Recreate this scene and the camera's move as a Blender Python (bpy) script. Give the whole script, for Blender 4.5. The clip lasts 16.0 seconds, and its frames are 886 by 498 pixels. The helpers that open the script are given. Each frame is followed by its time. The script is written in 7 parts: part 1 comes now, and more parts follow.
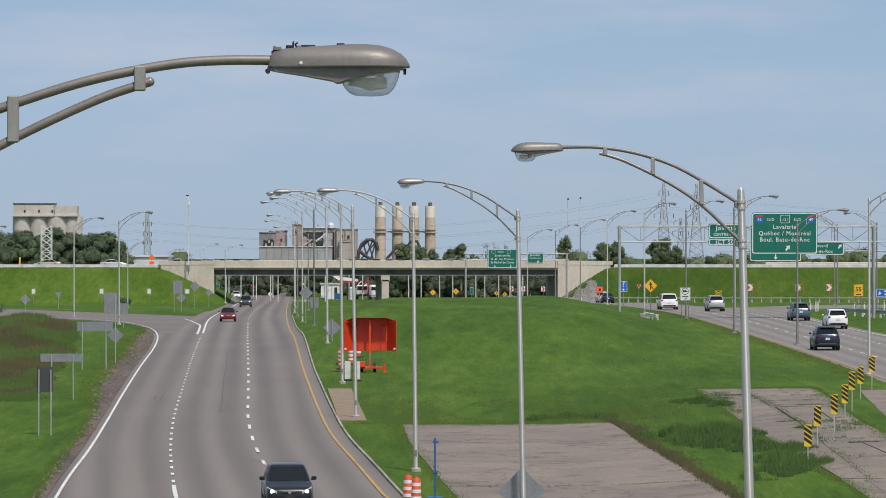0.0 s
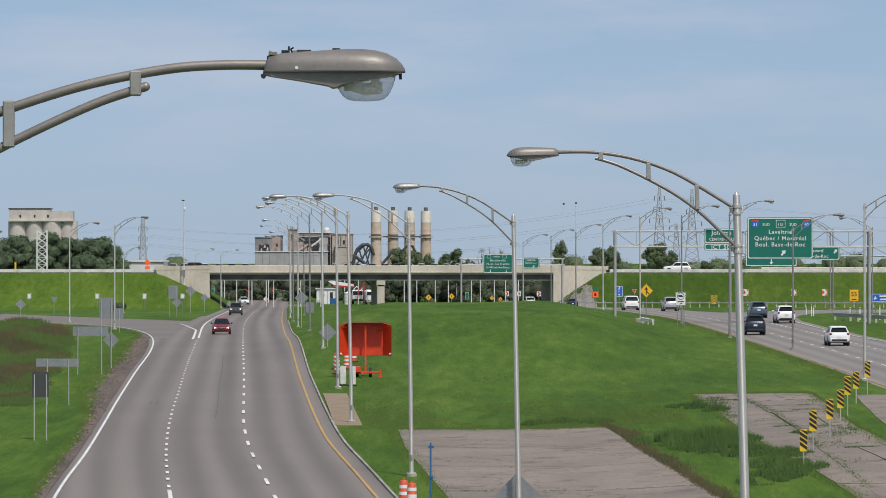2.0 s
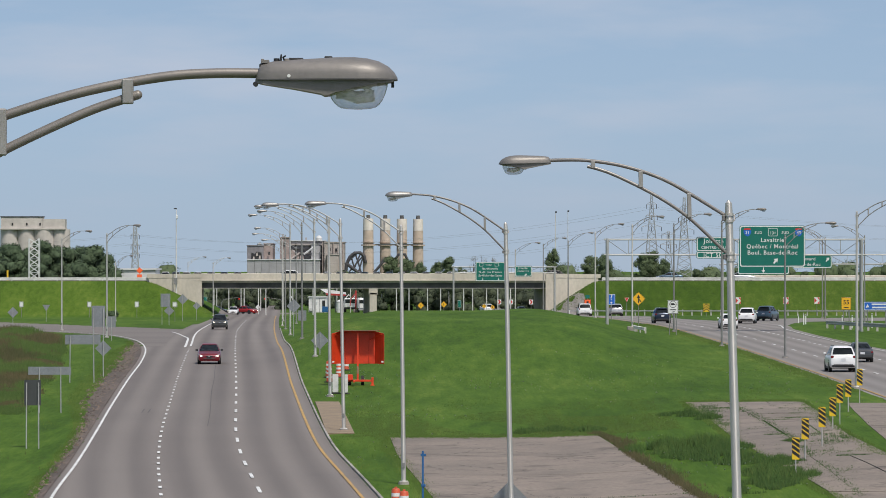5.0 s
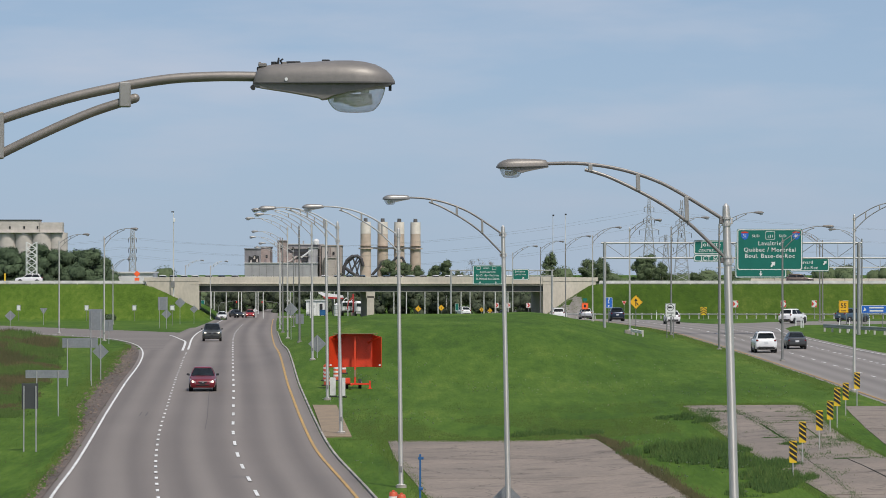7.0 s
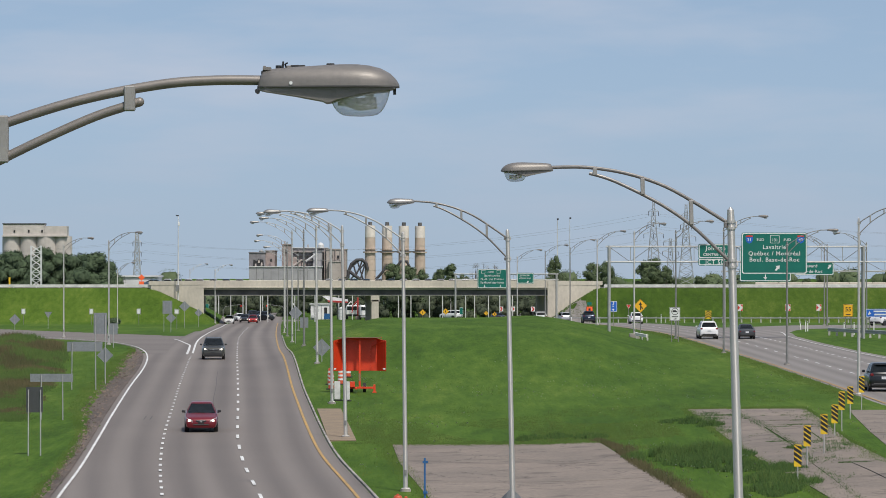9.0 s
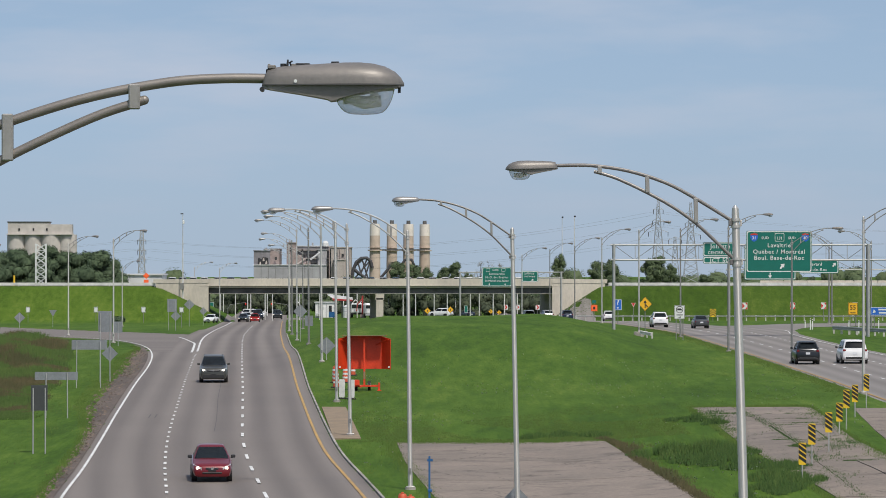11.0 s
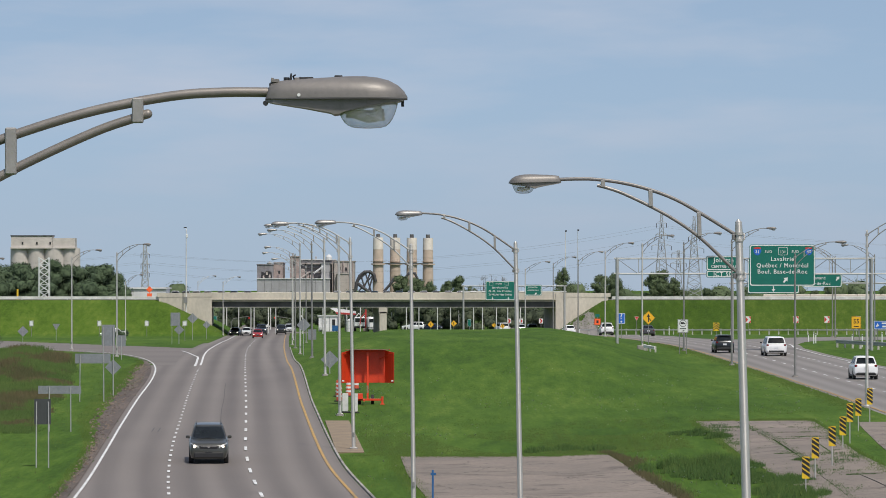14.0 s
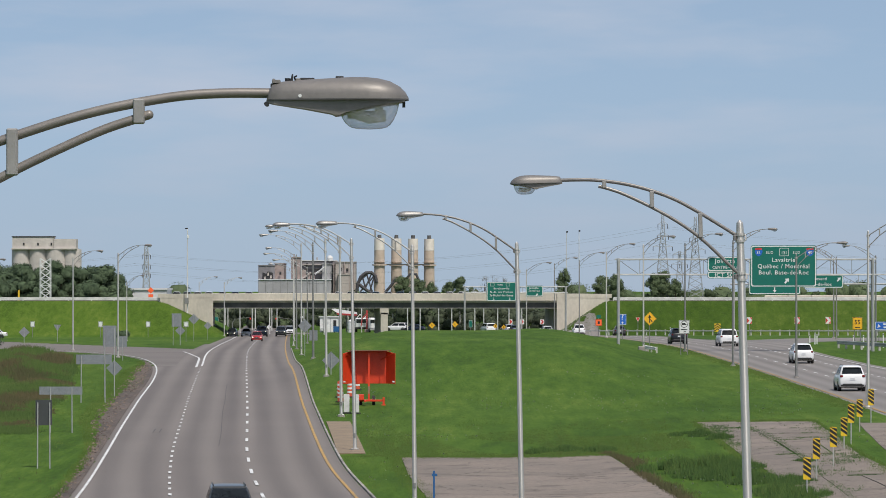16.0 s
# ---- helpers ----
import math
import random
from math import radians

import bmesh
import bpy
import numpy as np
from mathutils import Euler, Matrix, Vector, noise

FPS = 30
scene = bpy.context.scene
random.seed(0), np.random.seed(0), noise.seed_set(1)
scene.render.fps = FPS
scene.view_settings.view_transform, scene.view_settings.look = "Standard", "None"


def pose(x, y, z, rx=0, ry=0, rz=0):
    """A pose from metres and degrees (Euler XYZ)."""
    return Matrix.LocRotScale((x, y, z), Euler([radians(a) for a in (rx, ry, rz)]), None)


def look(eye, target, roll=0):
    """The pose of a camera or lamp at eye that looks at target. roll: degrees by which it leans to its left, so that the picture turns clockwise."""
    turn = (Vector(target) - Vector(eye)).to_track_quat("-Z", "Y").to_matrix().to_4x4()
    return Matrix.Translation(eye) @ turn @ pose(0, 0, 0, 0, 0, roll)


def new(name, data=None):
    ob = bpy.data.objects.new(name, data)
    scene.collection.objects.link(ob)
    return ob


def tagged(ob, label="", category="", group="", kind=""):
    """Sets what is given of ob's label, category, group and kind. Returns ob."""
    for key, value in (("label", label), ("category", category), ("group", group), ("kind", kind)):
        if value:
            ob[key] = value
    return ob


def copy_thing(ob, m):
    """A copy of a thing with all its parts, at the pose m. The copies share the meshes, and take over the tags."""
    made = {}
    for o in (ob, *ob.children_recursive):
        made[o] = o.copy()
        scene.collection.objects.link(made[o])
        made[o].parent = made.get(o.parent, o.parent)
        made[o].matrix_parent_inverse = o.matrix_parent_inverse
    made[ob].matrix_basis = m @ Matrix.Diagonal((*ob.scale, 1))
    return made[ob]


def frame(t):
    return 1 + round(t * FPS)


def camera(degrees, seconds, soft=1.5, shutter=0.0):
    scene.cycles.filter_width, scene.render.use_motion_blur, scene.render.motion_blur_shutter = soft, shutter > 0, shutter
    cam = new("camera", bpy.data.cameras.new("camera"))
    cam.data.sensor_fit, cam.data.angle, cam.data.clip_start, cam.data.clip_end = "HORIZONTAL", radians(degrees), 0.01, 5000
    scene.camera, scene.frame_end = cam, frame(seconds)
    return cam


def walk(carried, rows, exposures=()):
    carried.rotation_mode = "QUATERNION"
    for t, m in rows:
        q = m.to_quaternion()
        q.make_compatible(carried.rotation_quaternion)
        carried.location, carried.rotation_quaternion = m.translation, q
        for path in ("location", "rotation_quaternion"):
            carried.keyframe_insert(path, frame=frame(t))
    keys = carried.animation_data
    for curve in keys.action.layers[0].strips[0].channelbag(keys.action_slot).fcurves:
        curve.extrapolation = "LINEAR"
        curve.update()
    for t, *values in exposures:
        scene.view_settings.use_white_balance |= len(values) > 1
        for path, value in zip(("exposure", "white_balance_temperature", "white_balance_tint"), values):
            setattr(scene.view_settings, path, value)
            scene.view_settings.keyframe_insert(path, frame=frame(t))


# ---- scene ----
cam = camera(12.26, 16.0, soft=0.88)
EYE_Z = 9.0
# seconds, turn to the left and upward tilt, in thousandths of a degree
TURNS = [(0.0, 0, 31), (0.5, -14, 44), (1.0, -35, 63), (1.5, -39, 79), (2.0, -61, 99), (2.5, -65, 139), (3.0, -72, 168), (3.5, -83, 188),
         (4.0, -112, 191), (4.6, -147, 202), (5.4, -188, 222), (6.0, -208, 234), (6.5, -215, 242), (7.0, -205, 258), (7.5, -204, 281), (8.0, -202, 310), (8.5, -181, 308),
         (9.0, -142, 310), (9.6, -112, 304), (10.4, -88, 292), (11.0, -77, 285), (11.5, -72, 286), (12.0, -64, 334), (12.5, -67, 402), (13.0, -56, 445), (13.5, -38, 473), (14.0, -31, 476),
         (14.5, -25, 472), (15.0, -12, 474), (15.5, 9, 487), (16.0, -14, 488)]
walk(cam, [(t, pose(0, 0, EYE_Z, 90 + p / 1000, 0, a / 1000)) for t, a, p in TURNS])

# ---- light ----
SUN_EL, SUN_AZ = radians(57), radians(154)      # azimuth clockwise from +y
world = bpy.data.worlds.new("sky")
scene.world = world
world.use_nodes = True
wn, wl = world.node_tree.nodes, world.node_tree.links
wn.clear()
w_out = wn.new("ShaderNodeOutputWorld")
w_bg = wn.new("ShaderNodeBackground")
w_sky = wn.new("ShaderNodeTexSky")
w_sky.sky_type = "NISHITA"
w_sky.sun_disc = False
w_sky.sun_elevation, w_sky.sun_rotation = SUN_EL, SUN_AZ
w_sky.air_density, w_sky.dust_density, w_sky.ozone_density = 1.0, 1.6, 1.0
w_tc = wn.new("ShaderNodeTexCoord")
w_map = wn.new("ShaderNodeMapping")
w_map.inputs["Scale"].default_value = (1, 1, 1.0)
w_map.inputs["Location"].default_value = (0, 0, 0.13)
wl.new(w_tc.outputs["Generated"], w_map.inputs["Vector"])
wl.new(w_map.outputs["Vector"], w_sky.inputs["Vector"])
# thin streaked cloud
w_cmap = wn.new("ShaderNodeMapping")
w_cmap.inputs["Scale"].default_value = (9, 9, 46)
w_cmap.inputs["Rotation"].default_value = (0, radians(3), 0)
w_noise = wn.new("ShaderNodeTexNoise")
w_noise.inputs["Scale"].default_value, w_noise.inputs["Detail"].default_value = 1.6, 7
w_ramp = wn.new("ShaderNodeMapRange")
w_ramp.inputs["From Min"].default_value, w_ramp.inputs["From Max"].default_value = 0.42, 0.75
w_ramp.inputs["To Min"].default_value, w_ramp.inputs["To Max"].default_value = 0.12, 0.8
w_mix = wn.new("ShaderNodeMix")
w_mix.data_type = "RGBA"
w_mix.inputs["B"].default_value = (4.15, 4.6, 5.5, 1)
wl.new(w_tc.outputs["Generated"], w_cmap.inputs["Vector"])
wl.new(w_cmap.outputs["Vector"], w_noise.inputs["Vector"])
wl.new(w_noise.outputs["Fac"], w_ramp.inputs["Value"])
wl.new(w_ramp.outputs["Result"], w_mix.inputs["Factor"])
wl.new(w_sky.outputs["Color"], w_mix.inputs["A"])
# grey-blue haze that thickens towards the horizon
w_sep = wn.new("ShaderNodeSeparateXYZ")
wl.new(w_tc.outputs["Generated"], w_sep.inputs[0])
w_low = wn.new("ShaderNodeMapRange")
w_low.interpolation_type = "SMOOTHSTEP"
w_low.inputs["From Min"].default_value, w_low.inputs["From Max"].default_value = -0.01, 0.055
w_low.inputs["To Min"].default_value, w_low.inputs["To Max"].default_value = 0.75, 0.0
wl.new(w_sep.outputs["Z"], w_low.inputs["Value"])
w_haze = wn.new("ShaderNodeMix")
w_haze.data_type = "RGBA"
w_haze.inputs["B"].default_value = (3.05, 3.68, 4.6, 1)
wl.new(w_low.outputs["Result"], w_haze.inputs["Factor"])
wl.new(w_mix.outputs["Result"], w_haze.inputs["A"])
wl.new(w_haze.outputs["Result"], w_bg.inputs["Color"])
w_bg.inputs["Strength"].default_value = 0.122
wl.new(w_bg.outputs["Background"], w_out.inputs["Surface"])
sun = new("sun", bpy.data.lights.new("sun", "SUN"))
sun.data.energy, sun.data.angle, sun.data.color = 3.7, radians(5.0), (1.0, 0.95, 0.87)
sun.matrix_basis = look((0, 0, 0), (-math.sin(SUN_AZ) * math.cos(SUN_EL), -math.cos(SUN_AZ) * math.cos(SUN_EL), -math.sin(SUN_EL)))
scene.view_settings.exposure = 0.0


# ---- materials ----
def material(name, col, rough=0.6, metal=0.0, col2=None, scale=2.0, mix=0.5, fine=30.0, fine_amount=0.12, bump=0.0, coords="pos", stretch=(1, 1, 1), glow=None, coat=0.0, trans=0.0, rand=0.0):
    """A surface with a broad stain (col to col2), a fine grain and relief."""
    m = bpy.data.materials.new(name)
    m.use_nodes = True
    n, l = m.node_tree.nodes, m.node_tree.links
    b = n["Principled BSDF"]
    b.inputs["Roughness"].default_value, b.inputs["Metallic"].default_value = rough, metal
    b.inputs["Coat Weight"].default_value = coat
    b.inputs["Transmission Weight"].default_value = trans
    if glow:
        b.inputs["Emission Color"].default_value, b.inputs["Emission Strength"].default_value = (*glow[:3], 1), glow[3]
    if coords == "pos":
        src = n.new("ShaderNodeNewGeometry").outputs["Position"]
    else:
        src = n.new("ShaderNodeTexCoord").outputs["Object"]
    mp = n.new("ShaderNodeMapping")
    mp.inputs["Scale"].default_value = stretch
    l.new(src, mp.inputs["Vector"])
    big = n.new("ShaderNodeTexNoise")
    big.inputs["Scale"].default_value, big.inputs["Detail"].default_value = scale, 6
    small = n.new("ShaderNodeTexNoise")
    small.inputs["Scale"].default_value, small.inputs["Detail"].default_value = fine, 4
    l.new(mp.outputs["Vector"], big.inputs["Vector"])
    l.new(mp.outputs["Vector"], small.inputs["Vector"])
    col2 = col2 or tuple(c * 0.75 for c in col)
    rng = n.new("ShaderNodeMapRange")
    rng.inputs["From Min"].default_value, rng.inputs["From Max"].default_value = 0.5 - mix * 0.4, 0.5 + mix * 0.4
    l.new(big.outputs["Fac"], rng.inputs["Value"])
    mx = n.new("ShaderNodeMix")
    mx.data_type = "RGBA"
    mx.inputs["A"].default_value, mx.inputs["B"].default_value = (*col, 1), (*col2, 1)
    l.new(rng.outputs["Result"], mx.inputs["Factor"])
    hsv = n.new("ShaderNodeHueSaturation")
    val = n.new("ShaderNodeMapRange")
    val.inputs["From Min"].default_value, val.inputs["From Max"].default_value = 0.25, 0.75
    val.inputs["To Min"].default_value, val.inputs["To Max"].default_value = 1 - fine_amount, 1 + fine_amount
    l.new(small.outputs["Fac"], val.inputs["Value"])
    out = val.outputs["Result"]
    if rand:
        info = n.new("ShaderNodeObjectInfo")
        r2 = n.new("ShaderNodeMapRange")
        r2.inputs["To Min"].default_value, r2.inputs["To Max"].default_value = 1 - rand, 1 + rand
        l.new(info.outputs["Random"], r2.inputs["Value"])
        mul = n.new("ShaderNodeMath")
        mul.operation = "MULTIPLY"
        l.new(out, mul.inputs[0])
        l.new(r2.outputs["Result"], mul.inputs[1])
        out = mul.outputs[0]
    l.new(out, hsv.inputs["Value"])
    l.new(mx.outputs["Result"], hsv.inputs["Color"])
    l.new(hsv.outputs["Color"], b.inputs["Base Color"])
    if bump:
        bp = n.new("ShaderNodeBump")
        bp.inputs["Strength"].default_value, bp.inputs["Distance"].default_value = bump, 0.05
        l.new(small.outputs["Fac"], bp.inputs["Height"])
        l.new(bp.outputs["Normal"], b.inputs["Normal"])
    return m


def leafy(name, a, b_, c, spread=0.55):
    """Leaves or blades that differ clump by clump."""
    m = bpy.data.materials.new(name)
    m.use_nodes = True
    n, l = m.node_tree.nodes, m.node_tree.links
    b = n["Principled BSDF"]
    b.inputs["Roughness"].default_value = 0.75
    b.inputs["Specular IOR Level"].default_value = 0.2
    geo = n.new("ShaderNodeNewGeometry")
    noi = n.new("ShaderNodeTexNoise")
    noi.inputs["Scale"].default_value, noi.inputs["Detail"].default_value = 0.12, 4
    l.new(geo.outputs["Position"], noi.inputs["Vector"])
    add = n.new("ShaderNodeMath")
    add.operation = "MULTIPLY_ADD"
    add.inputs[1].default_value = spread
    l.new(geo.outputs["Random Per Island"], add.inputs[0])
    sub = n.new("ShaderNodeMath")
    sub.operation = "SUBTRACT"
    sub.inputs[1].default_value = 0.28
    l.new(noi.outputs["Fac"], sub.inputs[0])
    l.new(sub.outputs[0], add.inputs[2])
    cr = n.new("ShaderNodeValToRGB")
    cr.color_ramp.elements[0].color, cr.color_ramp.elements[1].color = (*a, 1), (*c, 1)
    cr.color_ramp.elements[0].position, cr.color_ramp.elements[1].position = 0.15, 0.85
    e = cr.color_ramp.elements.new(0.5)
    e.color = (*b_, 1)
    l.new(add.outputs[0], cr.inputs["Fac"])
    l.new(cr.outputs["Color"], b.inputs["Base Color"])
    return m


def road_surface(name="asphalt", dark=(0.118, 0.1, 0.088), pale=(0.225, 0.196, 0.172)):
    """Worn asphalt: wheel tracks and a crack follow the lanes (uv: metres across, metres along)."""
    m = bpy.data.materials.new(name)
    m.use_nodes = True
    n, l = m.node_tree.nodes, m.node_tree.links
    b = n["Principled BSDF"]
    b.inputs["Roughness"].default_value = 0.7
    b.inputs["Specular IOR Level"].default_value = 0.38
    uv = n.new("ShaderNodeUVMap")
    uv.uv_map = "lane"
    mp = n.new("ShaderNodeMapping")
    mp.inputs["Scale"].default_value = (0.7, 0.006, 1)
    l.new(uv.outputs["UV"], mp.inputs["Vector"])
    streak = n.new("ShaderNodeTexNoise")
    streak.inputs["Scale"].default_value, streak.inputs["Detail"].default_value = 1.0, 5
    l.new(mp.outputs["Vector"], streak.inputs["Vector"])
    sep = n.new("ShaderNodeSeparateXYZ")
    l.new(uv.outputs["UV"], sep.inputs[0])
    wave = n.new("ShaderNodeMath")
    wave.operation = "MULTIPLY"
    wave.inputs[1].default_value = 2 * math.pi / 1.85
    l.new(sep.outputs["X"], wave.inputs[0])
    cos = n.new("ShaderNodeMath")
    cos.operation = "COSINE"
    l.new(wave.outputs[0], cos.inputs[0])
    geo = n.new("ShaderNodeNewGeometry")
    big = n.new("ShaderNodeTexNoise")
    big.inputs["Scale"].default_value, big.inputs["Detail"].default_value = 0.06, 5
    small = n.new("ShaderNodeTexNoise")
    small.inputs["Scale"].default_value, small.inputs["Detail"].default_value = 9, 5
    l.new(geo.outputs["Position"], big.inputs["Vector"])
    l.new(geo.outputs["Position"], small.inputs["Vector"])
    s1 = n.new("ShaderNodeMath")
    s1.operation = "MULTIPLY_ADD"
    s1.inputs[1].default_value, s1.inputs[2].default_value = 0.16, 0.06
    l.new(cos.outputs[0], s1.inputs[0])
    s2 = n.new("ShaderNodeMath")
    s2.operation = "MULTIPLY_ADD"
    s2.inputs[1].default_value = 0.55
    l.new(streak.outputs["Fac"], s2.inputs[0])
    l.new(s1.outputs[0], s2.inputs[2])
    s3 = n.new("ShaderNodeMath")
    s3.operation = "MULTIPLY_ADD"
    s3.inputs[1].default_value = 0.25
    l.new(big.outputs["Fac"], s3.inputs[0])
    l.new(s2.outputs[0], s3.inputs[2])
    s4 = n.new("ShaderNodeMath")
    s4.operation = "MULTIPLY_ADD"
    s4.inputs[1].default_value = 0.18
    l.new(small.outputs["Fac"], s4.inputs[0])
    l.new(s3.outputs[0], s4.inputs[2])
    cr = n.new("ShaderNodeValToRGB")
    cr.color_ramp.elements[0].color, cr.color_ramp.elements[0].position = (*dark, 1), 0.28
    cr.color_ramp.elements[1].color, cr.color_ramp.elements[1].position = (*pale, 1), 0.95
    l.new(s4.outputs[0], cr.inputs["Fac"])
    l.new(cr.outputs["Color"], b.inputs["Base Color"])
    bp = n.new("ShaderNodeBump")
    bp.inputs["Strength"].default_value, bp.inputs["Distance"].default_value = 0.3, 0.02
    l.new(small.outputs["Fac"], bp.inputs["Height"])
    l.new(bp.outputs["Normal"], b.inputs["Normal"])
    return m


def grass_surface(name="turf", tone=(1, 1, 1)):
    m = bpy.data.materials.new(name)
    m.use_nodes = True
    n, l = m.node_tree.nodes, m.node_tree.links
    b = n["Principled BSDF"]
    b.inputs["Roughness"].default_value = 0.9
    b.inputs["Specular IOR Level"].default_value = 0.1
    geo = n.new("ShaderNodeNewGeometry")
    mp = n.new("ShaderNodeMapping")
    mp.inputs["Scale"].default_value = (1, 0.22, 1)
    l.new(geo.outputs["Position"], mp.inputs["Vector"])
    tufts = n.new("ShaderNodeMapping")
    tufts.inputs["Scale"].default_value = (1, 0.11, 1)
    l.new(geo.outputs["Position"], tufts.inputs["Vector"])
    last = None
    for sc, amount in ((0.05, 0.6), (0.22, 0.6), (1.3, 0.55), (5.5, 0.4)):
        t = n.new("ShaderNodeTexNoise")
        t.inputs["Scale"].default_value, t.inputs["Detail"].default_value = sc, 4
        l.new((mp if sc < 0.5 else tufts).outputs["Vector"], t.inputs["Vector"])
        s = n.new("ShaderNodeMath")
        s.operation = "MULTIPLY_ADD"
        s.inputs[1].default_value = amount
        s.inputs[2].default_value = -0.595
        l.new(t.outputs["Fac"], s.inputs[0])
        if last:
            l.new(last, s.inputs[2])
        last = s.outputs[0]
    cr = n.new("ShaderNodeValToRGB")
    el = cr.color_ramp.elements
    el[0].position, el[0].color = 0.24, (0.03, 0.066, 0.008, 1)
    el[1].position, el[1].color = 0.78, (0.122, 0.166, 0.03, 1)
    for pos, c in ((0.44, (0.05, 0.1, 0.011, 1)), (0.58, (0.07, 0.125, 0.016, 1))):
        e = el.new(pos)
        e.color = c
    for e in el:
        e.color = (*[q * k for q, k in zip(e.color[:3], tone)], 1)
    l.new(last, cr.inputs["Fac"])
    l.new(cr.outputs["Color"], b.inputs["Base Color"])
    bp = n.new("ShaderNodeBump")
    bp.inputs["Strength"].default_value, bp.inputs["Distance"].default_value = 0.6, 0.15
    l.new(last, bp.inputs["Height"])
    l.new(bp.outputs["Normal"], b.inputs["Normal"])
    return m


def slab_surface():
    """Old concrete: blotches, aggregate and a net of dark cracks."""
    m = material("old_concrete_slab", (0.226, 0.184, 0.15), 0.9, col2=(0.156, 0.13, 0.108), scale=0.22, fine=5, fine_amount=0.16, bump=0.3, rand=0.07)
    n, l = m.node_tree.nodes, m.node_tree.links
    b = n["Principled BSDF"]
    old_col = b.inputs["Base Color"].links[0].from_socket
    geo = n.new("ShaderNodeNewGeometry")
    warp = n.new("ShaderNodeTexNoise")
    warp.inputs["Scale"].default_value, warp.inputs["Detail"].default_value = 0.9, 4
    l.new(geo.outputs["Position"], warp.inputs["Vector"])
    add = n.new("ShaderNodeMix")
    add.data_type, add.blend_type = "RGBA", "LINEAR_LIGHT"
    add.inputs["Factor"].default_value = 0.9
    l.new(geo.outputs["Position"], add.inputs["A"])
    l.new(warp.outputs["Color"], add.inputs["B"])
    vor = n.new("ShaderNodeTexVoronoi")
    vor.feature = "DISTANCE_TO_EDGE"
    vor.inputs["Scale"].default_value = 0.2
    l.new(add.outputs["Result"], vor.inputs["Vector"])
    thin = n.new("ShaderNodeMapRange")
    thin.inputs["From Max"].default_value = 0.012
    thin.inputs["To Min"].default_value, thin.inputs["To Max"].default_value = 0.45, 1.0
    l.new(vor.outputs["Distance"], thin.inputs["Value"])
    spots = n.new("ShaderNodeTexNoise")
    spots.inputs["Scale"].default_value, spots.inputs["Detail"].default_value = 0.55, 6
    l.new(geo.outputs["Position"], spots.inputs["Vector"])
    dark = n.new("ShaderNodeMapRange")
    dark.inputs["From Min"].default_value, dark.inputs["From Max"].default_value = 0.3, 0.44
    dark.inputs["To Min"].default_value = 0.62
    l.new(spots.outputs["Fac"], dark.inputs["Value"])
    mul = n.new("ShaderNodeMath")
    mul.operation = "MULTIPLY"
    l.new(thin.outputs["Result"], mul.inputs[0])
    l.new(dark.outputs["Result"], mul.inputs[1])
    hs = n.new("ShaderNodeHueSaturation")
    l.new(old_col, hs.inputs["Color"])
    l.new(mul.outputs[0], hs.inputs["Value"])
    l.new(hs.outputs["Color"], b.inputs["Base Color"])
    return m


TURF = grass_surface()
# Slope copies of the turf: sun west, shade east, put into the tone.
TURF_SUNLIT = grass_surface("sunlit_slope_turf", (1.15, 1.06, 1.1))
TURF_SHADED = grass_surface("shaded_slope_turf", (.86, .82, .86))
ASPHALT = road_surface()
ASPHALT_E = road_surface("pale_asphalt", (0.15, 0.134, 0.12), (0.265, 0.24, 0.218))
GRASS = leafy("grass_blades", (0.045, 0.085, 0.013), (0.066, 0.11, 0.019), (0.12, 0.15, 0.038), 0.35)
LEAF = leafy("leaves", (0.06, 0.09, 0.048), (0.074, 0.107, 0.056), (0.09, 0.125, 0.066), 0.3)
LEAF_P = leafy("pale_leaves", (0.075, 0.105, 0.05), (0.092, 0.125, 0.06), (0.115, 0.15, 0.075), 0.3)
# Darker leaf copy: shade behind the bridge is put into the colour.
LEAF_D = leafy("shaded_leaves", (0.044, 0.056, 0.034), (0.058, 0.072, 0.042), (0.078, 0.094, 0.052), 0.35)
# Slope blades carry sun (west) or shade (east) in their colours.
GRASS_SUNLIT = leafy("sunlit_slope_blades", (0.07, 0.12, 0.015), (0.08, 0.13, 0.018), (0.092, 0.142, 0.024), 0.3)
GRASS_SHADED = leafy("shaded_slope_blades", (0.045, 0.08, 0.011), (0.052, 0.088, 0.013), (0.06, 0.098, 0.017), 0.3)
WEED = leafy("weed_leaves", (0.026, 0.06, 0.013), (0.036, 0.078, 0.016), (0.055, 0.105, 0.021), 0.35)
DRY = leafy("dry_weeds", (0.04, 0.05, 0.017), (0.062, 0.054, 0.025), (0.095, 0.078, 0.037), 0.4)
WITHERED = leafy("withered_blades", (0.05, 0.082, 0.015), (0.058, 0.086, 0.019), (0.07, 0.09, 0.025), 0.3)
BRUSH = leafy("brush_blades", (0.035, 0.07, 0.014), (0.052, 0.09, 0.019), (0.085, 0.12, 0.03), 0.4)
BARK = material("bark", (0.09, 0.07, 0.05), 0.9, scale=3, fine=20)
PAINT_W = material("white_road_paint", (0.72, 0.72, 0.7), 0.7, col2=(0.46, 0.455, 0.44), scale=1.4, fine=12)
PAINT_Y = material("yellow_road_paint", (0.46, 0.27, 0.07), 0.7, col2=(0.33, 0.22, 0.09), scale=0.5, fine=10)
CONC = material("weathered_concrete", (0.56, 0.51, 0.42), 0.85, col2=(0.42, 0.38, 0.32), scale=0.25, fine=3, fine_amount=0.1, bump=0.2, stretch=(1, 1, 0.5))
SLAB = slab_surface()
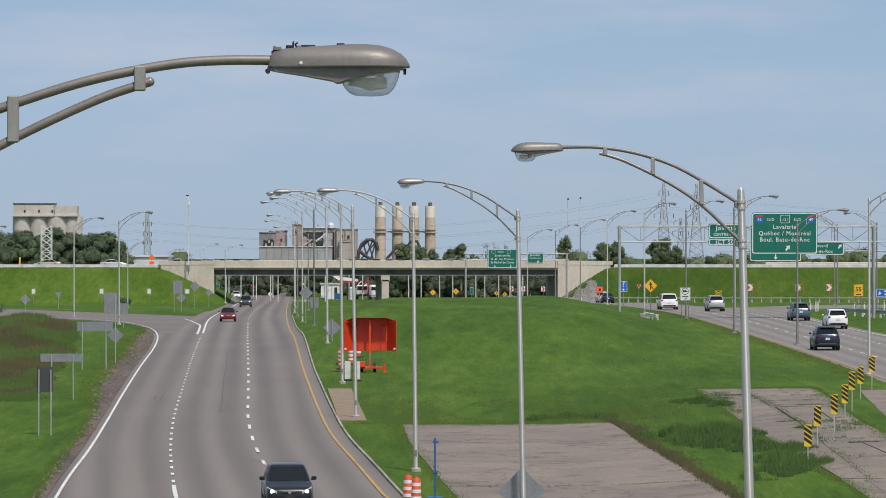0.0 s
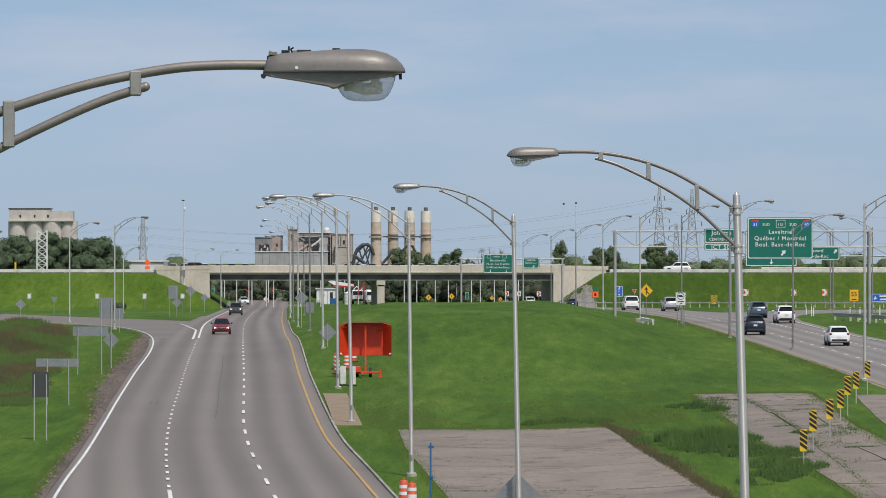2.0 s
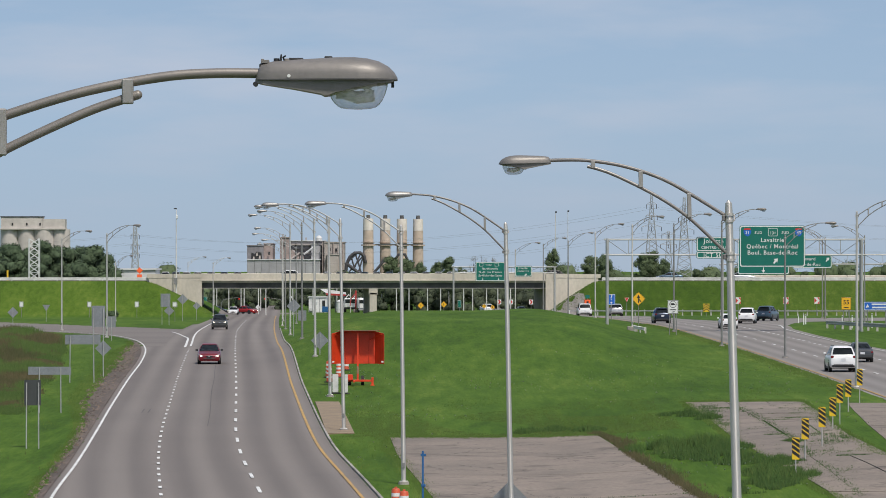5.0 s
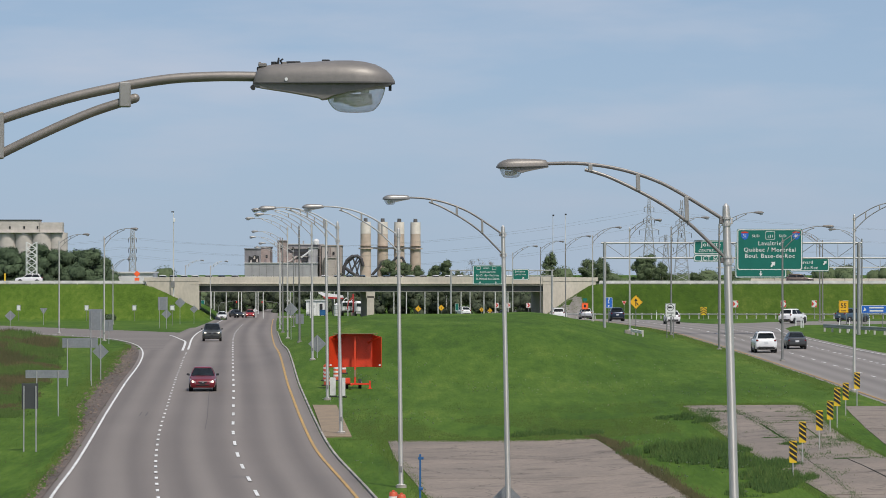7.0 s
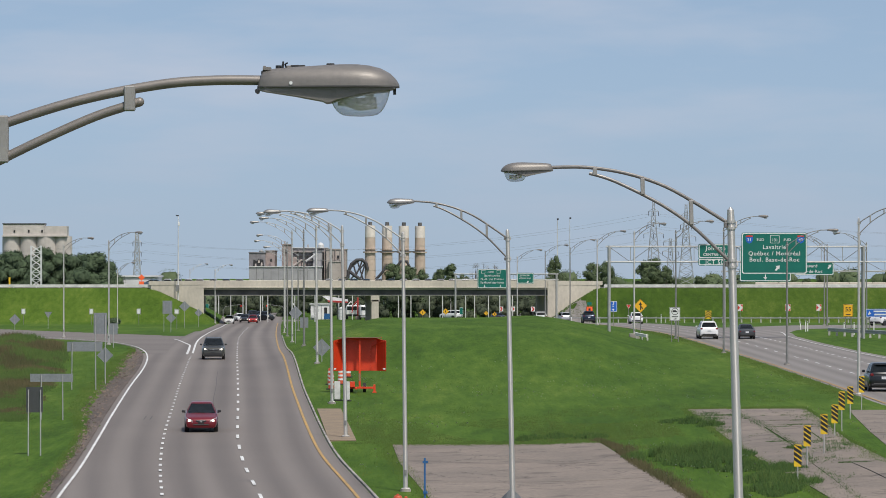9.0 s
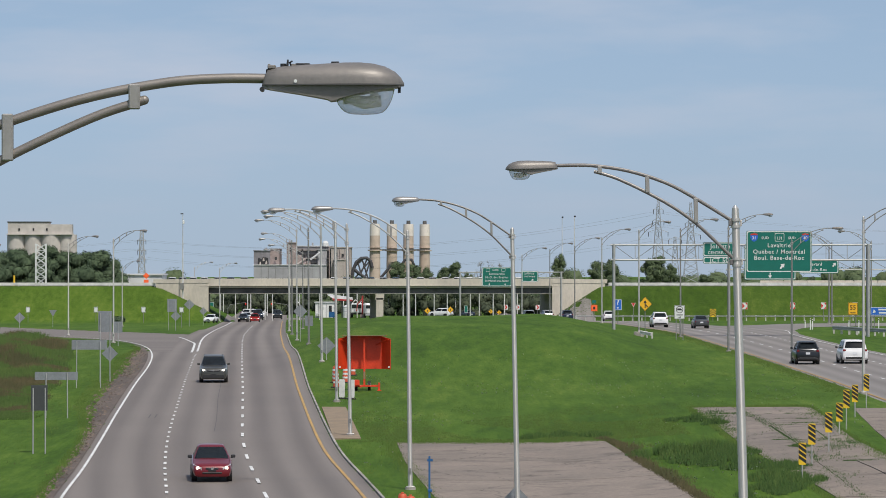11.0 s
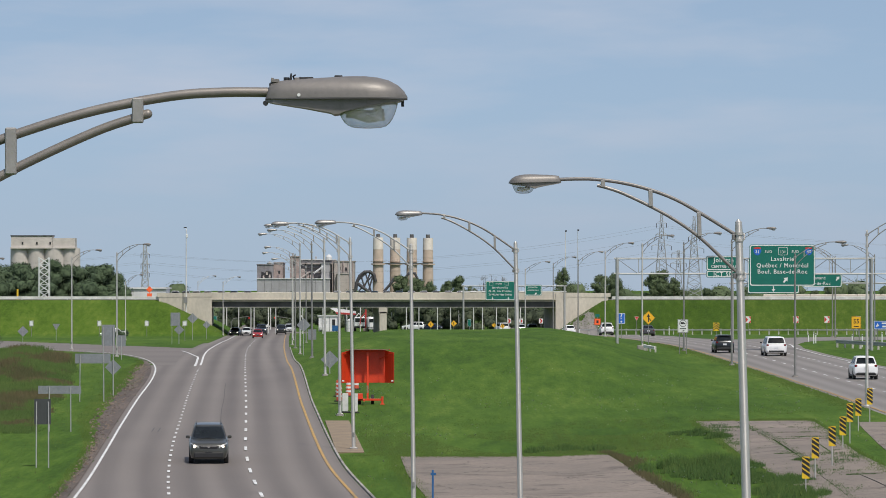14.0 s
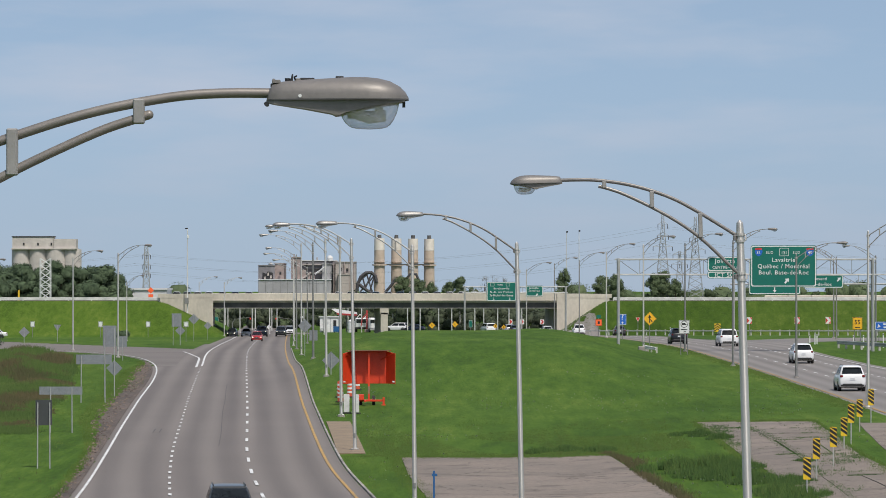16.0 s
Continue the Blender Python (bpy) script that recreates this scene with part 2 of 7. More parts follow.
SAND = material("sandy_concrete", (0.255, 0.19, 0.122), 0.9, col2=(0.19, 0.145, 0.1), scale=1.2, fine=8, bump=0.3)
DIRT = material("gravel_shoulder", (0.125, 0.095, 0.077), 0.95, col2=(0.065, 0.05, 0.041), scale=0.8, fine=7, fine_amount=0.35, bump=0.5, stretch=(1, .12, 1))
KERB = material("kerb_concrete", (0.38, 0.35, 0.31), 0.85, col2=(0.17, 0.155, 0.14), scale=0.5, fine=6)
GALV = material("galvanised_steel", (0.6, 0.575, 0.54), 0.42, 0.28, col2=(0.5, 0.48, 0.45), scale=1.0, fine=14, fine_amount=0.04, coords="obj")
for inp, val in (("Anisotropic", 0.8), ("Anisotropic Rotation", 0.25), ("Metallic", 0.6), ("Roughness", 0.42)):
    GALV.node_tree.nodes["Principled BSDF"].inputs[inp].default_value = val
tan = GALV.node_tree.nodes.new("ShaderNodeTangent")
tan.direction_type, tan.axis = "RADIAL", "Z"
GALV.node_tree.links.new(tan.outputs["Tangent"], GALV.node_tree.nodes["Principled BSDF"].inputs["Tangent"])
GALV_M = material("mid_grey_steel", (0.42, 0.42, 0.41), 0.5, 0.3, col2=(0.33, 0.33, 0.32), coords="obj", scale=1.2, fine=12)
RAILM = material("pale_rail_steel", (0.68, 0.67, 0.64), 0.6, 0.0, col2=(0.42, 0.42, 0.4), scale=0.6, fine=6)
GALV_OLD = material("dull_weathered_steel", (0.27, 0.265, 0.255), 0.6, 0.5, col2=(0.2, 0.2, 0.19), scale=1.2, fine=12, coords="obj")
HEAD = material("grey_cast_aluminium", (0.235, 0.215, 0.195), 0.5, 0.35, col2=(0.17, 0.158, 0.145), scale=3, mix=0.8, fine=30, fine_amount=0.07, bump=0.05, coords="obj")
ARM_D = material("dark_weathered_arm", (0.25, 0.235, 0.22), 0.45, 0.6, col2=(0.18, 0.17, 0.16), coords="obj", fine_amount=0.06)
CRACK = material("sealed_crack", (0.105, 0.1, 0.094), 0.8)
# Lighter copy for farther heads, with sunlight put into the colour.
HEAD_L = material("sunlit_grey_aluminium", (0.3, 0.29, 0.275), 0.45, 0.5, col2=(0.23, 0.222, 0.212), coords="obj", fine_amount=0.05)
ARM_N = material("brown_grey_arm", (0.25, 0.225, 0.2), 0.5, 0.45, col2=(0.19, 0.172, 0.155), scale=4, fine=40, fine_amount=0.07, coords="obj")
LENS = material("clear_glass_refractor", (0.9, 0.89, 0.86), 0.1, fine=60, fine_amount=0.05, coords="obj", trans=0.72)
LENS.node_tree.nodes["Principled BSDF"].inputs["IOR"].default_value = 1.07
SIGN_BACK = material("bare_aluminium_back", (0.3, 0.31, 0.32), 0.45, 0.5, col2=(0.24, 0.25, 0.26), scale=1.5, fine=12, coords="obj")
SIGN_DARK = material("dark_plastic_back", (0.05, 0.055, 0.055), 0.6, coords="obj")
GREEN = material("green_sign_sheet", (0.0, 0.132, 0.097), 0.5, col2=(0.0, 0.118, 0.087), scale=1, fine=10, fine_amount=0.04, coords="obj")
WHITE = material("white_sign_sheet", (0.66, 0.67, 0.65), 0.55, col2=(0.6, 0.61, 0.59), coords="obj", fine_amount=0.04)
YELLOW = material("yellow_sign_sheet", (0.78, 0.42, 0.01), 0.55, col2=(0.7, 0.38, 0.02), coords="obj", fine_amount=0.05)
LEMON = material("lemon_yellow_sheet", (0.7, 0.47, 0.015), 0.55, col2=(0.58, 0.39, 0.02), coords="obj", fine_amount=0.05)
BLACK = material("black_print", (0.015, 0.015, 0.015), 0.6, coords="obj")
BLUE = material("blue_sign_sheet", (0.01, 0.12, 0.5), 0.55, col2=(0.01, 0.1, 0.42), coords="obj", fine_amount=0.05)
REDP = material("red_sign_sheet", (0.6, 0.03, 0.02), 0.55, coords="obj")
ORANGE = material("orange_paint", (0.68, 0.05, 0.012), 0.5, col2=(0.52, 0.04, 0.01), scale=1.2, fine=10, fine_amount=0.08, coords="obj")
# Unlit sign plates; a faint emission is added to brighten them.
ORANGE_S = material("glowing_orange_sheet", (0.85, 0.13, 0.03), 0.5, coords="obj", glow=(1, 0.12, 0.02, 0.12))
BARREL = material("orange_plastic", (0.58, 0.09, 0.03), 0.5, col2=(0.45, 0.075, 0.03), coords="obj")
BLUEP = material("blue_painted_steel", (0.02, 0.11, 0.28), 0.45, coords="obj")
STEEL_D = material("dark_girder_steel", (0.14, 0.135, 0.13), 0.7, 0.2, col2=(0.06, 0.06, 0.06), scale=0.4, fine=4)
WOODP = material("grey_wood_post", (0.46, 0.45, 0.41), 0.8, col2=(0.34, 0.33, 0.3), coords="obj")
TYRE = material("tyre_rubber", (0.02, 0.02, 0.02), 0.8, coords="obj")
RIM = material("alloy_rim", (0.35, 0.35, 0.36), 0.35, 0.8, coords="obj")
GLASS = material("dark_car_glass", (0.022, 0.028, 0.031), 0.05, coords="obj", fine_amount=0.02)
GLASS.node_tree.nodes["Principled BSDF"].inputs["Specular IOR Level"].default_value = 0.6
TRIM = material("black_trim", (0.02, 0.02, 0.021), 0.5, coords="obj")
LAMP_W = material("lit_headlamp", (0.8, 0.75, 0.62), 0.2, coords="obj", glow=(1.0, 0.88, 0.68, 2.2))
LAMP_C = material("clear_lamp", (0.72, 0.72, 0.7), 0.15, coords="obj")
LAMP_R = material("red_tail_lamp", (0.17, 0.01, 0.012), 0.25, coords="obj")
PLATE = material("number_plate", (0.65, 0.66, 0.68), 0.5, coords="obj")
CHROME = material("chrome", (0.7, 0.7, 0.7), 0.15, 1.0, coords="obj")


# ---- building blocks ----
def part(name, bm, mat, parent=None, label="", smooth=False):
    me = bpy.data.meshes.new(name)
    bm.normal_update()
    bm.to_mesh(me)
    bm.free()
    me.materials.append(mat)
    if smooth:
        for p in me.polygons:
            p.use_smooth = True
    ob = new(name, me)
    if parent:
        ob.parent = parent
    if label:
        tagged(ob, label)
    return ob


def smooth_sides(ob, angle=35):
    me = ob.data
    for p in me.polygons:
        p.use_smooth = True
    me.set_sharp_from_angle(angle=radians(angle))
    return ob


def thing(name, label, category, at=(0, 0, 0), turn=0.0, group="", kind=""):
    e = new(name)
    e.empty_display_size = 0.3
    e.matrix_basis = pose(*at, 0, 0, turn)
    return tagged(e, label, category, group, kind)


def box(bm, c, s, turn=0.0, bevel=0.0):
    """A box of size s about c."""
    r = bmesh.ops.create_cube(bm, size=1, matrix=Matrix.Translation(c) @ Matrix.Rotation(turn, 4, "Z") @ Matrix.Diagonal((*s, 1)))
    if bevel:
        es = list({e for v in r["verts"] for e in v.link_edges})
        bmesh.ops.bevel(bm, geom=es, offset=bevel, segments=1, affect="EDGES")
    return bm


def boxes(*items, bevel=0.0):
    bm = bmesh.new()
    for it in items:
        box(bm, *it, bevel=bevel)
    return bm


def tube(bm, pts, radii, n=10, caps=True):
    """A round bar along points, with a radius at each."""
    pts = [Vector(p) for p in pts]
    if not hasattr(radii, "__len__"):
        radii = [radii] * len(pts)
    rings = []
    side = None
    for i, p in enumerate(pts):
        d = (pts[min(i + 1, len(pts) - 1)] - pts[max(i - 1, 0)]).normalized()
        if side is None:
            side = d.orthogonal().normalized()
        side = (side - d * side.dot(d)).normalized()
        up = d.cross(side)
        rings.append([bm.verts.new(p + radii[i] * (math.cos(a) * side + math.sin(a) * up)) for a in (2 * math.pi * k / n for k in range(n))])
    for a, b in zip(rings, rings[1:]):
        for k in range(n):
            bm.faces.new((a[k], a[(k + 1) % n], b[(k + 1) % n], b[k]))
    if caps:
        bm.faces.new(rings[0][::-1])
        bm.faces.new(rings[-1])
    return bm


def rod(pts, radii, n=10):
    return tube(bmesh.new(), pts, radii, n)


def flowing(pts, per=5):
    """A smooth path through a few points."""
    pts = [Vector(p) for p in pts]
    out = []
    for i in range(len(pts) - 1):
        p0, p1, p2, p3 = pts[max(i - 1, 0)], pts[i], pts[i + 1], pts[min(i + 2, len(pts) - 1)]
        for k in range(per):
            t = k / per
            out.append(.5 * (2 * p1 + (p2 - p0) * t + (2 * p0 - 5 * p1 + 4 * p2 - p3) * t * t + (3 * p1 - p0 - 3 * p2 + p3) * t ** 3))
    return out + [pts[-1]]


def loft(bm, rings, closed=True, caps=True):
    """Skin through rings of equally many points."""
    vs = [[bm.verts.new(p) for p in r] for r in rings]
    n = len(vs[0])
    for a, b in zip(vs, vs[1:]):
        for k in range(n if closed else n - 1):
            bm.faces.new((a[k], a[(k + 1) % n], b[(k + 1) % n], b[k]))
    if caps:
        bm.faces.new(vs[0][::-1])
        bm.faces.new(vs[-1])
    return bm


def slab(bm, outline, depth, y=0.0):
    """A plate in the xz plane from its outline, depth thick towards +y."""
    a = [bm.verts.new((x, y, z)) for x, z in outline]
    b = [bm.verts.new((x, y + depth, z)) for x, z in outline]
    n = len(a)
    bm.faces.new(a)
    bm.faces.new(b[::-1])
    for k in range(n):
        bm.faces.new((a[k], b[k], b[(k + 1) % n], a[(k + 1) % n]))
    bmesh.ops.recalc_face_normals(bm, faces=bm.faces)
    return bm


def plate(outline, depth, y=0.0):
    return slab(bmesh.new(), outline, depth, y)


def rounded(w, h, r, n=3, cx=0.0, cz=0.0):
    """Outline of a rectangle with round corners."""
    pts = []
    for sx, sz, a0 in ((1, 1, 0), (-1, 1, 90), (-1, -1, 180), (1, -1, 270)):
        for k in range(n + 1):
            a = radians(a0 + 90 * k / n)
            pts.append((cx + sx * (w / 2 - r) + r * math.cos(a), cz + sz * (h / 2 - r) + r * math.sin(a)))
    return pts


def disc(r, n=20, cx=0.0, cz=0.0):
    return [(cx + r * math.cos(2 * math.pi * k / n), cz + r * math.sin(2 * math.pi * k / n)) for k in range(n)]


def words(name, text, size, at, parent, mat, align="CENTER", spacing=1.0):
    """Raised lettering on a sign's face, as a mesh."""
    cu = bpy.data.curves.new(name, "FONT")
    cu.body, cu.size, cu.align_x, cu.extrude = text, size, align, 0.004
    cu.space_character = spacing
    cu.resolution_u = 2
    cu.offset = size * .008
    tmp = bpy.data.objects.new(name, cu)
    scene.collection.objects.link(tmp)
    me = bpy.data.meshes.new_from_object(tmp.evaluated_get(bpy.context.evaluated_depsgraph_get()))
    bpy.data.objects.remove(tmp)
    me.materials.clear()
    me.materials.append(mat)
    ob = new(name, me)
    ob.parent = parent
    ob.matrix_basis = pose(*at, 90, 0, 0)
    return ob


def clamp(t):
    return min(max(t, 0.0), 1.0)


def ease(t):
    t = clamp(t)
    return t * t * (3 - 2 * t)


def curve_table(pts, lo, hi, step=1.0):
    """A smooth curve through a few stations, tabulated."""
    xs, ys = [float(p[0]) for p in pts], [float(p[1]) for p in pts]
    d = [(ys[k + 1] - ys[k]) / (xs[k + 1] - xs[k]) for k in range(len(xs) - 1)]
    m = [d[0]] + [0.0 if a * b <= 0 else 2 * a * b / (a + b) for a, b in zip(d, d[1:])] + [d[-1]]
    at = np.arange(lo, hi + step, step)
    out = []
    for x in at:
        q = min(max(x, xs[0]), xs[-1])
        i = min(max(int(np.searchsorted(xs, q, side="right")) - 1, 0), len(xs) - 2)
        h = xs[i + 1] - xs[i]
        t = (q - xs[i]) / h
        out.append(ys[i] * (1 + 2 * t) * (1 - t) ** 2 + h * m[i] * t * (1 - t) ** 2 + ys[i + 1] * t * t * (3 - 2 * t) - h * m[i + 1] * t * t * (1 - t))
    last = len(out) - 1

    def value(q):
        f = (q - lo) / step
        i = int(f)
        if f <= 0:
            return out[0]
        if i >= last:
            return out[last]
        f -= i
        return out[i] * (1 - f) + out[i + 1] * f
    return value


# ---- the lie of the land ----
west_level = curve_table([(-200, -.8), (0, -.8), (100, -.55), (146, -.1), (164, .25), (180, .5), (199, .9), (226, 1.3), (288, 1.9), (341, 2.1), (419, 1.9), (520, 1.22), (628, .55), (665, .4), (684, .3), (700, .06), (720, -.28), (760, -.85), (800, -1.25), (860, -1.6), (9000, -1.6)], -200, 1000)
east_level = curve_table([(-200, -.8), (100, -.55), (146, .5), (166, 1.18), (190, 1.55), (205, 1.72), (238, 1.8), (290, 1.9), (330, 2.05), (370, 2.3), (430, 2.6), (500, 2.4), (575, 1.8), (640, 1.0), (694, .5), (760, .2), (900, 0), (9000, 0)], -200, 1000)
# lines of the two carriageways: x at each distance y
west_yellow = curve_table([(-400, 34), (0, 15), (90, 4.3), (120, 1), (150, -2), (172, -3.82), (191, -5.3), (213, -6.55), (236, -7.7), (267, -9.2), (317, -11.46), (376, -14.05), (456, -17.3), (567, -21.5), (683, -25.7), (1100, -40)], -400, 1100)
west_dash = curve_table([(-400, 30), (0, 10.5), (90, .1), (120, -3.2), (150, -5.8), (169, -7.35), (185, -8.55), (200, -9.45), (218, -10.3), (248, -11.7), (275, -13), (326, -15.45), (361, -17.1), (413, -19.5), (471, -22), (590, -26.6), (690, -30), (1100, -44)], -400, 1100)
west_dot = curve_table([(-400, 26.5), (0, 6.7), (90, -4), (120, -7), (150, -9.7), (166, -10.92), (181, -11.95), (201, -13.1), (231, -14.57), (265, -16.25), (295, -17.7), (321, -18.97), (345, -20.1), (413, -23.6), (471, -26.2), (545, -29.2), (690, -34.2), (1100, -48)], -400, 1100)
west_edge = curve_table([(-400, 22), (0, 2.5), (90, -9), (120, -11.8), (150, -14.1), (177, -15.2), (198, -16.1), (222, -17.26), (260, -19.1), (295, -20.75), (326, -22.55), (353, -24.6), (376, -26.9), (397, -29.6), (418, -33.4), (479, -51.5), (560, -78)], -400, 560)
east_yellow = curve_table([(-400, 10), (-200, 12), (0, 17), (100, 21), (180, 23.9), (238, 24.9), (275, 25.4), (315, 25.6), (360, 25.3), (401, 24.6), (456, 23), (575, 20), (700, 16.5), (800, 13), (1200, 0)], -400, 1200)
ABUT_W, ABUT_E, DECK = -38.3, 19.2, 6.2


def land(x, y):
    """Height of the turf before the roads are cut in."""
    w = ease((x - 4) / 16)
    z = (1 - w) * west_level(y) + w * east_level(y)
    z += 2.3 * ease((x + 14) / 9) * (1 - ease((x - 9) / 13)) * ease((y - 250) / 90) * (1 - ease((y - 430) / 150))
    side = max(clamp((ABUT_W + 2.6 - x) / 11.4) ** .8, clamp((x - ABUT_E + 0.6) / 8.8) ** .85)
    return max(z, DECK * min(side, clamp((y - 672) / 18), clamp((732 - y) / 18)))


def west_kerb(y):
    return west_yellow(y) + 0.62


def east_kerb(y):
    return east_yellow(y) - 0.35


loop_near = curve_table([(27, 405), (36, 422), (37.5, 433), (40, 452), (42.6, 464), (47, 470), (51, 473.5), (60, 479), (120, 500)], 27, 120, .5)
loop_far = curve_table([(27, 462), (30, 470), (38, 488), (43, 503), (50, 513), (60, 521), (120, 546)], 27, 120, .5)


def paved(x, y, margin=0.0):
    """True on asphalt."""
    if -400 < y < 905 and west_left(y) - margin < x < west_kerb(y) + margin:
        return True
    if -400 < y < 900 and east_kerb(y) - margin < x < east_right(y) + margin:
        return True
    if 27 < x < 120 and loop_near(x) - margin * 3 < y < loop_far(x) + margin * 3:
        return True
    if -120 < x < -24 and 741.5 - margin < y < 766.5 + margin:
        return True
    if -130 < x < -20.8 and ramp_near(x) - margin * 3 < y < ramp_far(x) + margin * 3:
        return True
    return False


def west_left(y):
    if y < 345:
        return west_edge(y) - 0.35
    return max(west_edge(y) - 0.35, west_dot(y) - 2.2) if y < 545 else west_dot(y) - 1.6


def ramp_near(x):
    return 416 + (-33.4 - x) * 3.4 if x < -33.4 else ramp_corner(x)


ramp_corner = curve_table([(-33.4, 416), (-29.6, 394), (-26.9, 372), (-24.6, 348), (-22.55, 320), (-20.75, 289)], -34, -20, .1)


def ramp_far(x):
    return 478 + (-29 - x) * 3.45


def east_right(y):
    if y < 300:
        return east_yellow(y) + 12.2
    if y < 405:
        return max(east_yellow(y) + 12.2 - 1.2 * ease((y - 300) / 60), 36.0)
    if y < 433:
        return 36.0 + 1.3 * ease((y - 405) / 28)
    return east_yellow(y) + 13.6 - 5.2 * ease((y - 440) / 60)


def ground_height(x, y):
    return land(x, y) - (0.05 if paved(x, y, -0.1) else 0.0)


def grid_mesh(name, xs, ys, height, mat, keep=None):
    vs, fs, index = [], [], {}
    for j, y in enumerate(ys):
        for i, x in enumerate(xs):
            index[i, j] = len(vs)
            vs.append((x, y, height(x, y)))
    for j in range(len(ys) - 1):
        for i in range(len(xs) - 1):
            fs.append((index[i, j], index[i + 1, j], index[i + 1, j + 1], index[i, j + 1]))
    me = bpy.data.meshes.new(name)
    me.from_pydata(vs, [], fs)
    me.materials.append(mat)
    for p in me.polygons:
        p.use_smooth = True
    return new(name, me)


def stations(spans):
    out = []
    for lo, hi, step in spans:
        v = lo
        while v < hi - 1e-6:
            out.append(v)
            v += step
    out.append(spans[-1][1])
    return out


ground = grid_mesh("ground", stations([(-2600, -300, 230), (-300, -100, 20), (-100, -44, 2), (-44, 44, 0.9), (44, 100, 2), (100, 300, 20), (300, 2600, 230)]),
                   stations([(-400, 90, 35), (90, 300, 1.5), (300, 560, 3), (560, 740, 2), (740, 900, 20), (900, 4900, 250)]), ground_height, TURF)
ground.data.materials.append(TURF_SUNLIT)
ground.data.materials.append(TURF_SHADED)
# west slope gets the sunlit tone, east slope the shaded one
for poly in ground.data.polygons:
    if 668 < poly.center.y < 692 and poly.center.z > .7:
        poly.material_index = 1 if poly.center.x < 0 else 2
tagged(ground, "mown green grass verge with uneven patches between the roads", "grass", kind="structure")


def strip(name, left, right, ys, lift, mat, across=6, uv0=0.0):
    """A paved ribbon between two lines, laid on the land."""
    vs, fs, uvs = [], [], []
    for y in ys:
        a, b = left(y), right(y)
        for k in range(across + 1):
            x = a + (b - a) * k / across
            vs.append((x, y, land(x, y) + lift))
            uvs.append((x - west_dash(y) if uv0 == 0 else x - east_yellow(y) - 3.75, y))
    n = across + 1
    for j in range(len(ys) - 1):
        for k in range(across):
            fs.append((j * n + k, j * n + k + 1, (j + 1) * n + k + 1, (j + 1) * n + k))
    me = bpy.data.meshes.new(name)
    me.from_pydata(vs, [], fs)
    layer = me.uv_layers.new(name="lane")
    for lp in me.loops:
        layer.data[lp.index].uv = uvs[lp.vertex_index]
    me.materials.append(mat)
    for p in me.polygons:
        p.use_smooth = True
    return new(name, me)


def ribbon(name, mid, width, y0, y1, mat, lift=0.03, step=2.0, parent=None):
    """A painted line along a carriageway."""
    ys = list(np.linspace(y0, y1, max(2, int((y1 - y0) / step) + 1)))
    vs = []
    for y in ys:
        for s in (-0.5, 0.5):
            x = mid(y) + s * width
            vs.append((x, y, land(x, y) + lift))
    me = bpy.data.meshes.new(name)
    me.from_pydata(vs, [], [(2 * j, 2 * j + 1, 2 * j + 3, 2 * j + 2) for j in range(len(ys) - 1)])
    me.materials.append(mat)
    ob = new(name, me)
    if parent:
        ob.parent = parent
    return ob


road_ys = stations([(-400, 90, 30), (90, 340, 2), (340, 730, 4), (730, 900, 12)])
tagged(strip("road_west", west_left, west_kerb, [y for y in road_ys if y < 732] + [760, 900], 0.0, ASPHALT, 10), "grey worn asphalt carriageway with darker wheel tracks", "road", kind="structure")
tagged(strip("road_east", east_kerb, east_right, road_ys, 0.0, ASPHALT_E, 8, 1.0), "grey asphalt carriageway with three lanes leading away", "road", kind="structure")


def cross_strip(name, near, far, xs, lift, across=6, mat_=None):
    vs, fs, uvs = [], [], []
    for x in xs:
        for k in range(across + 1):
            y = near(x) + (far(x) - near(x)) * k / across
            vs.append((x, y, land(x, y) + lift))
            uvs.append((y * 0.3, x))
    n = across + 1
    for j in range(len(xs) - 1):
        for k in range(across):
            fs.append((j * n + k, (j + 1) * n + k, (j + 1) * n + k + 1, j * n + k + 1)[::-1])
    me = bpy.data.meshes.new(name)
    me.from_pydata(vs, [], fs)
    layer = me.uv_layers.new(name="lane")
    for lp in me.loops:
        layer.data[lp.index].uv = uvs[lp.vertex_index]
    me.materials.append(mat_ or ASPHALT)
    return new(name, me)


tagged(cross_strip("road_ramp_west", ramp_near, ramp_far, stations([(-120, -33.4, 2), (-33.4, -21, 0.8)]), -0.03, 24), "grey asphalt slip road curving away beside the embankment", "road", kind="structure")
tagged(cross_strip("road_cross_street", lambda x: 741, lambda x: 767, stations([(-120, -24, 4)]), -0.006, 8), "asphalt cross street at the lights beyond the bridge", "road", kind="structure")
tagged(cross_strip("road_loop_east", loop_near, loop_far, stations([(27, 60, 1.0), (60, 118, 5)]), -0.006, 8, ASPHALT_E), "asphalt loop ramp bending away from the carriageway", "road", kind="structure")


def marking(name, label, pieces, mat_, kind="structure"):
    """Painted line: an Empty with each dash as a piece."""
    e = thing(name, label, "road marking", kind=kind)
    for mid, w, y0, y1 in pieces:
        ribbon("dash", mid, w, y0, y1, mat_, parent=e)
    return e


marking("road_marking_yellow_west", "solid orange-yellow edge line along the kerb", [(west_yellow, 0.13, 60, 720)], PAINT_Y)
dash_at = curve_table([(-8, 103.4), (0, 169), (4, 201), (6, 218.8), (9, 247.8), (12, 274.5), (52, 634.5)], -8, 52)
dot_at = curve_table([(0, 158.5), (12, 203.2), (20, 236.5), (44, 339)], 0, 44)
marking("road_marking_lane_west", "broken white lane line, worn", [(west_dash, 0.14, dash_at(k) - 1.5, dash_at(k) + 1.5) for k in range(-8, 50)], PAINT_W)
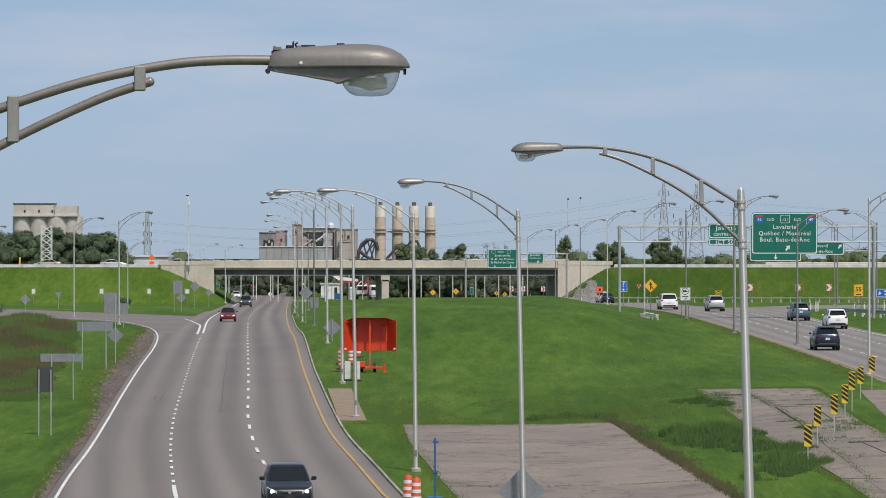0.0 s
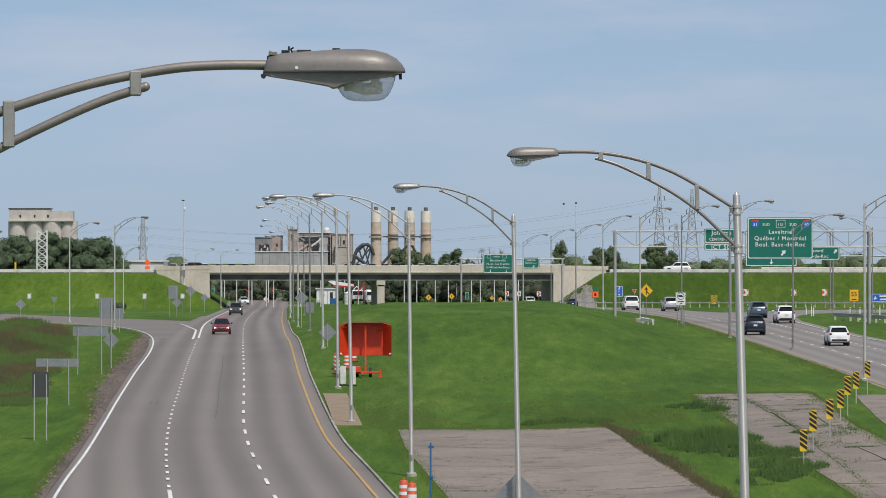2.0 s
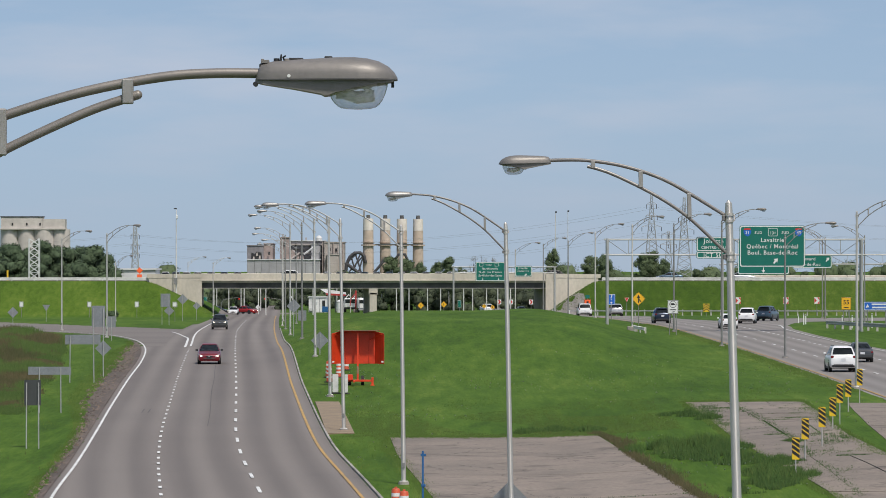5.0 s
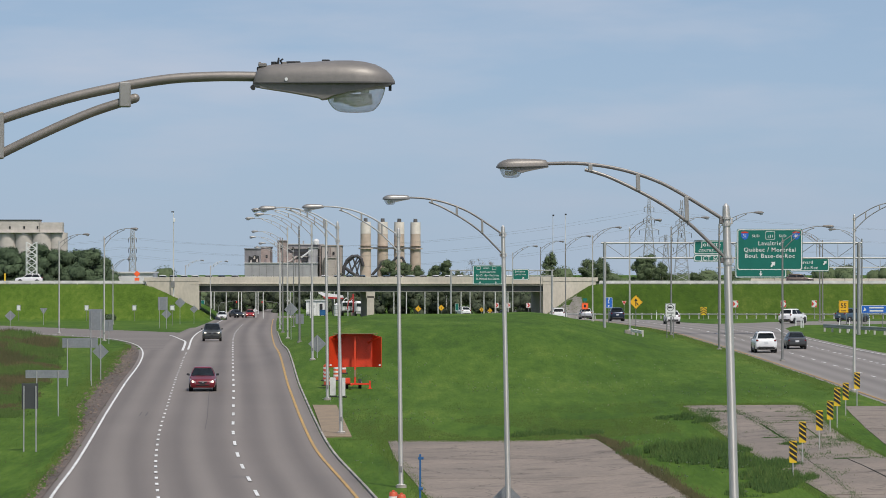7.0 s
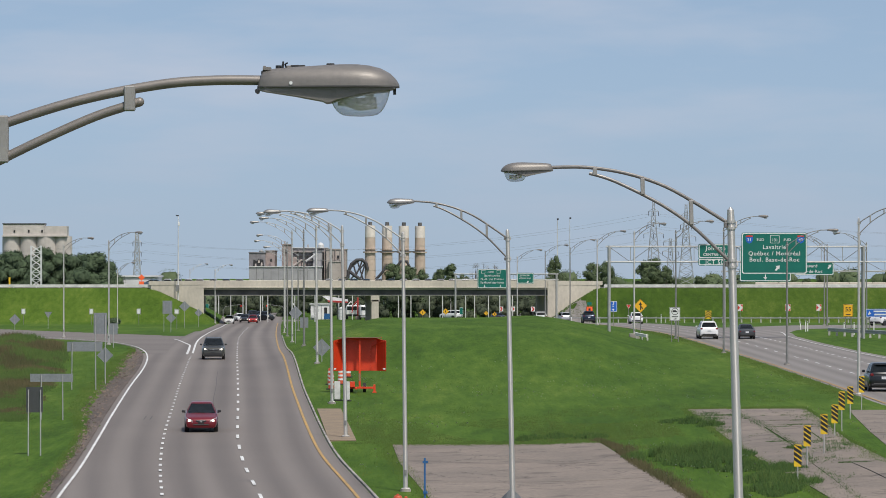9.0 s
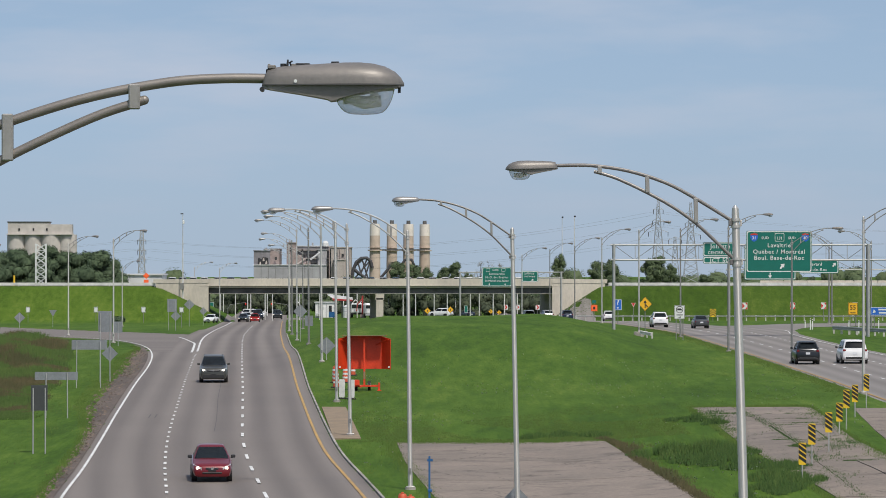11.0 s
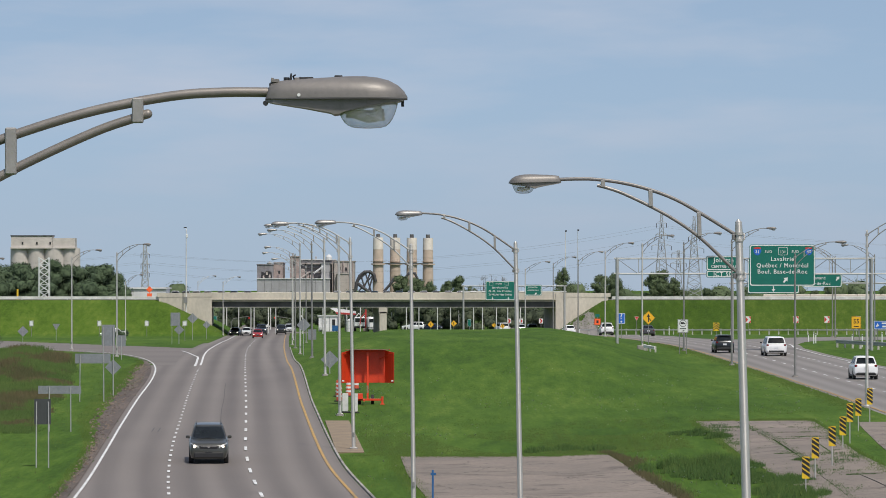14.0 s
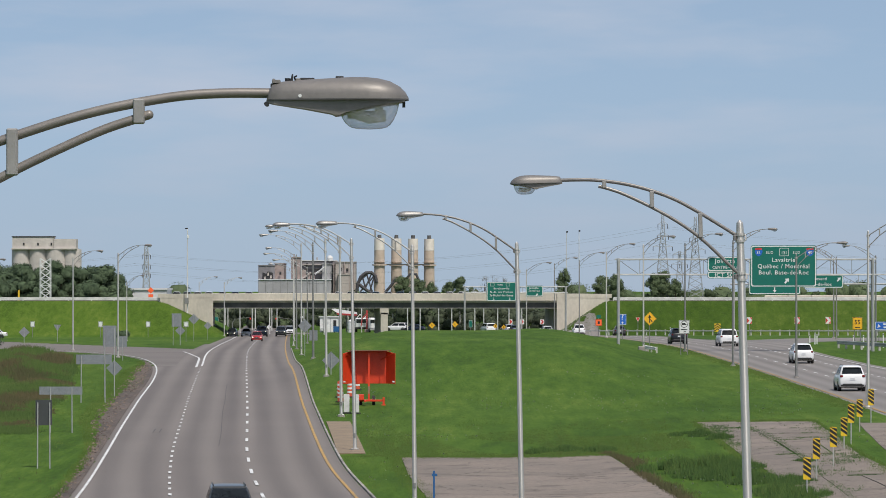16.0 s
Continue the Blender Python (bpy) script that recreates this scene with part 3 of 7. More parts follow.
marking("road_marking_merge_west", "short broken white merging line", [(west_dot, 0.13, dot_at(k) - .6, dot_at(k) + .6) for k in range(44)] + [(west_dot, 0.16, 120, 156.6)], PAINT_W)
marking("road_marking_edge_west", "solid white edge line curving into the slip road", [(west_edge, 0.12, 60, 470)], PAINT_W)
marking("road_marking_gore_west", "solid white line beyond the gore", [(west_dot, 0.17, 346, 690), (curve_table([(342, -20.38), (358, -21.2), (373, -22.0), (384, -22.6), (390, -22.98), (396, -23.5), (404, -24.25), (420, -25.7), (437, -27.4)], 342, 437), 0.2, 342, 437)], PAINT_W)
marking("road_marking_yellow_east", "solid yellow edge line along the grass", [(east_yellow, 0.14, 100, 700)], PAINT_Y)
marking("road_marking_lane_east", "broken white lane line", [(lambda y: east_yellow(y) + 3.75, 0.17, 106 + 9 * k, 109 + 9 * k) for k in range(60)], PAINT_W)
marking("road_marking_exit_east", "short broken white exit line", [(lambda y: east_yellow(y) + 7.5, 0.2, 150 + 4.5 * k, 151.6 + 4.5 * k) for k in range(62)], PAINT_W)
marking("road_marking_edge_east", "solid white right edge line", [(lambda y: east_right(y) - 0.9, 0.15, 100, 432)], PAINT_W)

# kerb along the west carriageway: a real step in pieces
kerb = thing("kerb", "worn grey concrete kerb beside the grass", "kerb", kind="structure")
for k in range(62):
    y0 = 110 + 6 * k
    bm = bmesh.new()
    rings = []
    for y in (y0, y0 + 2, y0 + 4, y0 + 5.96):
        x = west_kerb(y) + 0.02
        z = land(x, y)
        rings.append([(x, y, z - 0.15), (x + 0.02, y, z + 0.05), (x + 0.03, y, z + 0.06), (x + 0.12, y, z + 0.06), (x + 0.14, y, z - 0.15)])
    loft(bm, rings)
    part("kerb_stone", bm, KERB, kerb)

sealed = thing("road_marking_crack", "dark sealed crack along the lane", "road marking", kind="structure")
ribbon("crack", lambda y: west_dash(y) - 1.4 + .16 * noise.noise((y * .035, 2, 0)), .04, 204, 292, CRACK, .02, 2, sealed)
skid = thing("road_marking_skid", "pair of short dark skid marks", "road marking", kind="structure")
for k in (0, .33):
    ribbon("skid", lambda y, k=k: -15.2 + k - (y - 217) * .035, .06, 217, 221, CRACK, .02, 2, skid)


# ---- street lamps ----
PLATE_M = material("pale_spacer_steel", (0.36, 0.345, 0.32), 0.5, 0.4, col2=(0.28, 0.268, 0.25), coords="obj", fine_amount=0.06)


def arm_and_head(lamp, top, sx, k, arm_mat, head_mat, lens_parts=True, fine=1, rise=0.0):
    """Twin-tube bracket with a cobra head; sx is the side it reaches to, k stretches its reach."""
    def p(x, z):
        return (sx * k * x, 0, top + z + rise * min(x, 3) / 3 - (.012 * math.sin(math.pi * x / 3) if fine > 1 else 0))
    n = 8 * fine + 2
    if fine > 1:
        up = [p(0, -.32), p(.3, -.14), p(.66, .06), p(1.05, .26), p(1.46, .415), p(1.9, .545), p(2.37, .63), p(2.7, .65), p(3.02, .645)]
        lo = [p(0, -.79), p(.3, -.54), p(.66, -.25), p(1.05, -.008), p(1.46, .213), p(1.9, .414), p(2.15, .499), p(2.225, .522)]
    else:
        up = [p(0, -.3), p(.3, -.11), p(.66, .11), p(1.05, .325), p(1.46, .48), p(1.9, .59), p(2.37, .65), p(2.7, .655), p(3.02, .645)]
        lo = [p(0, -.95), p(.3, -.65), p(.66, -.31), p(1.05, -.03), p(1.46, .2), p(1.9, .41), p(2.15, .5), p(2.345, .55)]
    smooth_sides(part("upper_tube", rod(flowing(up, 2 + fine), .0305 if fine > 1 else .03, n), arm_mat, lamp))
    smooth_sides(part("lower_tube", rod(flowing(lo, 2 + fine), .029 if fine > 1 else .028, n), arm_mat, lamp))
    near = fine > 1
    for x0, z0, z1 in ((.66, -.28, .1), (1.385, .15, .44), (2.165, .465, .62)) if near else ((.66, -.3, .11), (1.46, .2, .47), (2.25, .52, .64)):
        cx, _, cz = p(x0, (z0 + z1) / 2)
        part("spacer", boxes(((cx, -.018, cz), (.07, .06, z1 - z0)), bevel=.008), PLATE_M, lamp, "pale welded spacer plate")
    if near:
        bm = bmesh.new()
        bmesh.ops.create_uvsphere(bm, u_segments=14, v_segments=8, radius=.029)
        bmesh.ops.translate(bm, vec=p(2.225, .522), verts=bm.verts)
        smooth_sides(part("end_cap", bm, arm_mat, lamp), 60)
    for z0 in (-.3, -.8 if near else -.95):
        for dz in (-.055, .055):
            part("clamp_strap", rod([(0, 0, top + z0 + dz - .022), (0, 0, top + z0 + dz + .022)], .08, 14), GALV, lamp, "bright steel clamp strap")
        part("clamp_bolt", boxes(((-sx * .09, 0, top + z0), (.03, .04, .1)), bevel=.006), GALV, lamp)
        part("clamp_saddle", boxes(((sx * .09, 0, top + z0), (.06, .08, .09)), bevel=.01), arm_mat, lamp)
    # cast head: flat seam below, rounded hood above
    x0 = 2.98
    top += rise
    prof = [(-.028, .004, .05), (-.012, .06, .062), (.006, .098, .078), (.08, .112, .1), (.2, .122, .125), (.34, .13, .15), (.48, .138, .175), (.58, .138, .185), (.66, .13, .182), (.73, .112, .165), (.79, .08, .125), (.825, .045, .08), (.845, .01, .035)]
    nn = 8 + 4 * fine
    rings = []
    for x, h, w in prof:
        ring = []
        for j in range(nn + 1):
            a = math.pi * j / nn
            ring.append((sx * k * (x0 + x), w * math.copysign(abs(math.cos(a)) ** .8, math.cos(a)), top + .607 + h * math.sin(a) ** .75))
        rings.append(ring)
    bm = loft(bmesh.new(), rings)
    bmesh.ops.recalc_face_normals(bm, faces=bm.faces)
    hd = smooth_sides(part("lamp_head", bm, head_mat, lamp, "weathered grey cast cobra head"), 50)
    rings = []
    for x, h, w in prof:
        rings.append([(sx * k * (x0 + x), s_ * (w + .006), top + z) for s_, z in ((-1, .6), (1, .6), (1, .608), (-1, .608))])
    bm = loft(bmesh.new(), rings)
    bmesh.ops.recalc_face_normals(bm, faces=bm.faces)
    part("seam_lip", bm, STEEL_D, hd, "dark gasket seam")
    rings = []
    for x, z, w in ((-.03, .585, .05), (.02, .575, .08), (.2, .548, .105), (.37, .517, .125), (.395, .504, .128), (.425, .508, .132), (.46, .523, .14), (.6, .556, .15), (.72, .578, .135), (.82, .59, .09)):
        rings.append([(sx * k * (x0 + x), -w, top + z), (sx * k * (x0 + x), w, top + z), (sx * k * (x0 + x), w, top + .6), (sx * k * (x0 + x), -w, top + .6)])
    bm = loft(bmesh.new(), rings)
    bmesh.ops.recalc_face_normals(bm, faces=bm.faces)
    part("ballast_door", bm, head_mat, hd, "sloping cast cover under the head")
    rings = []
    for zz, s in ((.6, 1.0), (.575, .985), (.55, .95), (.52, .89), (.49, .8), (.467, .69), (.453, .57), (.446, .4), (.443, .1)):
        tilt = .035 * (zz - .443) / .157
        rings.append([(sx * k * (x0 + .605 + .185 * s * math.cos(q)), .13 * s * math.sin(q), top + zz + tilt * math.cos(q) - .02) for q in (2 * math.pi * i / 24 for i in range(24))])
    bm = loft(bmesh.new(), rings)
    bmesh.ops.recalc_face_normals(bm, faces=bm.faces)
    smooth_sides(part("glass_refractor", bm, LENS if lens_parts else LAMP_C, hd, "cloudy clear glass bowl"), 60).visible_shadow = False
    part("lamp_bulb", rod([(sx * k * (x0 + .5), 0, top + .52), (sx * k * (x0 + .6), 0, top + .5), (sx * k * (x0 + .7), 0, top + .51)], [.025, .04, .035], 10), WHITE, hd, "white frosted bulb")
    if fine > 1:
        part("photocell_socket", rod([(sx * k * (x0 + .1), 0, top + .71), (sx * k * (x0 + .1), 0, top + .738)], .018, 10), TRIM, hd)
        part("mounting_bracket", boxes(((sx * k * (x0 + .03), 0, top + .716), (.05, .1, .022)), ((sx * k * (x0 + .012), .03, top + .722), (.016, .03, .03)), bevel=.003), head_mat, hd)
        part("surge_plug", rod([(sx * k * (x0 + .125), -.02, top + .715), (sx * k * (x0 + .13), -.02, top + .762)], [.009, .005], 8), TRIM, hd)
        part("cable_tail", rod([(sx * k * (x0 + .15), .01, top + .72), (sx * k * (x0 + .14), .0, top + .745), (sx * k * (x0 + .155), -.02, top + .752)], .006, 6), TRIM, hd)
        part("wire_clip", boxes(((sx * k * (x0 + .165), -.01, top + .727), (.03, .05, .018)), bevel=.003), head_mat, hd)
        part("cover_hinge", rod([(sx * k * (x0 - .03), -.06, top + .578), (sx * k * (x0 - .03), .06, top + .578)], .014, 8), TRIM, hd)
        part("socket_bracket", boxes(((sx * k * (x0 + .52), -.03, top + .525), (.1, .01, .075)), ((sx * k * (x0 + .66), -.03, top + .52), (.05, .01, .09)), bevel=.002), WHITE, hd, "pale lamp holder inside the bowl")
        part("latch", boxes(((sx * k * (x0 + .815), 0, top + .578), (.018, .03, .04))), TRIM, hd)
        part("hinge_ridge", boxes(((sx * k * (x0 + .22), 0, top + .73), (.09, .05, .02)), bevel=.004), TRIM, hd)
        part("eye_bolt", boxes(((sx * k * (x0 + .42), 0, top + .743), (.05, .04, .016)), bevel=.004), TRIM, hd)
        part("arm_collar", boxes(((sx * k * (x0 + .015), 0, top + .69), (.04, .09, .03)), bevel=.006), TRIM, hd)
        part("door_bolt", rod([(sx * k * (x0 + .18), -.128, top + .625), (sx * k * (x0 + .18), -.11, top + .625)], .011, 8), WHITE, hd, "pale bolt head")


def street_lamp(x, y, height, sx, k=1.0, turn=0.0, mat_=None, arm_mat=None, head_mat=None, base=True, fine=1, label="", foot=None, lean=0.0, rise=0.08):
    mat_ = mat_ or GALV
    z = land(x, y) if foot is None else foot
    lamp = thing("street_lamp", label or "tall galvanised steel street lamp with a curved twin-tube arm", "street lamp", (x, y, z), turn, "street lamps along the roads")
    lamp.matrix_basis = pose(x + height * math.tan(radians(lean)), y, z, 0, -lean, turn)
    smooth_sides(part("pole", rod([(0, 0, -.2), (0, 0, 1.2), (0, 0, height - .16), (0, 0, height - .05), (0, 0, height)], [.096, .091, .063, .056, .012], 14), mat_, lamp))
    if base:
        part("foundation", rod([(0, 0, -.5), (0, 0, .1)], [.24, .22], 12), KERB, lamp, "round concrete foot")
        part("base_plate", boxes(((0, 0, .12), (.34, .34, .04)), bevel=.01), mat_, lamp)
        part("hand_hole_cover", boxes(((0, -.112, .75), (.1, .03, .22)), bevel=.008), GALV_OLD, lamp)
    arm_and_head(lamp, height, sx, k, arm_mat or mat_, head_mat or HEAD, fine=fine, rise=rise)
    return lamp


ROW_WEST = [  # x, y, top, reach, steel, lean, rise
    (4.98, 69, 10.08, 1.0, GALV, 1.6, .1), (2.38, 131.5, 10.35, 1.0, GALV, 1.1, .3), (-1.19, 164, 10.58, 1.0, GALV, .62, .24), (-4.4, 200, 11.24, 1.0, GALV, 1.0, .07),
    (-5.85, 236, 11.78, 1.0, GALV, .5, .05), (-8.15, 288, 12.2, 1.1, GALV, .5, .25), (-10.68, 341, 12.5, .97, GALV_OLD, .3, .29), (-14.0, 410, 13.1, 1.1, GALV, .2, .18),
    (-16.6, 470, 12.4, .93, GALV_OLD, .2, .1), (-18.74, 520, 12.13, 1.0, GALV, .2, .1), (-18.3, 560, 11.5, 1.25, GALV_OLD, .2, .2), (-21.5, 600, 11.2, 1.0, GALV, .2, .1)]
for x, y, top, k, m_, lean, rise in ROW_WEST:
    street_lamp(x, y, top - land(x, y), -1, k, 0, m_, ARM_D if y < 135 else GALV_M, HEAD if y < 125 else HEAD_L, lean=lean, rise=rise)
street_lamp(-4.03, 25.4, 9.53 + .55, 1, 1.0, 0, ARM_N, ARM_N, HEAD, fine=3, label="brown-grey street lamp with a weathered cobra head close by", foot=-.55, rise=0.0)
for x, y, top, k, rise in ((-40.7, 455, 11.95, .88, .08), (-30.9, 393.5, 12.0, .85, .08), (-45.85, 600, 9.35, .68, .25), (-56.3, 500, 11.3, .9, .08), (-47.1, 800, 9.5, .95, .3), (-36.05, 683, 9.37, .78, .05)):
    # beyond 650 m the arms are pale: haze put into their colour
    street_lamp(x, y, top - land(x, y), 1, k, 0, GALV, GALV_OLD if y < 650 else RAILM, HEAD_L if y > 650 else HEAD, rise=rise)
for x, y, top, k, rise, m_ in ((24.64, 238.5, 12.1, 1.0, .08, GALV), (26.63, 310, 11.25, 1.02, .22, GALV_OLD), (24.34, 345, 12.69, .98, .28, GALV_OLD), (23.45, 398, 13.0, .97, .2, GALV_OLD), (19.0, 389, 12.8, .8, .06, GALV),
                               (19.93, 500, 12.95, .93, .3, GALV), (19.31, 580, 12.4, .95, .4, GALV_OLD), (17.28, 634, 12.2, .95, .2, GALV_OLD), (12.7, 620, 11.3, 1.0, .3, GALV)):
    street_lamp(x, y, top - land(x, y), 1, k, 0, m_, GALV_OLD, rise=rise)
for x, y, top, k in ((46.8, 445, 12.15, .95), (47.05, 492, 12.3, .9), (47.95, 505, 12.2, .9)):
    street_lamp(x, y, top - land(x, y), -1, k, 0, GALV_OLD, GALV_OLD, rise=.35)

# ---- the overpass ----
bridge = thing("bridge", "weathered concrete road bridge on dark steel girders", "bridge", kind="structure")
NEAR = 690.0
part("parapet", boxes((((ABUT_W + ABUT_E) / 2, NEAR + .18, 6.9), (ABUT_E - ABUT_W + 3, .36, 1.1)), bevel=.03), CONC, bridge, "light concrete parapet with stains")
part("edge_beam", boxes((((ABUT_W + ABUT_E) / 2, NEAR + .1, 6.3), (ABUT_E - ABUT_W + 3, .5, .14))), CONC, bridge)
part("far_parapet", boxes((((ABUT_W + ABUT_E) / 2, NEAR + 14.9, 6.9), (ABUT_E - ABUT_W + 3, .36, 1.1)), bevel=.03), CONC, bridge)
part("deck", boxes((((ABUT_W + ABUT_E) / 2, NEAR + 7.5, 6.05), (ABUT_E - ABUT_W + 3, 14.4, .25))), CONC, bridge)
for k in range(6):
    y = NEAR + .9 + k * 2.6
    part("girder", boxes((((ABUT_W + ABUT_E) / 2, y, 5.5), (ABUT_E - ABUT_W, .05, .9)), (((ABUT_W + ABUT_E) / 2, y, 5.06), (ABUT_E - ABUT_W, .42, .06)), (((ABUT_W + ABUT_E) / 2, y, 5.9), (ABUT_E - ABUT_W, .3, .05))), STEEL_D, bridge, "dark painted steel girder")
part("lower_flange_strip", boxes((((ABUT_W + ABUT_E) / 2, NEAR + .66, 5.0), (ABUT_E - ABUT_W, .06, .13))), CONC, bridge)
for k in range(27):
    x = ABUT_W + 1 + k * 2.15
    part("stiffener", boxes(((x, NEAR + .84, 5.5), (.03, .12, .84))), STEEL_D, bridge)
# pier: wall with a hammerhead
pier = thing("bridge_pier", "concrete bridge pier with a blocky cap", "pier", kind="structure")
for nm, s, z0, z1, w in (("column", 13.0, -2.5, 4.2, 1.2), ("cap", 13.6, 3.95, 4.98, 1.45)):
    bm = bmesh.new()
    dx = -0.095 * s
    x0 = -9.65
    pts = [(x0 - w / 2, NEAR + .6), (x0 + w / 2, NEAR + .6), (x0 + w / 2 + dx, NEAR + .6 + s), (x0 - w / 2 + dx, NEAR + .6 + s)]
    loft(bm, [[(px_, py_, z0) for px_, py_ in pts], [(px_, py_, z1) for px_, py_ in pts]])
    bmesh.ops.recalc_face_normals(bm, faces=bm.faces)
    part(nm, bm, CONC, pier)


# breast wall of the east abutment, running back under the deck
bm = bmesh.new()
pts = [(ABUT_E - .05, NEAR + 1.4), (ABUT_E + .6, NEAR + 1.4), (ABUT_E - .9, NEAR + 15), (ABUT_E - 1.6, NEAR + 15)]
loft(bm, [[(a, b, -1.5) for a, b in pts], [(a, b, 4.95) for a, b in pts]])
bmesh.ops.recalc_face_normals(bm, faces=bm.faces)
part("breast_wall", bm, CONC, bridge)


def abutment(x, sx):
    ab = thing("bridge_abutment", "stained concrete abutment with a sloping wing wall", "abutment", kind="structure")
    bm = bmesh.new()
    lx, rx = (x, x + 1.2) if sx > 0 else (x - 1.2, x)
    ring = [(lx, NEAR + .4), (rx, NEAR + .4), (rx + .5 * sx, NEAR + 14.6), (lx + .5 * sx, NEAR + 14.6)]
    loft(bm, [[(a_, b_, -2.5) for a_, b_ in ring], [(a_, b_, 5.3) for a_, b_ in ring]])
    bmesh.ops.recalc_face_normals(bm, faces=bm.faces)
    part("breast_wall", bm, CONC, ab)
    w = plate([(x, -1.6), (x, 7.42), (x + sx * 8.8, 7.3), (x + sx * 8.8, 4.6), (x + sx * 4, .9)], .5, NEAR - .12)
    part("wing_wall", w, CONC, ab)
    part("wing_cap", plate([(x, 6.75), (x, 7.45), (x + sx * 9.2, 7.35), (x + sx * 9.2, 6.7)], .62, NEAR - .18), CONC, ab)


abutment(ABUT_W, -1)
abutment(ABUT_E, 1)
over = tagged(part("road_overpass", boxes(((0, NEAR + 7.5, DECK + .02), (240, 13.6, .06))), ASPHALT), "asphalt road across the overpass", "road", kind="structure")
over.data.uv_layers.new(name="lane")


def guard_rail(name, label, pts, post_every=3.8, height=.75, post_mat=None, rail_mat=None, post_w=.16, rail_s=1.0):
    """W-beam on posts along points (x, y)."""
    g = thing(name, label, "guard rail")
    pts = [Vector((x, y, land(x, y) if z is None else z)) for x, y, z in pts]
    left_over = 0.0
    for a, b in zip(pts, pts[1:]):
        L = (b - a).length
        d = (b - a).normalized()
        s = left_over
        while s < L:
            q = a + d * s
            part("post", boxes(((q.x, q.y, q.z + height / 2 - .1), (post_w, .2, height + .15)), bevel=.01), post_mat or WOODP, g)
            s += post_every
        left_over = s - L
        nrm = Vector((-d.y, d.x, 0)) * .13
        if nrm.y > 0:
            nrm = -nrm
        bm = bmesh.new()
        dep = .05 if rail_s < 1.5 else .012
        prof = [(o_, h_ * rail_s) for o_, h_ in ((0, -.16), (dep, -.13), (dep, -.04), (0, 0), (dep, .04), (dep, .13), (0, .16))]
        prof = prof + [(-.02, prof[-1][1]), (-.02, prof[0][1])]
        loft(bm, [[p + nrm * (1 + o / .13) + Vector((0, 0, height - .2 + h)) for o, h in prof] for p in (a, b)])
        bmesh.ops.recalc_face_normals(bm, faces=bm.faces)
        part("rail", bm, rail_mat or RAILM, g, "ribbed steel rail")
    return g


guard_rail("guard_rail", "light steel guard rail on posts along the embankment top", [(ABUT_W - 9 - 8 * k, 690.3, DECK) for k in range(9)], 3.8, .56, RAILM, RAILM, .16, 1.5)
guard_rail("guard_rail", "light steel guard rail on posts along the embankment top", [(ABUT_E + 9.5 + 8 * k, 690.3, DECK) for k in range(9)], 3.8, .56, RAILM, RAILM, .16, 1.5)
guard_rail("guard_rail", "guard rail on pale posts at the foot of the embankment", [(22.5 + 5 * k, 668 - 2.0 * k if k < 12 else 646, None) for k in range(13)], 1.6, .95, WOODP, GALV_M, .2, .6)
guard_rail("guard_rail", "short guard rail end on the grass island", [(39.8, 414, None), (41.4, 407, None), (43.6, 399, None), (46, 392, None), (48.5, 385, None)], 2.4, .8, WOODP, GALV_M, .2, 1.2)
guard_rail("guard_rail", "short guard rail stub around a lamp foot", [(19.15, 387.2, None), (20.1, 385.6, None)], .9, .62, WOODP, RAILM)
tagged(part("lamp_plinth", boxes(((19.0, 389, land(19.0, 389) + .1), (.95, .95, .62)), bevel=.04), KERB), "square grey concrete plinth under a lamp", "plinth")

wall_e = thing("barrier", "pale concrete barrier along the overpass approach", "barrier", kind="structure")
for k in range(9):
    part("barrier_block", boxes(((57 + 4 * k, 703.5, DECK + .45), (3.97, .5, .95)), bevel=.08), CONC, wall_e)


# ---- signs ----
def sign_back(x, y, zc, outline, posts, label, lean=0.0, mat_=None, z_top=None):
    """A traffic sign seen from behind: bare plate with stiffeners on its posts."""
    z = land(x, y)
    s = thing("road_sign", label, "road sign", (x, y, z), lean, "road signs seen from behind")
    zs = [p[1] for p in outline]
    o = [(px_, pz_ + zc - z) for px_, pz_ in outline]
    part("panel", plate(o, .02, .03), mat_ or SIGN_BACK, s)
    for px_ in posts:
        part("post", rod([(px_, -.02, -.3), (px_ * .97, -.02, (zc - z) + max(zs) * .8)], .032, 8), GALV_M, s)
    return s


def sign_face(name, label, x, y, zc, outline, face, posts, border=None, inset=.05, turn=0.0, post_mat=None, group=""):
    z = land(x, y)
    s = thing(name, label, "road sign", (x, y, z), turn, group)
    h = zc - z
    panel = part("panel", plate([(a, b + h) for a, b in outline], .025, 0), face, s)
    if border:
        w = max(p[0] for p in outline)
        hh = max(p[1] for p in outline)
        part("border", ring_plate(outline, inset, h), border, panel)
    for px_ in posts:
        part("post", rod([(px_, .07, -.3), (px_, .07, h + .1)], .04, 8), post_mat or GALV_OLD, s)
    return s, panel, h


def ring_plate(outline, inset, h):
    """A thin raised frame set in from the panel's edge."""
    bm = bmesh.new()
    cx = sum(p[0] for p in outline) / len(outline)
    cz = sum(p[1] for p in outline) / len(outline)
    w = max(abs(p[0] - cx) for p in outline)
    q = max(abs(p[1] - cz) for p in outline)
    def scaled(d):
        return [(cx + (a - cx) * (1 - d / w), cz + (b - cz) * (1 - d / q) + h) for a, b in outline]
    o, i = scaled(inset * .35), scaled(inset)
    vo = [bm.verts.new((a, -.006, b)) for a, b in o]
    vi = [bm.verts.new((a, -.006, b)) for a, b in i]
    n = len(vo)
    for k in range(n):
        bm.faces.new((vo[k], vo[(k + 1) % n], vi[(k + 1) % n], vi[k]))
    return bm


def diamond(d):
    return [(0, d), (-d, 0), (0, -d), (d, 0)]


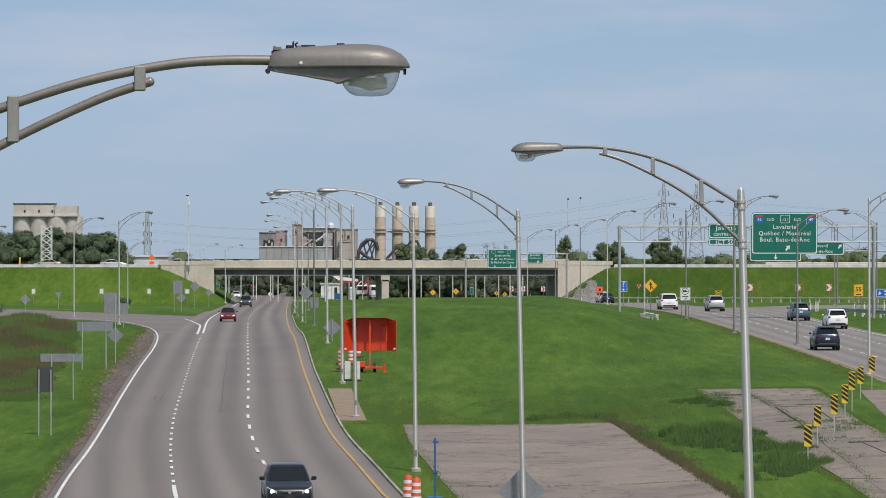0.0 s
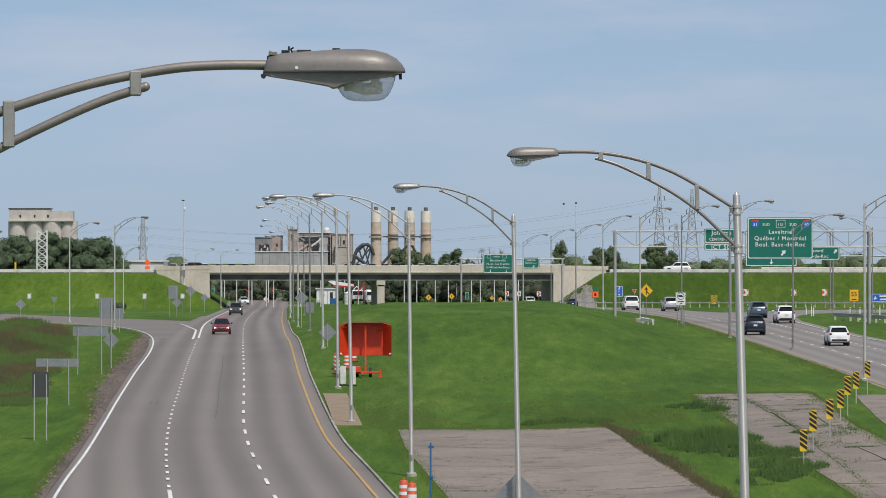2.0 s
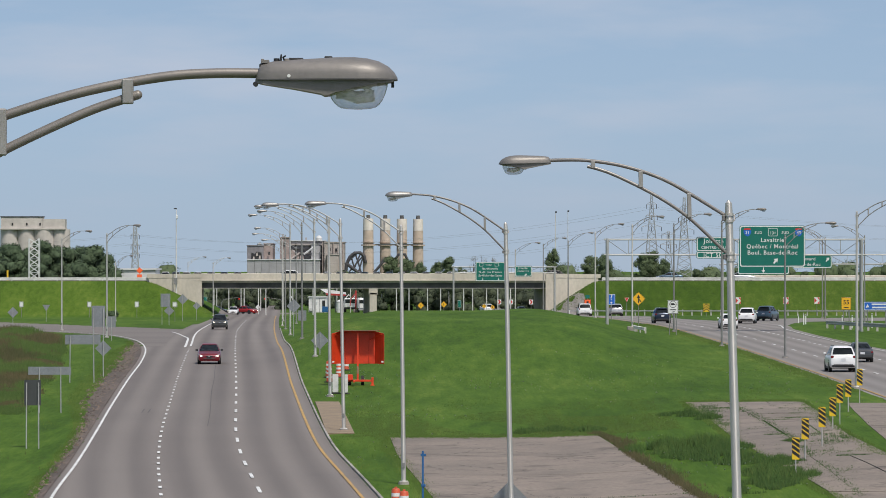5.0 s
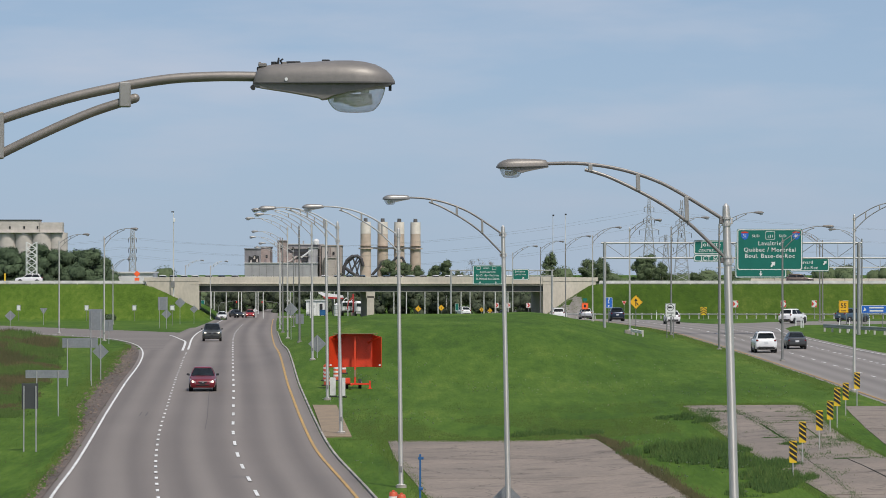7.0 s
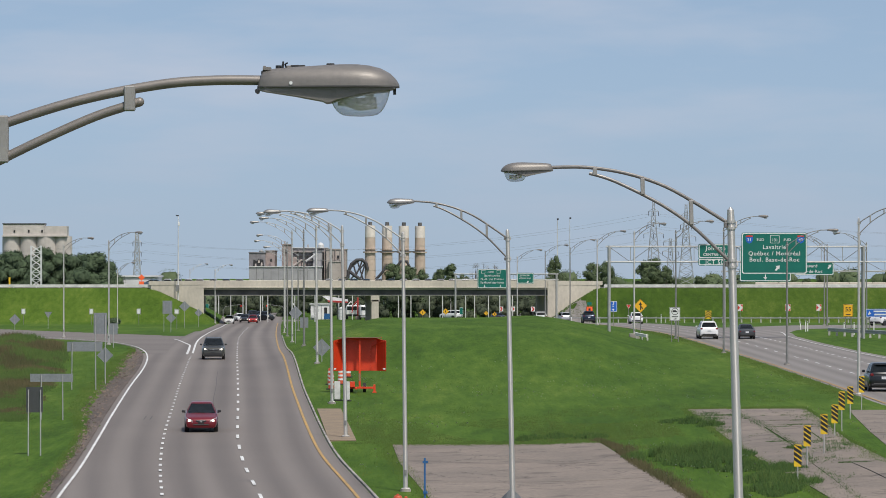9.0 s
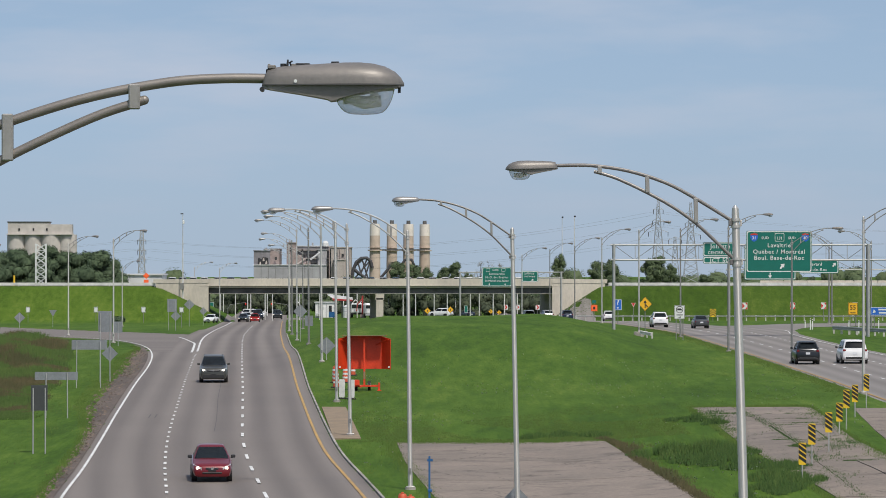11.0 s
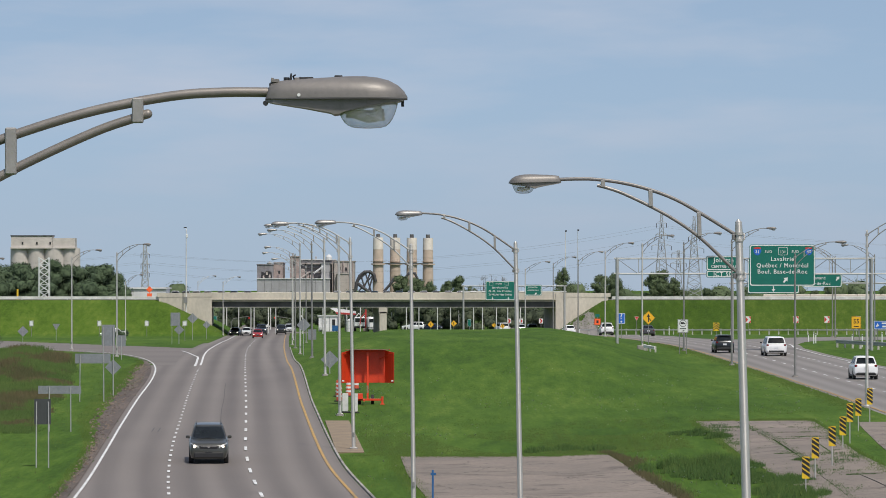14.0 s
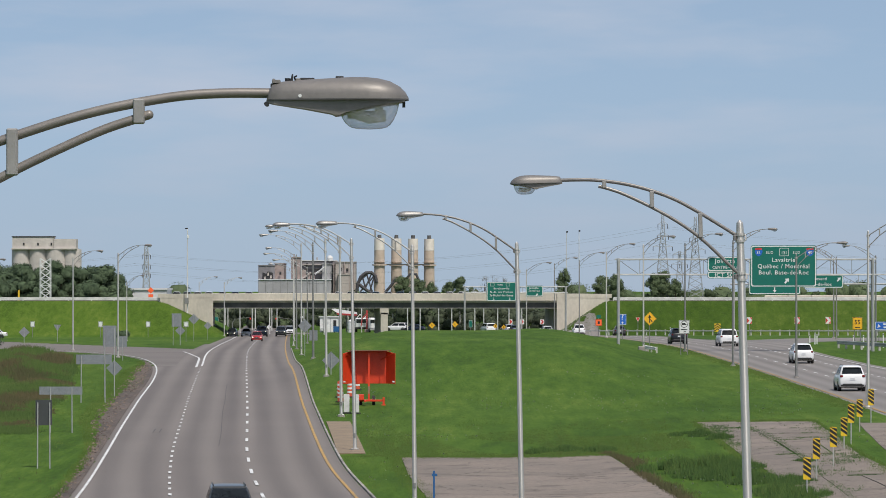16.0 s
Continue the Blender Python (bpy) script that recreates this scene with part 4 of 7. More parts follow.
def rect(w, h):
    return [(-w / 2, -h / 2), (w / 2, -h / 2), (w / 2, h / 2), (-w / 2, h / 2)]


# signs on the west verge, all facing the other way
sign_back(-21.6, 256, 4.33, rect(2.2, .6), (-.8, .7), "wide grey sign panel seen from behind on two thin posts")
sign_back(-20.05, 217, 3.4, rect(2.26, .42), (-.55, .6), "low wide grey sign panel seen from behind on two posts")
sign_back(-18.05, 187, 3.18, rect(.75, 1.15), (-.28, .28), "small dark sign panel seen from behind on two leaning posts", 0, SIGN_DARK)
sign_back(-21.35, 265, 5.66, rect(.87, 1.35), (-.32, .32), "tall grey sign panel seen from behind on two posts")
sign_back(-22.0, 277, 3.36, diamond(.55), (0,), "grey diamond sign seen from behind on one post")
sign_back(-29.1, 376, 3.75, rect(.77, 1.0), (0,), "grey square sign seen from behind on one post")
sign_back(-55.1, 544, 2.65, diamond(.72), (0,), "small grey diamond sign at the foot of the embankment")
sign_back(-55.0, 590, 2.8, [(-.55, .4), (0, -.55), (.55, .4)], (0,), "grey yield sign seen from behind on a post")
sign_back(-34.35, 534, 4.35, rect(1.25, 1.7), (-.45, .45), "grey rectangular sign seen from behind near the gore")
sign_back(-33.75, 532, 3.0, diamond(.66), (0,), "grey diamond sign seen from behind near the gore")
sign_back(-36.1, 600, 3.9, diamond(.78), (0,), "grey diamond sign seen from behind by the abutment")
sign_back(-35.2, 620, 2.75, diamond(.6), (0,), "small grey diamond sign seen from behind by the abutment")
sign_back(-7.8, 290, 3.64, diamond(.64), (0,), "grey diamond sign seen from behind on the median grass")
sign_back(-13.3, 400, 4.95, diamond(.68), (0,), "grey diamond sign seen from behind beside a lamp")
sign_back(-10.66, 342, 4.75, rect(.68, .85), (0,), "pale grey square sign plate beside a lamp pole")
sign_back(2.52, 132, 1.3, diamond(.78), (0,), "dull grey diamond sign seen from behind at a lamp pole")
for x, y in ((-66.3, 668), (-55.3, 668), (-47.6, 668)):
    sign_face("road_sign", "small white square sign on a post on the embankment", x, y, 2.5, rect(.68, .9), WHITE, (0,), BLACK, .08, group="white signs on the embankment")
sign_face("road_sign", "small white square sign on a post near the abutment", -36.3, 585, 3.3, rect(.66, .75), WHITE, (0,), BLACK, .08)


def hazard_marker(x, y, zc):
    z = land(x, y)
    s = thing("hazard_marker", "yellow hazard marker with black diagonal stripes on a thin post", "hazard marker", (x, y, z), random.uniform(-6, 6), "striped hazard markers along the closed road")
    h = zc - z
    p = part("panel", plate([(a, b + h) for a, b in rounded(.3, .86, .04)], .012, 0), LEMON, s)
    for k in range(-4, 5):
        c = k * .2
        lo, hi = -.43, .43
        pts = []
        for xx, zz in ((-.148, c - .075), (.148, c - .075 - .21), (.148, c + .06 - .21), (-.148, c + .06)):
            pts.append((xx, min(max(zz + .1, lo), hi) + h))
        if max(q[1] for q in pts) - min(q[1] for q in pts) > .08 and len(set(pts)) == 4:
            part("stripe", plate(pts, .004, -.006), BLACK, p)
    part("post", rod([(0, .035, -.2), (0, .035, h - .1)], .028, 8), GALV, s)


for x, y, zc in ((14.2, 160.5, 1.83), (15.25, 168, 2.3), (16.62, 175.2, 2.51), (18.3, 187.8, 2.51), (19.0, 191.6, 2.99), (20.6, 203.5, 2.89), (22.4, 215.4, 3.1)):
    hazard_marker(x, y, zc)

# signs beside the east carriageway
s, p, h = sign_face("tourist_sign", "blue information sign with a white question mark", 21.0, 480, 4.9, rounded(.9, 1.25, .08), BLUE, (0,), WHITE, .06)
words("question_mark", "?", .95, (0, -.012, h - .05), p, WHITE)
part("arrow", plate([(-.05, h - .5), (.05, h - .5), (.05, h - .38), (.16, h - .38), (0, h - .24), (-.16, h - .38), (-.05, h - .38)], .004, -.008), WHITE, p)
s, p, h = sign_face("warning_sign", "amber diamond merge warning sign with a black arrow", 21.65, 430, 5.4, diamond(.74), YELLOW, (0,), BLACK, .06)
part("arrow", plate([(-.05, h - .42), (.05, h - .42), (.05, h + .1), (.18, h + .1), (0, h + .42), (-.18, h + .1), (-.05, h + .1)], .004, -.008), BLACK, p)
part("side_arrow", plate([(.05, h - .12), (.22, h - .36), (.3, h - .3), (.1, h - .02)], .004, -.008), BLACK, p)
s, p, h = sign_face("lorry_sign", "white rectangular lorry control sign on two posts", 22.66, 386, 5.0, rect(.98, 1.28), WHITE, (-.32, .32), BLACK, .05)
part("ring", ring_plate(disc(.36), .08, h + .25), BLACK, p)
part("lorry_mark", boxes(((-.05, -.008, h + .27), (.34, .006, .18)), ((.17, -.008, h + .23), (.1, .006, .1))), BLACK, p)
part("text_bar", boxes(((0, -.008, h - .25), (.6, .006, .08))), BLACK, p)
part("arrow_mark", plate([(-.15, h - .5), (.12, h - .5), (.15, h - .38), (0, h - .42)], .004, -.008), BLACK, p)
for x, y in ((47.7, 640), (55.2, 641), (60.1, 642), (65.0, 642)):
    s, p, h = sign_face("chevron_sign", "white curve marker sign with a red chevron edge", x, y, 3.35, rect(.8, 1.05), WHITE, (0,), None, group="chevron signs on the loop ramp")
    part("red_notch", plate([(-.38, h - .42), (-.02, h), (-.38, h + .42)], .006, -.01), REDP, p)
    part("red_edge", plate([(.05, h + .5), (.38, h + .5), (.38, h + .05)], .006, -.01), REDP, p)
    part("red_edge", plate([(.05, h - .5), (.38, h - .05), (.38, h - .5)], .006, -.01), REDP, p)
s, p, h = sign_face("speed_sign", "amber advisory speed sign reading 55", 41.3, 410, 5.1, rect(.96, 1.22), YELLOW, (-.28, .3), BLACK, .05)
words("number", "55", .62, (0, -.012, h - .08), p, BLACK)
part("text_bar", boxes(((0, -.008, h - .4), (.5, .006, .08))), BLACK, p)
s, p, h = sign_face("direction_sign", "blue direction sign with white lettering beside the loop", 45.4, 420, 4.75, rect(2.6, .85), BLUE, (-.9, .9), WHITE, .06)
part("text_bar", boxes(((.25, -.008, h + .17), (1.5, .006, .16))), WHITE, p)
part("text_bar", boxes(((.25, -.008, h - .15), (1.4, .006, .16))), WHITE, p)
part("arrow_mark", plate([(-1.1, h - .2), (-.75, h - .1), (-.95, h + .2)], .004, -.008), WHITE, p)
s, p, h = sign_face("hazard_sign", "yellow hazard sign with black upward chevrons by the rail end", 37.4, 560, 3.1, rect(.85, 1.1), LEMON, (0,), None)
for k in range(3):
    c = h - .42 + .32 * k
    part("chevron", plate([(-.42, c - .12), (0, c + .2), (.42, c - .12), (.42, c + .03), (0, c + .34), (-.42, c + .03)], .004, -.008), BLACK, p)
s, p, h = sign_face("work_sign", "orange road work sign on a post by the embankment", 22.8, 600, 3.4, rect(.95, .95), ORANGE_S, (0,), BLACK, .06)
part("worker_mark", boxes(((0, -.008, h), (.3, .006, .4))), BLACK, p)
sign_face("route_sign", "small green plate above the road work sign", 22.8, 600.2, 4.3, rect(.6, .45), GREEN, (0,), None)
sign_face("yield_sign", "small red and white yield sign", 28.5, 600, 3.85, [(-.35, .3), (0, -.35), (.35, .3)], REDP, (0,), WHITE, .1)
for x, y, zc in ((-1.85, 760, 1.4), (2.4, 765, 1.55), (9.6, 742, 1.45), (11.0, 735, 1.35)):
    s, p, h = sign_face("warning_sign", "small amber diamond warning sign beyond the bridge", x, y, zc, diamond(.62 if x < 5 else .45), YELLOW, (0,), BLACK, .06, group="amber signs beyond the bridge")
    part("arrow", boxes(((0, -.008, h), (.1, .006, .4))), BLACK, p)
for x, y in ((12.8, 772), (15.0, 772), (18.7, 770)):
    s, p, h = sign_face("chevron_sign", "small white curve marker with a red chevron beyond the bridge", x, y, 1.95, rect(.75, .9), WHITE, (0,), None, group="chevron signs beyond the bridge")
    part("chevron", plate([(-.3, h - .38), (.02, h - .38), (.32, h), (.02, h + .38), (-.3, h + .38), (0, h)], .006, -.01), REDP, p)
sign_face("route_sign", "small green sign beyond the bridge", 5.2, 750, 1.8, rect(.65, 1.3), GREEN, (0,), WHITE, .06)
sign_face("route_sign", "white diamond sign beyond the bridge", -32.3, 770, 1.0, diamond(.45), WHITE, (0,), None)
sign_face("route_sign", "green direction sign under the bridge", -42.2, 760, 2.5, rect(2.0, 1.0), GREEN, (-.6, .6), WHITE, .06)


def delineator(x, y, h=1.2):
    d = thing("delineator_post", "slim white plastic delineator post", "delineator", (x, y, land(x, y)), 0, "delineator posts")
    part("post", boxes(((0, 0, h / 2), (.11, .03, h)), bevel=.008), WHITE, d)
    part("reflector", boxes(((0, -.018, h - .12), (.08, .006, .12))), TRIM, d)


for x, y, h in ((39.6, 438, 1.25), (40.0, 440, 1.1), (41.4, 415, 1.3), (42.4, 415, 1.3), (44.5, 416, 1.5), (40.3, 452, .9), (25.6, 640, 1.2), (28, 640, 1.3), (22, 655, 1.1), (19.5, 660, 1.1), (31, 560, 1.2), (33, 560, 1.2)):
    delineator(x, y, h)


# ---- gantries ----
def gantry(x0, x1, y, z_top, z_low, label):
    g = thing("sign_gantry", label, "sign gantry", (0, y, 0))
    for x in (x0, x1):
        z = land(x, y)
        for dy in (-.45, .45):
            part("column", rod([(x, dy, z - .3), (x, dy, z_top + .1)], .14, 12), GALV_OLD if dy > 0 else GALV_M, g)
        for k in range(5):
            zz = z + .8 + k * (z_top - z - 1.2) / 5
            part("column_brace", rod([(x, -.45, zz), (x, .45, zz + (z_top - z) / 6)], .035, 6), GALV_OLD, g)
    for z, dy in ((z_top, -.45), (z_low, -.45), (z_top, .45), (z_low, .45)):
        part("chord", rod([(x0 - .3, dy, z), (x1 + .3, dy, z)], .08, 8), GALV_M, g)
    n = int((x1 - x0) / 1.9)
    for k in range(n):
        a, b = x0 + (x1 - x0) * k / n, x0 + (x1 - x0) * (k + 1) / n
        part("upright", rod([(a, -.45, z_low), (a, -.45, z_top)], .03, 6), GALV_M, g)
        part("diagonal", rod([(a, .45, z_low if k % 2 else z_top), (b, .45, z_top if k % 2 else z_low)], .03, 6), GALV_OLD, g)
        part("cross_brace", rod([(a, -.45, z_top), (b, .45, z_top)], .025, 6), GALV_OLD, g)
    return g


def green_panel(name, label, x, y, z, w, h):
    s = thing(name, label, "road sign", (x, y, z))
    p = part("panel", plate(rounded(w, h, .18, 4), .05, 0), GREEN, s)
    part("border", ring_plate(rounded(w, h, .18, 4), .13, 0), WHITE, p)
    part("hanger", boxes(((-w * .3, .12, 0), (.1, .12, h * .96))), GALV_OLD, s)
    part("hanger", boxes(((w * .3, .12, 0), (.1, .12, h * .96))), GALV_OLD, s)
    return s, p


def arrow_up(p, x, z, s, slant=True):
    pts = [(-.5, -.6), (-.2, -.9), (.35, -.25), (.6, -.5), (.75, .55), (-.35, .4), (-.05, .1)] if slant else [(-.15, .9), (.15, .9), (.15, 0), (.6, 0), (0, -.8), (-.6, 0), (-.15, 0)]
    part("arrow", plate([(x + a * s, z + b * s) for a, b in pts], .006, -.012), WHITE, p)


def shield(p, x, z, s):
    sh = part("route_shield", plate([(x + a * s, z + b * s) for a, b in ((-.42, .45), (0, .52), (.42, .45), (.47, 0), (.3, -.35), (0, -.5), (-.3, -.35), (-.47, 0))], .006, -.01), BLUE, p, "blue route shield with a red top")
    part("shield_top", plate([(x + a * s, z + b * s) for a, b in ((-.42, .3), (.42, .3), (.42, .45), (0, .52), (-.42, .45))], .005, -.018), REDP, sh)
    return sh


gantry(17.1, 41.75, 400, 11.4, 9.93, "galvanised truss sign gantry across the carriageway")
s, p = green_panel("overhead_sign", "large green overhead sign with white lettering to Lavaltrie and Québec", 33.07, 399.3, 10.74, 6.36, 4.02)
shield(p, -2.42, 1.35, .8)
words("route_number", "31", .42, (-2.42, -.026, 1.18), p, WHITE)
shield(p, 2.55, 1.35, .8)
words("route_number", "40", .42, (2.55, -.026, 1.18), p, WHITE)
part("route_frame", ring_plate(rounded(.95, .82, .1, 3, .05, 1.37), .06, 0), WHITE, p)
words("route_number", "131", .4, (.05, -.014, 1.16), p, WHITE)
words("sud", "SUD", .36, (-1.35, -.014, 1.2), p, WHITE, spacing=1.1)
words("sud", "SUD", .36, (1.25, -.014, 1.2), p, WHITE, spacing=1.1)
words("place_name", "Lavaltrie", .58, (0, -.014, .42), p, WHITE, spacing=1.12)
words("place_name", "Québec / Montréal", .58, (0, -.014, -.2), p, WHITE, spacing=1.12)
words("place_name", "Boul. Base-de-Roc", .58, (0, -.014, -.8), p, WHITE, spacing=1.12)
arrow_up(p, .25, -1.38, .38)
s, p = green_panel("overhead_sign", "smaller green overhead sign to Joliette centre-ville", 27.48, 399.3, 10.95, 3.55, 1.42)
words("place_name", "Joliette", .6, (-.1, -.014, .1), p, WHITE, spacing=1.1)
words("place_name", "CENTRE-VILLE", .38, (-.05, -.014, -.45), p, WHITE, spacing=1.05)
s, p = green_panel("overhead_sign", "narrow green overhead panel reading JCT 50", 27.48, 399.3, 9.9, 3.55, .7)
words("junction", "JCT 50", .58, (-.2, -.014, -.21), p, WHITE, spacing=1.1)
gantry(33.2, 53.5, 470, 10.1, 9.0, "second galvanised truss gantry farther along")
s, p = green_panel("overhead_sign", "large green lane sign mostly hidden behind another", 37.85, 469.3, 9.87, 5.85, 4.06)
arrow_up(p, 0, -1.55, .36, False)
s, p = green_panel("overhead_sign", "green exit sign reading Boulevard Base-de-Roc", 43.4, 469.3, 9.33, 4.5, 1.55)
words("place_name", "Boulevard", .5, (-.75, -.014, .12), p, WHITE, spacing=1.1)
words("place_name", "Base-de-Roc", .5, (-.45, -.014, -.5), p, WHITE, spacing=1.1)
arrow_up(p, 1.7, .25, .34)
gantry(3.3, 18.0, 600, 8.6, 7.75, "far truss sign gantry before the bridge")
s, p = green_panel("overhead_sign", "green overhead sign with three white place names", 8.63, 599.3, 7.93, 4.3, 2.8)
part("route_frame", ring_plate(rounded(.6, .5, .08, 3, -1.3, 1.0), .05, 0), WHITE, p)
words("nord", "NORD", .3, (-.2, -.014, .88), p, WHITE)
part("route_frame", ring_plate(rounded(.6, .5, .08, 3, .95, 1.0), .05, 0), WHITE, p)
words("place_name", "Berthierville", .42, (0, -.014, .3), p, WHITE, spacing=1.08)
words("place_name", "N.-D. des Prairies", .42, (0, -.014, -.2), p, WHITE, spacing=1.08)
words("place_name", "St-Michel-des-Saints", .42, (0, -.014, -.7), p, WHITE)
arrow_up(p, -1.1, -1.08, .22, False)
arrow_up(p, 1.2, -1.08, .22, False)
s, p = green_panel("overhead_sign", "small green overhead sign to Joliette", 13.45, 599.3, 8.0, 2.45, 1.6)
words("place_name", "Joliette", .44, (-.1, -.014, .3), p, WHITE, spacing=1.1)
words("place_name", "CENTRE-VILLE", .26, (-.05, -.014, -.1), p, WHITE)
arrow_up(p, .3, -.5, .26)


# ---- things on the median ----
def slab_piece(parent, corners, lift=.03, depth=.2, mat_=None):
    """One cast slab lying on the land, corners counter-clockwise."""
    bm = bmesh.new()
    (ax, ay), (bx, by), (cx, cy), (dx, dy) = corners
    n = 4
    rows = []
    for j in range(n + 1):
        t = j / n
        row = []
        for i in range(n + 1):
            s = i / n
            x = (ax + (bx - ax) * s) * (1 - t) + (dx + (cx - dx) * s) * t
            y = (ay + (by - ay) * s) * (1 - t) + (dy + (cy - dy) * s) * t
            row.append(bm.verts.new((x, y, land(x, y) + lift)))
        rows.append(row)
    for j in range(n):
        for i in range(n):
            bm.faces.new((rows[j][i], rows[j][i + 1], rows[j + 1][i + 1], rows[j + 1][i]))
    edge = rows[0] + [r[-1] for r in rows[1:]] + rows[-1][-2::-1] + [r[0] for r in rows[-2:0:-1]]
    low = [bm.verts.new(v.co - Vector((0, 0, depth))) for v in edge]
    for k in range(len(edge)):
        q = (k + 1) % len(edge)
        bm.faces.new((edge[k], low[k], low[q], edge[q]))
    return part("slab", bm, mat_ or SLAB, parent)


pad_left = curve_table([(125, 2.2), (135, 1.6), (150, .55), (165, -.5), (178, -1.2), (191, -2.0), (196, -1.9)], 125, 196)
pad_right = curve_table([(125, 12.3), (149, 10.3), (159, 9.7), (178, 8.7), (192, 8.2), (196, 7.6)], 125, 196)
pad = thing("concrete_pad", "broad cracked pale concrete pad sunk in the grass", "concrete pad", kind="structure")
rows_ = [125, 140, 155.9, 169, 182, 194.6]
for a, b in zip(rows_, rows_[1:]):
    for f0, f1 in ((0, 1),):
        def across(y, f):
            return pad_left(y) + (pad_right(y) - pad_left(y)) * f
        g = .025
        slab_piece(pad, [(across(a, f0) + g, a + .04), (across(a, f1) - g, a + .04), (across(b, f1) - g, b - .04), (across(b, f0) + g, b - .04)], .03 + random.uniform(-.004, .01))
old_left = curve_table([(138, 15.2), (145, 14.9), (150, 14.9), (154, 14.5), (161, 14.3), (168, 13.9), (178, 13.7), (192, 13.5), (211, 13.5), (222, 13.6)], 138, 222)
old_mid = curve_table([(138, 15.9), (166, 15.6), (175, 15.8), (184, 16.0), (198, 15.95), (211, 15.8), (222, 15.7)], 138, 222)
old_right = curve_table([(138, 21.5), (160, 20.2), (171, 18.6), (177, 18.55), (188, 18.6), (199, 18.95), (213, 19.4), (222, 19.7)], 138, 222)
old = thing("old_road_slabs", "broken pale concrete slabs of a closed road with weeds in the joints", "concrete slabs", kind="structure")


def slab_row(y0, y1, f0, f1, skew=0.0):
    """One slab of the closed road; f runs 0 to 1 at the grassy middle joint and 1 to 2 beyond it."""
    def at(y, f):
        a_, m_, b_ = old_left(y), old_mid(y), old_right(y)
        x = a_ + (m_ - .1 - a_) * f if f <= 1 else m_ + .1 + (b_ - m_ - .1) * (f - 1)
        return x, y - skew * (x - 16)
    g = .02
    j = [random.uniform(-.06, .06) for _ in range(8)]
    q = [at(y0 + .05, f0), at(y0 + .05, f1), at(y1 - .05, f1), at(y1 - .05, f0)]
    slab_piece(old, [(x + (g if k in (0, 3) else -g) + j[k], y + j[k + 4]) for k, (x, y) in enumerate(q)], .03 + random.uniform(-.012, .02))


for y0, y1 in ((138, 152), (152, 169.2), (169.2, 185), (185, 198.6), (198.6, 211), (211, 219.5)):
    slab_row(y0, y1, 0, 1, .5)
for y0, y1, cuts in ((138, 152, (1, 1.5, 2)), (152, 169.2, (1, 1.45, 2)), (169.2, 185, (1, 2)), (185, 197, (1, 1.55, 2)), (197, 203, (1, 2)), (203, 209, (1, 2)), (209, 218.5, (1, 1.5, 2))):
    for f0, f1 in zip(cuts, cuts[1:]):
        slab_row(y0, y1, f0, f1, .5)
side = thing("side_slabs", "pale concrete slabs beside the carriageway", "concrete slabs", kind="structure")
for a, b, x0, x3 in ((168, 178, 19.6, 19.7), (178.2, 190, 19.7, 20.2), (190.2, 203, 20.2, 20.9), (203.2, 215, 20.9, 21.7)):
    slab_piece(side, [(x0, a), (24, a), (24, b), (x3, b)], .025)
tagged(slab_piece(None, [(-4.98, 197.5), (-3.66, 197.5), (-5.1, 229), (-6.42, 229)], .05, .2, SAND), "sandy concrete slab between kerb and grass", "concrete slab", kind="structure").name = "sidewalk_slab"


def shoulder(name, label, edge, y0, y1, base, wobble):
    ys = list(np.arange(y0, y1, .7))
    vs, fs = [], []
    for y in ys:
        a = edge(y) - .32
        b = a - base(y) - wobble * noise.noise((y * .07, 3.1, 0)) - .35 * wobble * noise.noise((y * .3, 7.7, 0))
        for k in range(5):
            x = a + (b - a) * k / 4
            vs.append((x, y, land(x, y) + (.035 - .01 * k if k < 4 else -.03)))
    for j in range(len(ys) - 1):
        for k in range(4):
            fs.append((j * 5 + k, (j + 1) * 5 + k, (j + 1) * 5 + k + 1, j * 5 + k + 1))
    me = bpy.data.meshes.new(name)
    me.from_pydata(vs, [], fs)
    me.materials.append(DIRT)
    return tagged(new(name, me), label, "shoulder", kind="structure")


shoulder("road_shoulder", "dark gravel shoulder with an eroded edge", west_edge, 110, 372, lambda y: .5 + 1.05 * ease((y - 195) / 45) * (1 - ease((y - 320) / 45)), .7)


def clods(n):
    """Loose stones and lumps of earth on the shoulder, joined."""
    rnd4 = random.Random(21)
    vs, fs = [], []
    for _ in range(n):
        y = rnd4.uniform(150, 350)
        wide_ = .5 + 1.05 * ease((y - 195) / 45) * (1 - ease((y - 320) / 45))
        x = west_edge(y) - .45 - wide_ * rnd4.random() ** .7
        r = rnd4.uniform(.025, .09) * (1.6 if rnd4.random() < .08 else 1)
        z = land(x, y) + .02
        i = len(vs)
        vs += [(x + r * cx * rnd4.uniform(.7, 1.3), y + r * cy * rnd4.uniform(.8, 1.6), z + r * cz * rnd4.uniform(.6, 1.0)) for cx, cy, cz in ((1, 0, 0), (0, 1, 0), (-1, 0, 0), (0, -1, 0), (0, 0, 1))]
        fs += [(i + k, i + (k + 1) % 4, i + 4) for k in range(4)]
    me5 = bpy.data.meshes.new("loose_stones")
    me5.from_pydata(vs, [], fs)
    me5.materials.append(CLOD)
    return tagged(new("loose_stones", me5), "loose brown stones and clods on the gravel shoulder", "stones", kind="stuff")


CLOD = leafy("stones_and_clods", (0.06, 0.046, 0.037), (0.1, 0.078, 0.062), (0.18, 0.14, 0.11), 0.8)
clods(1000)


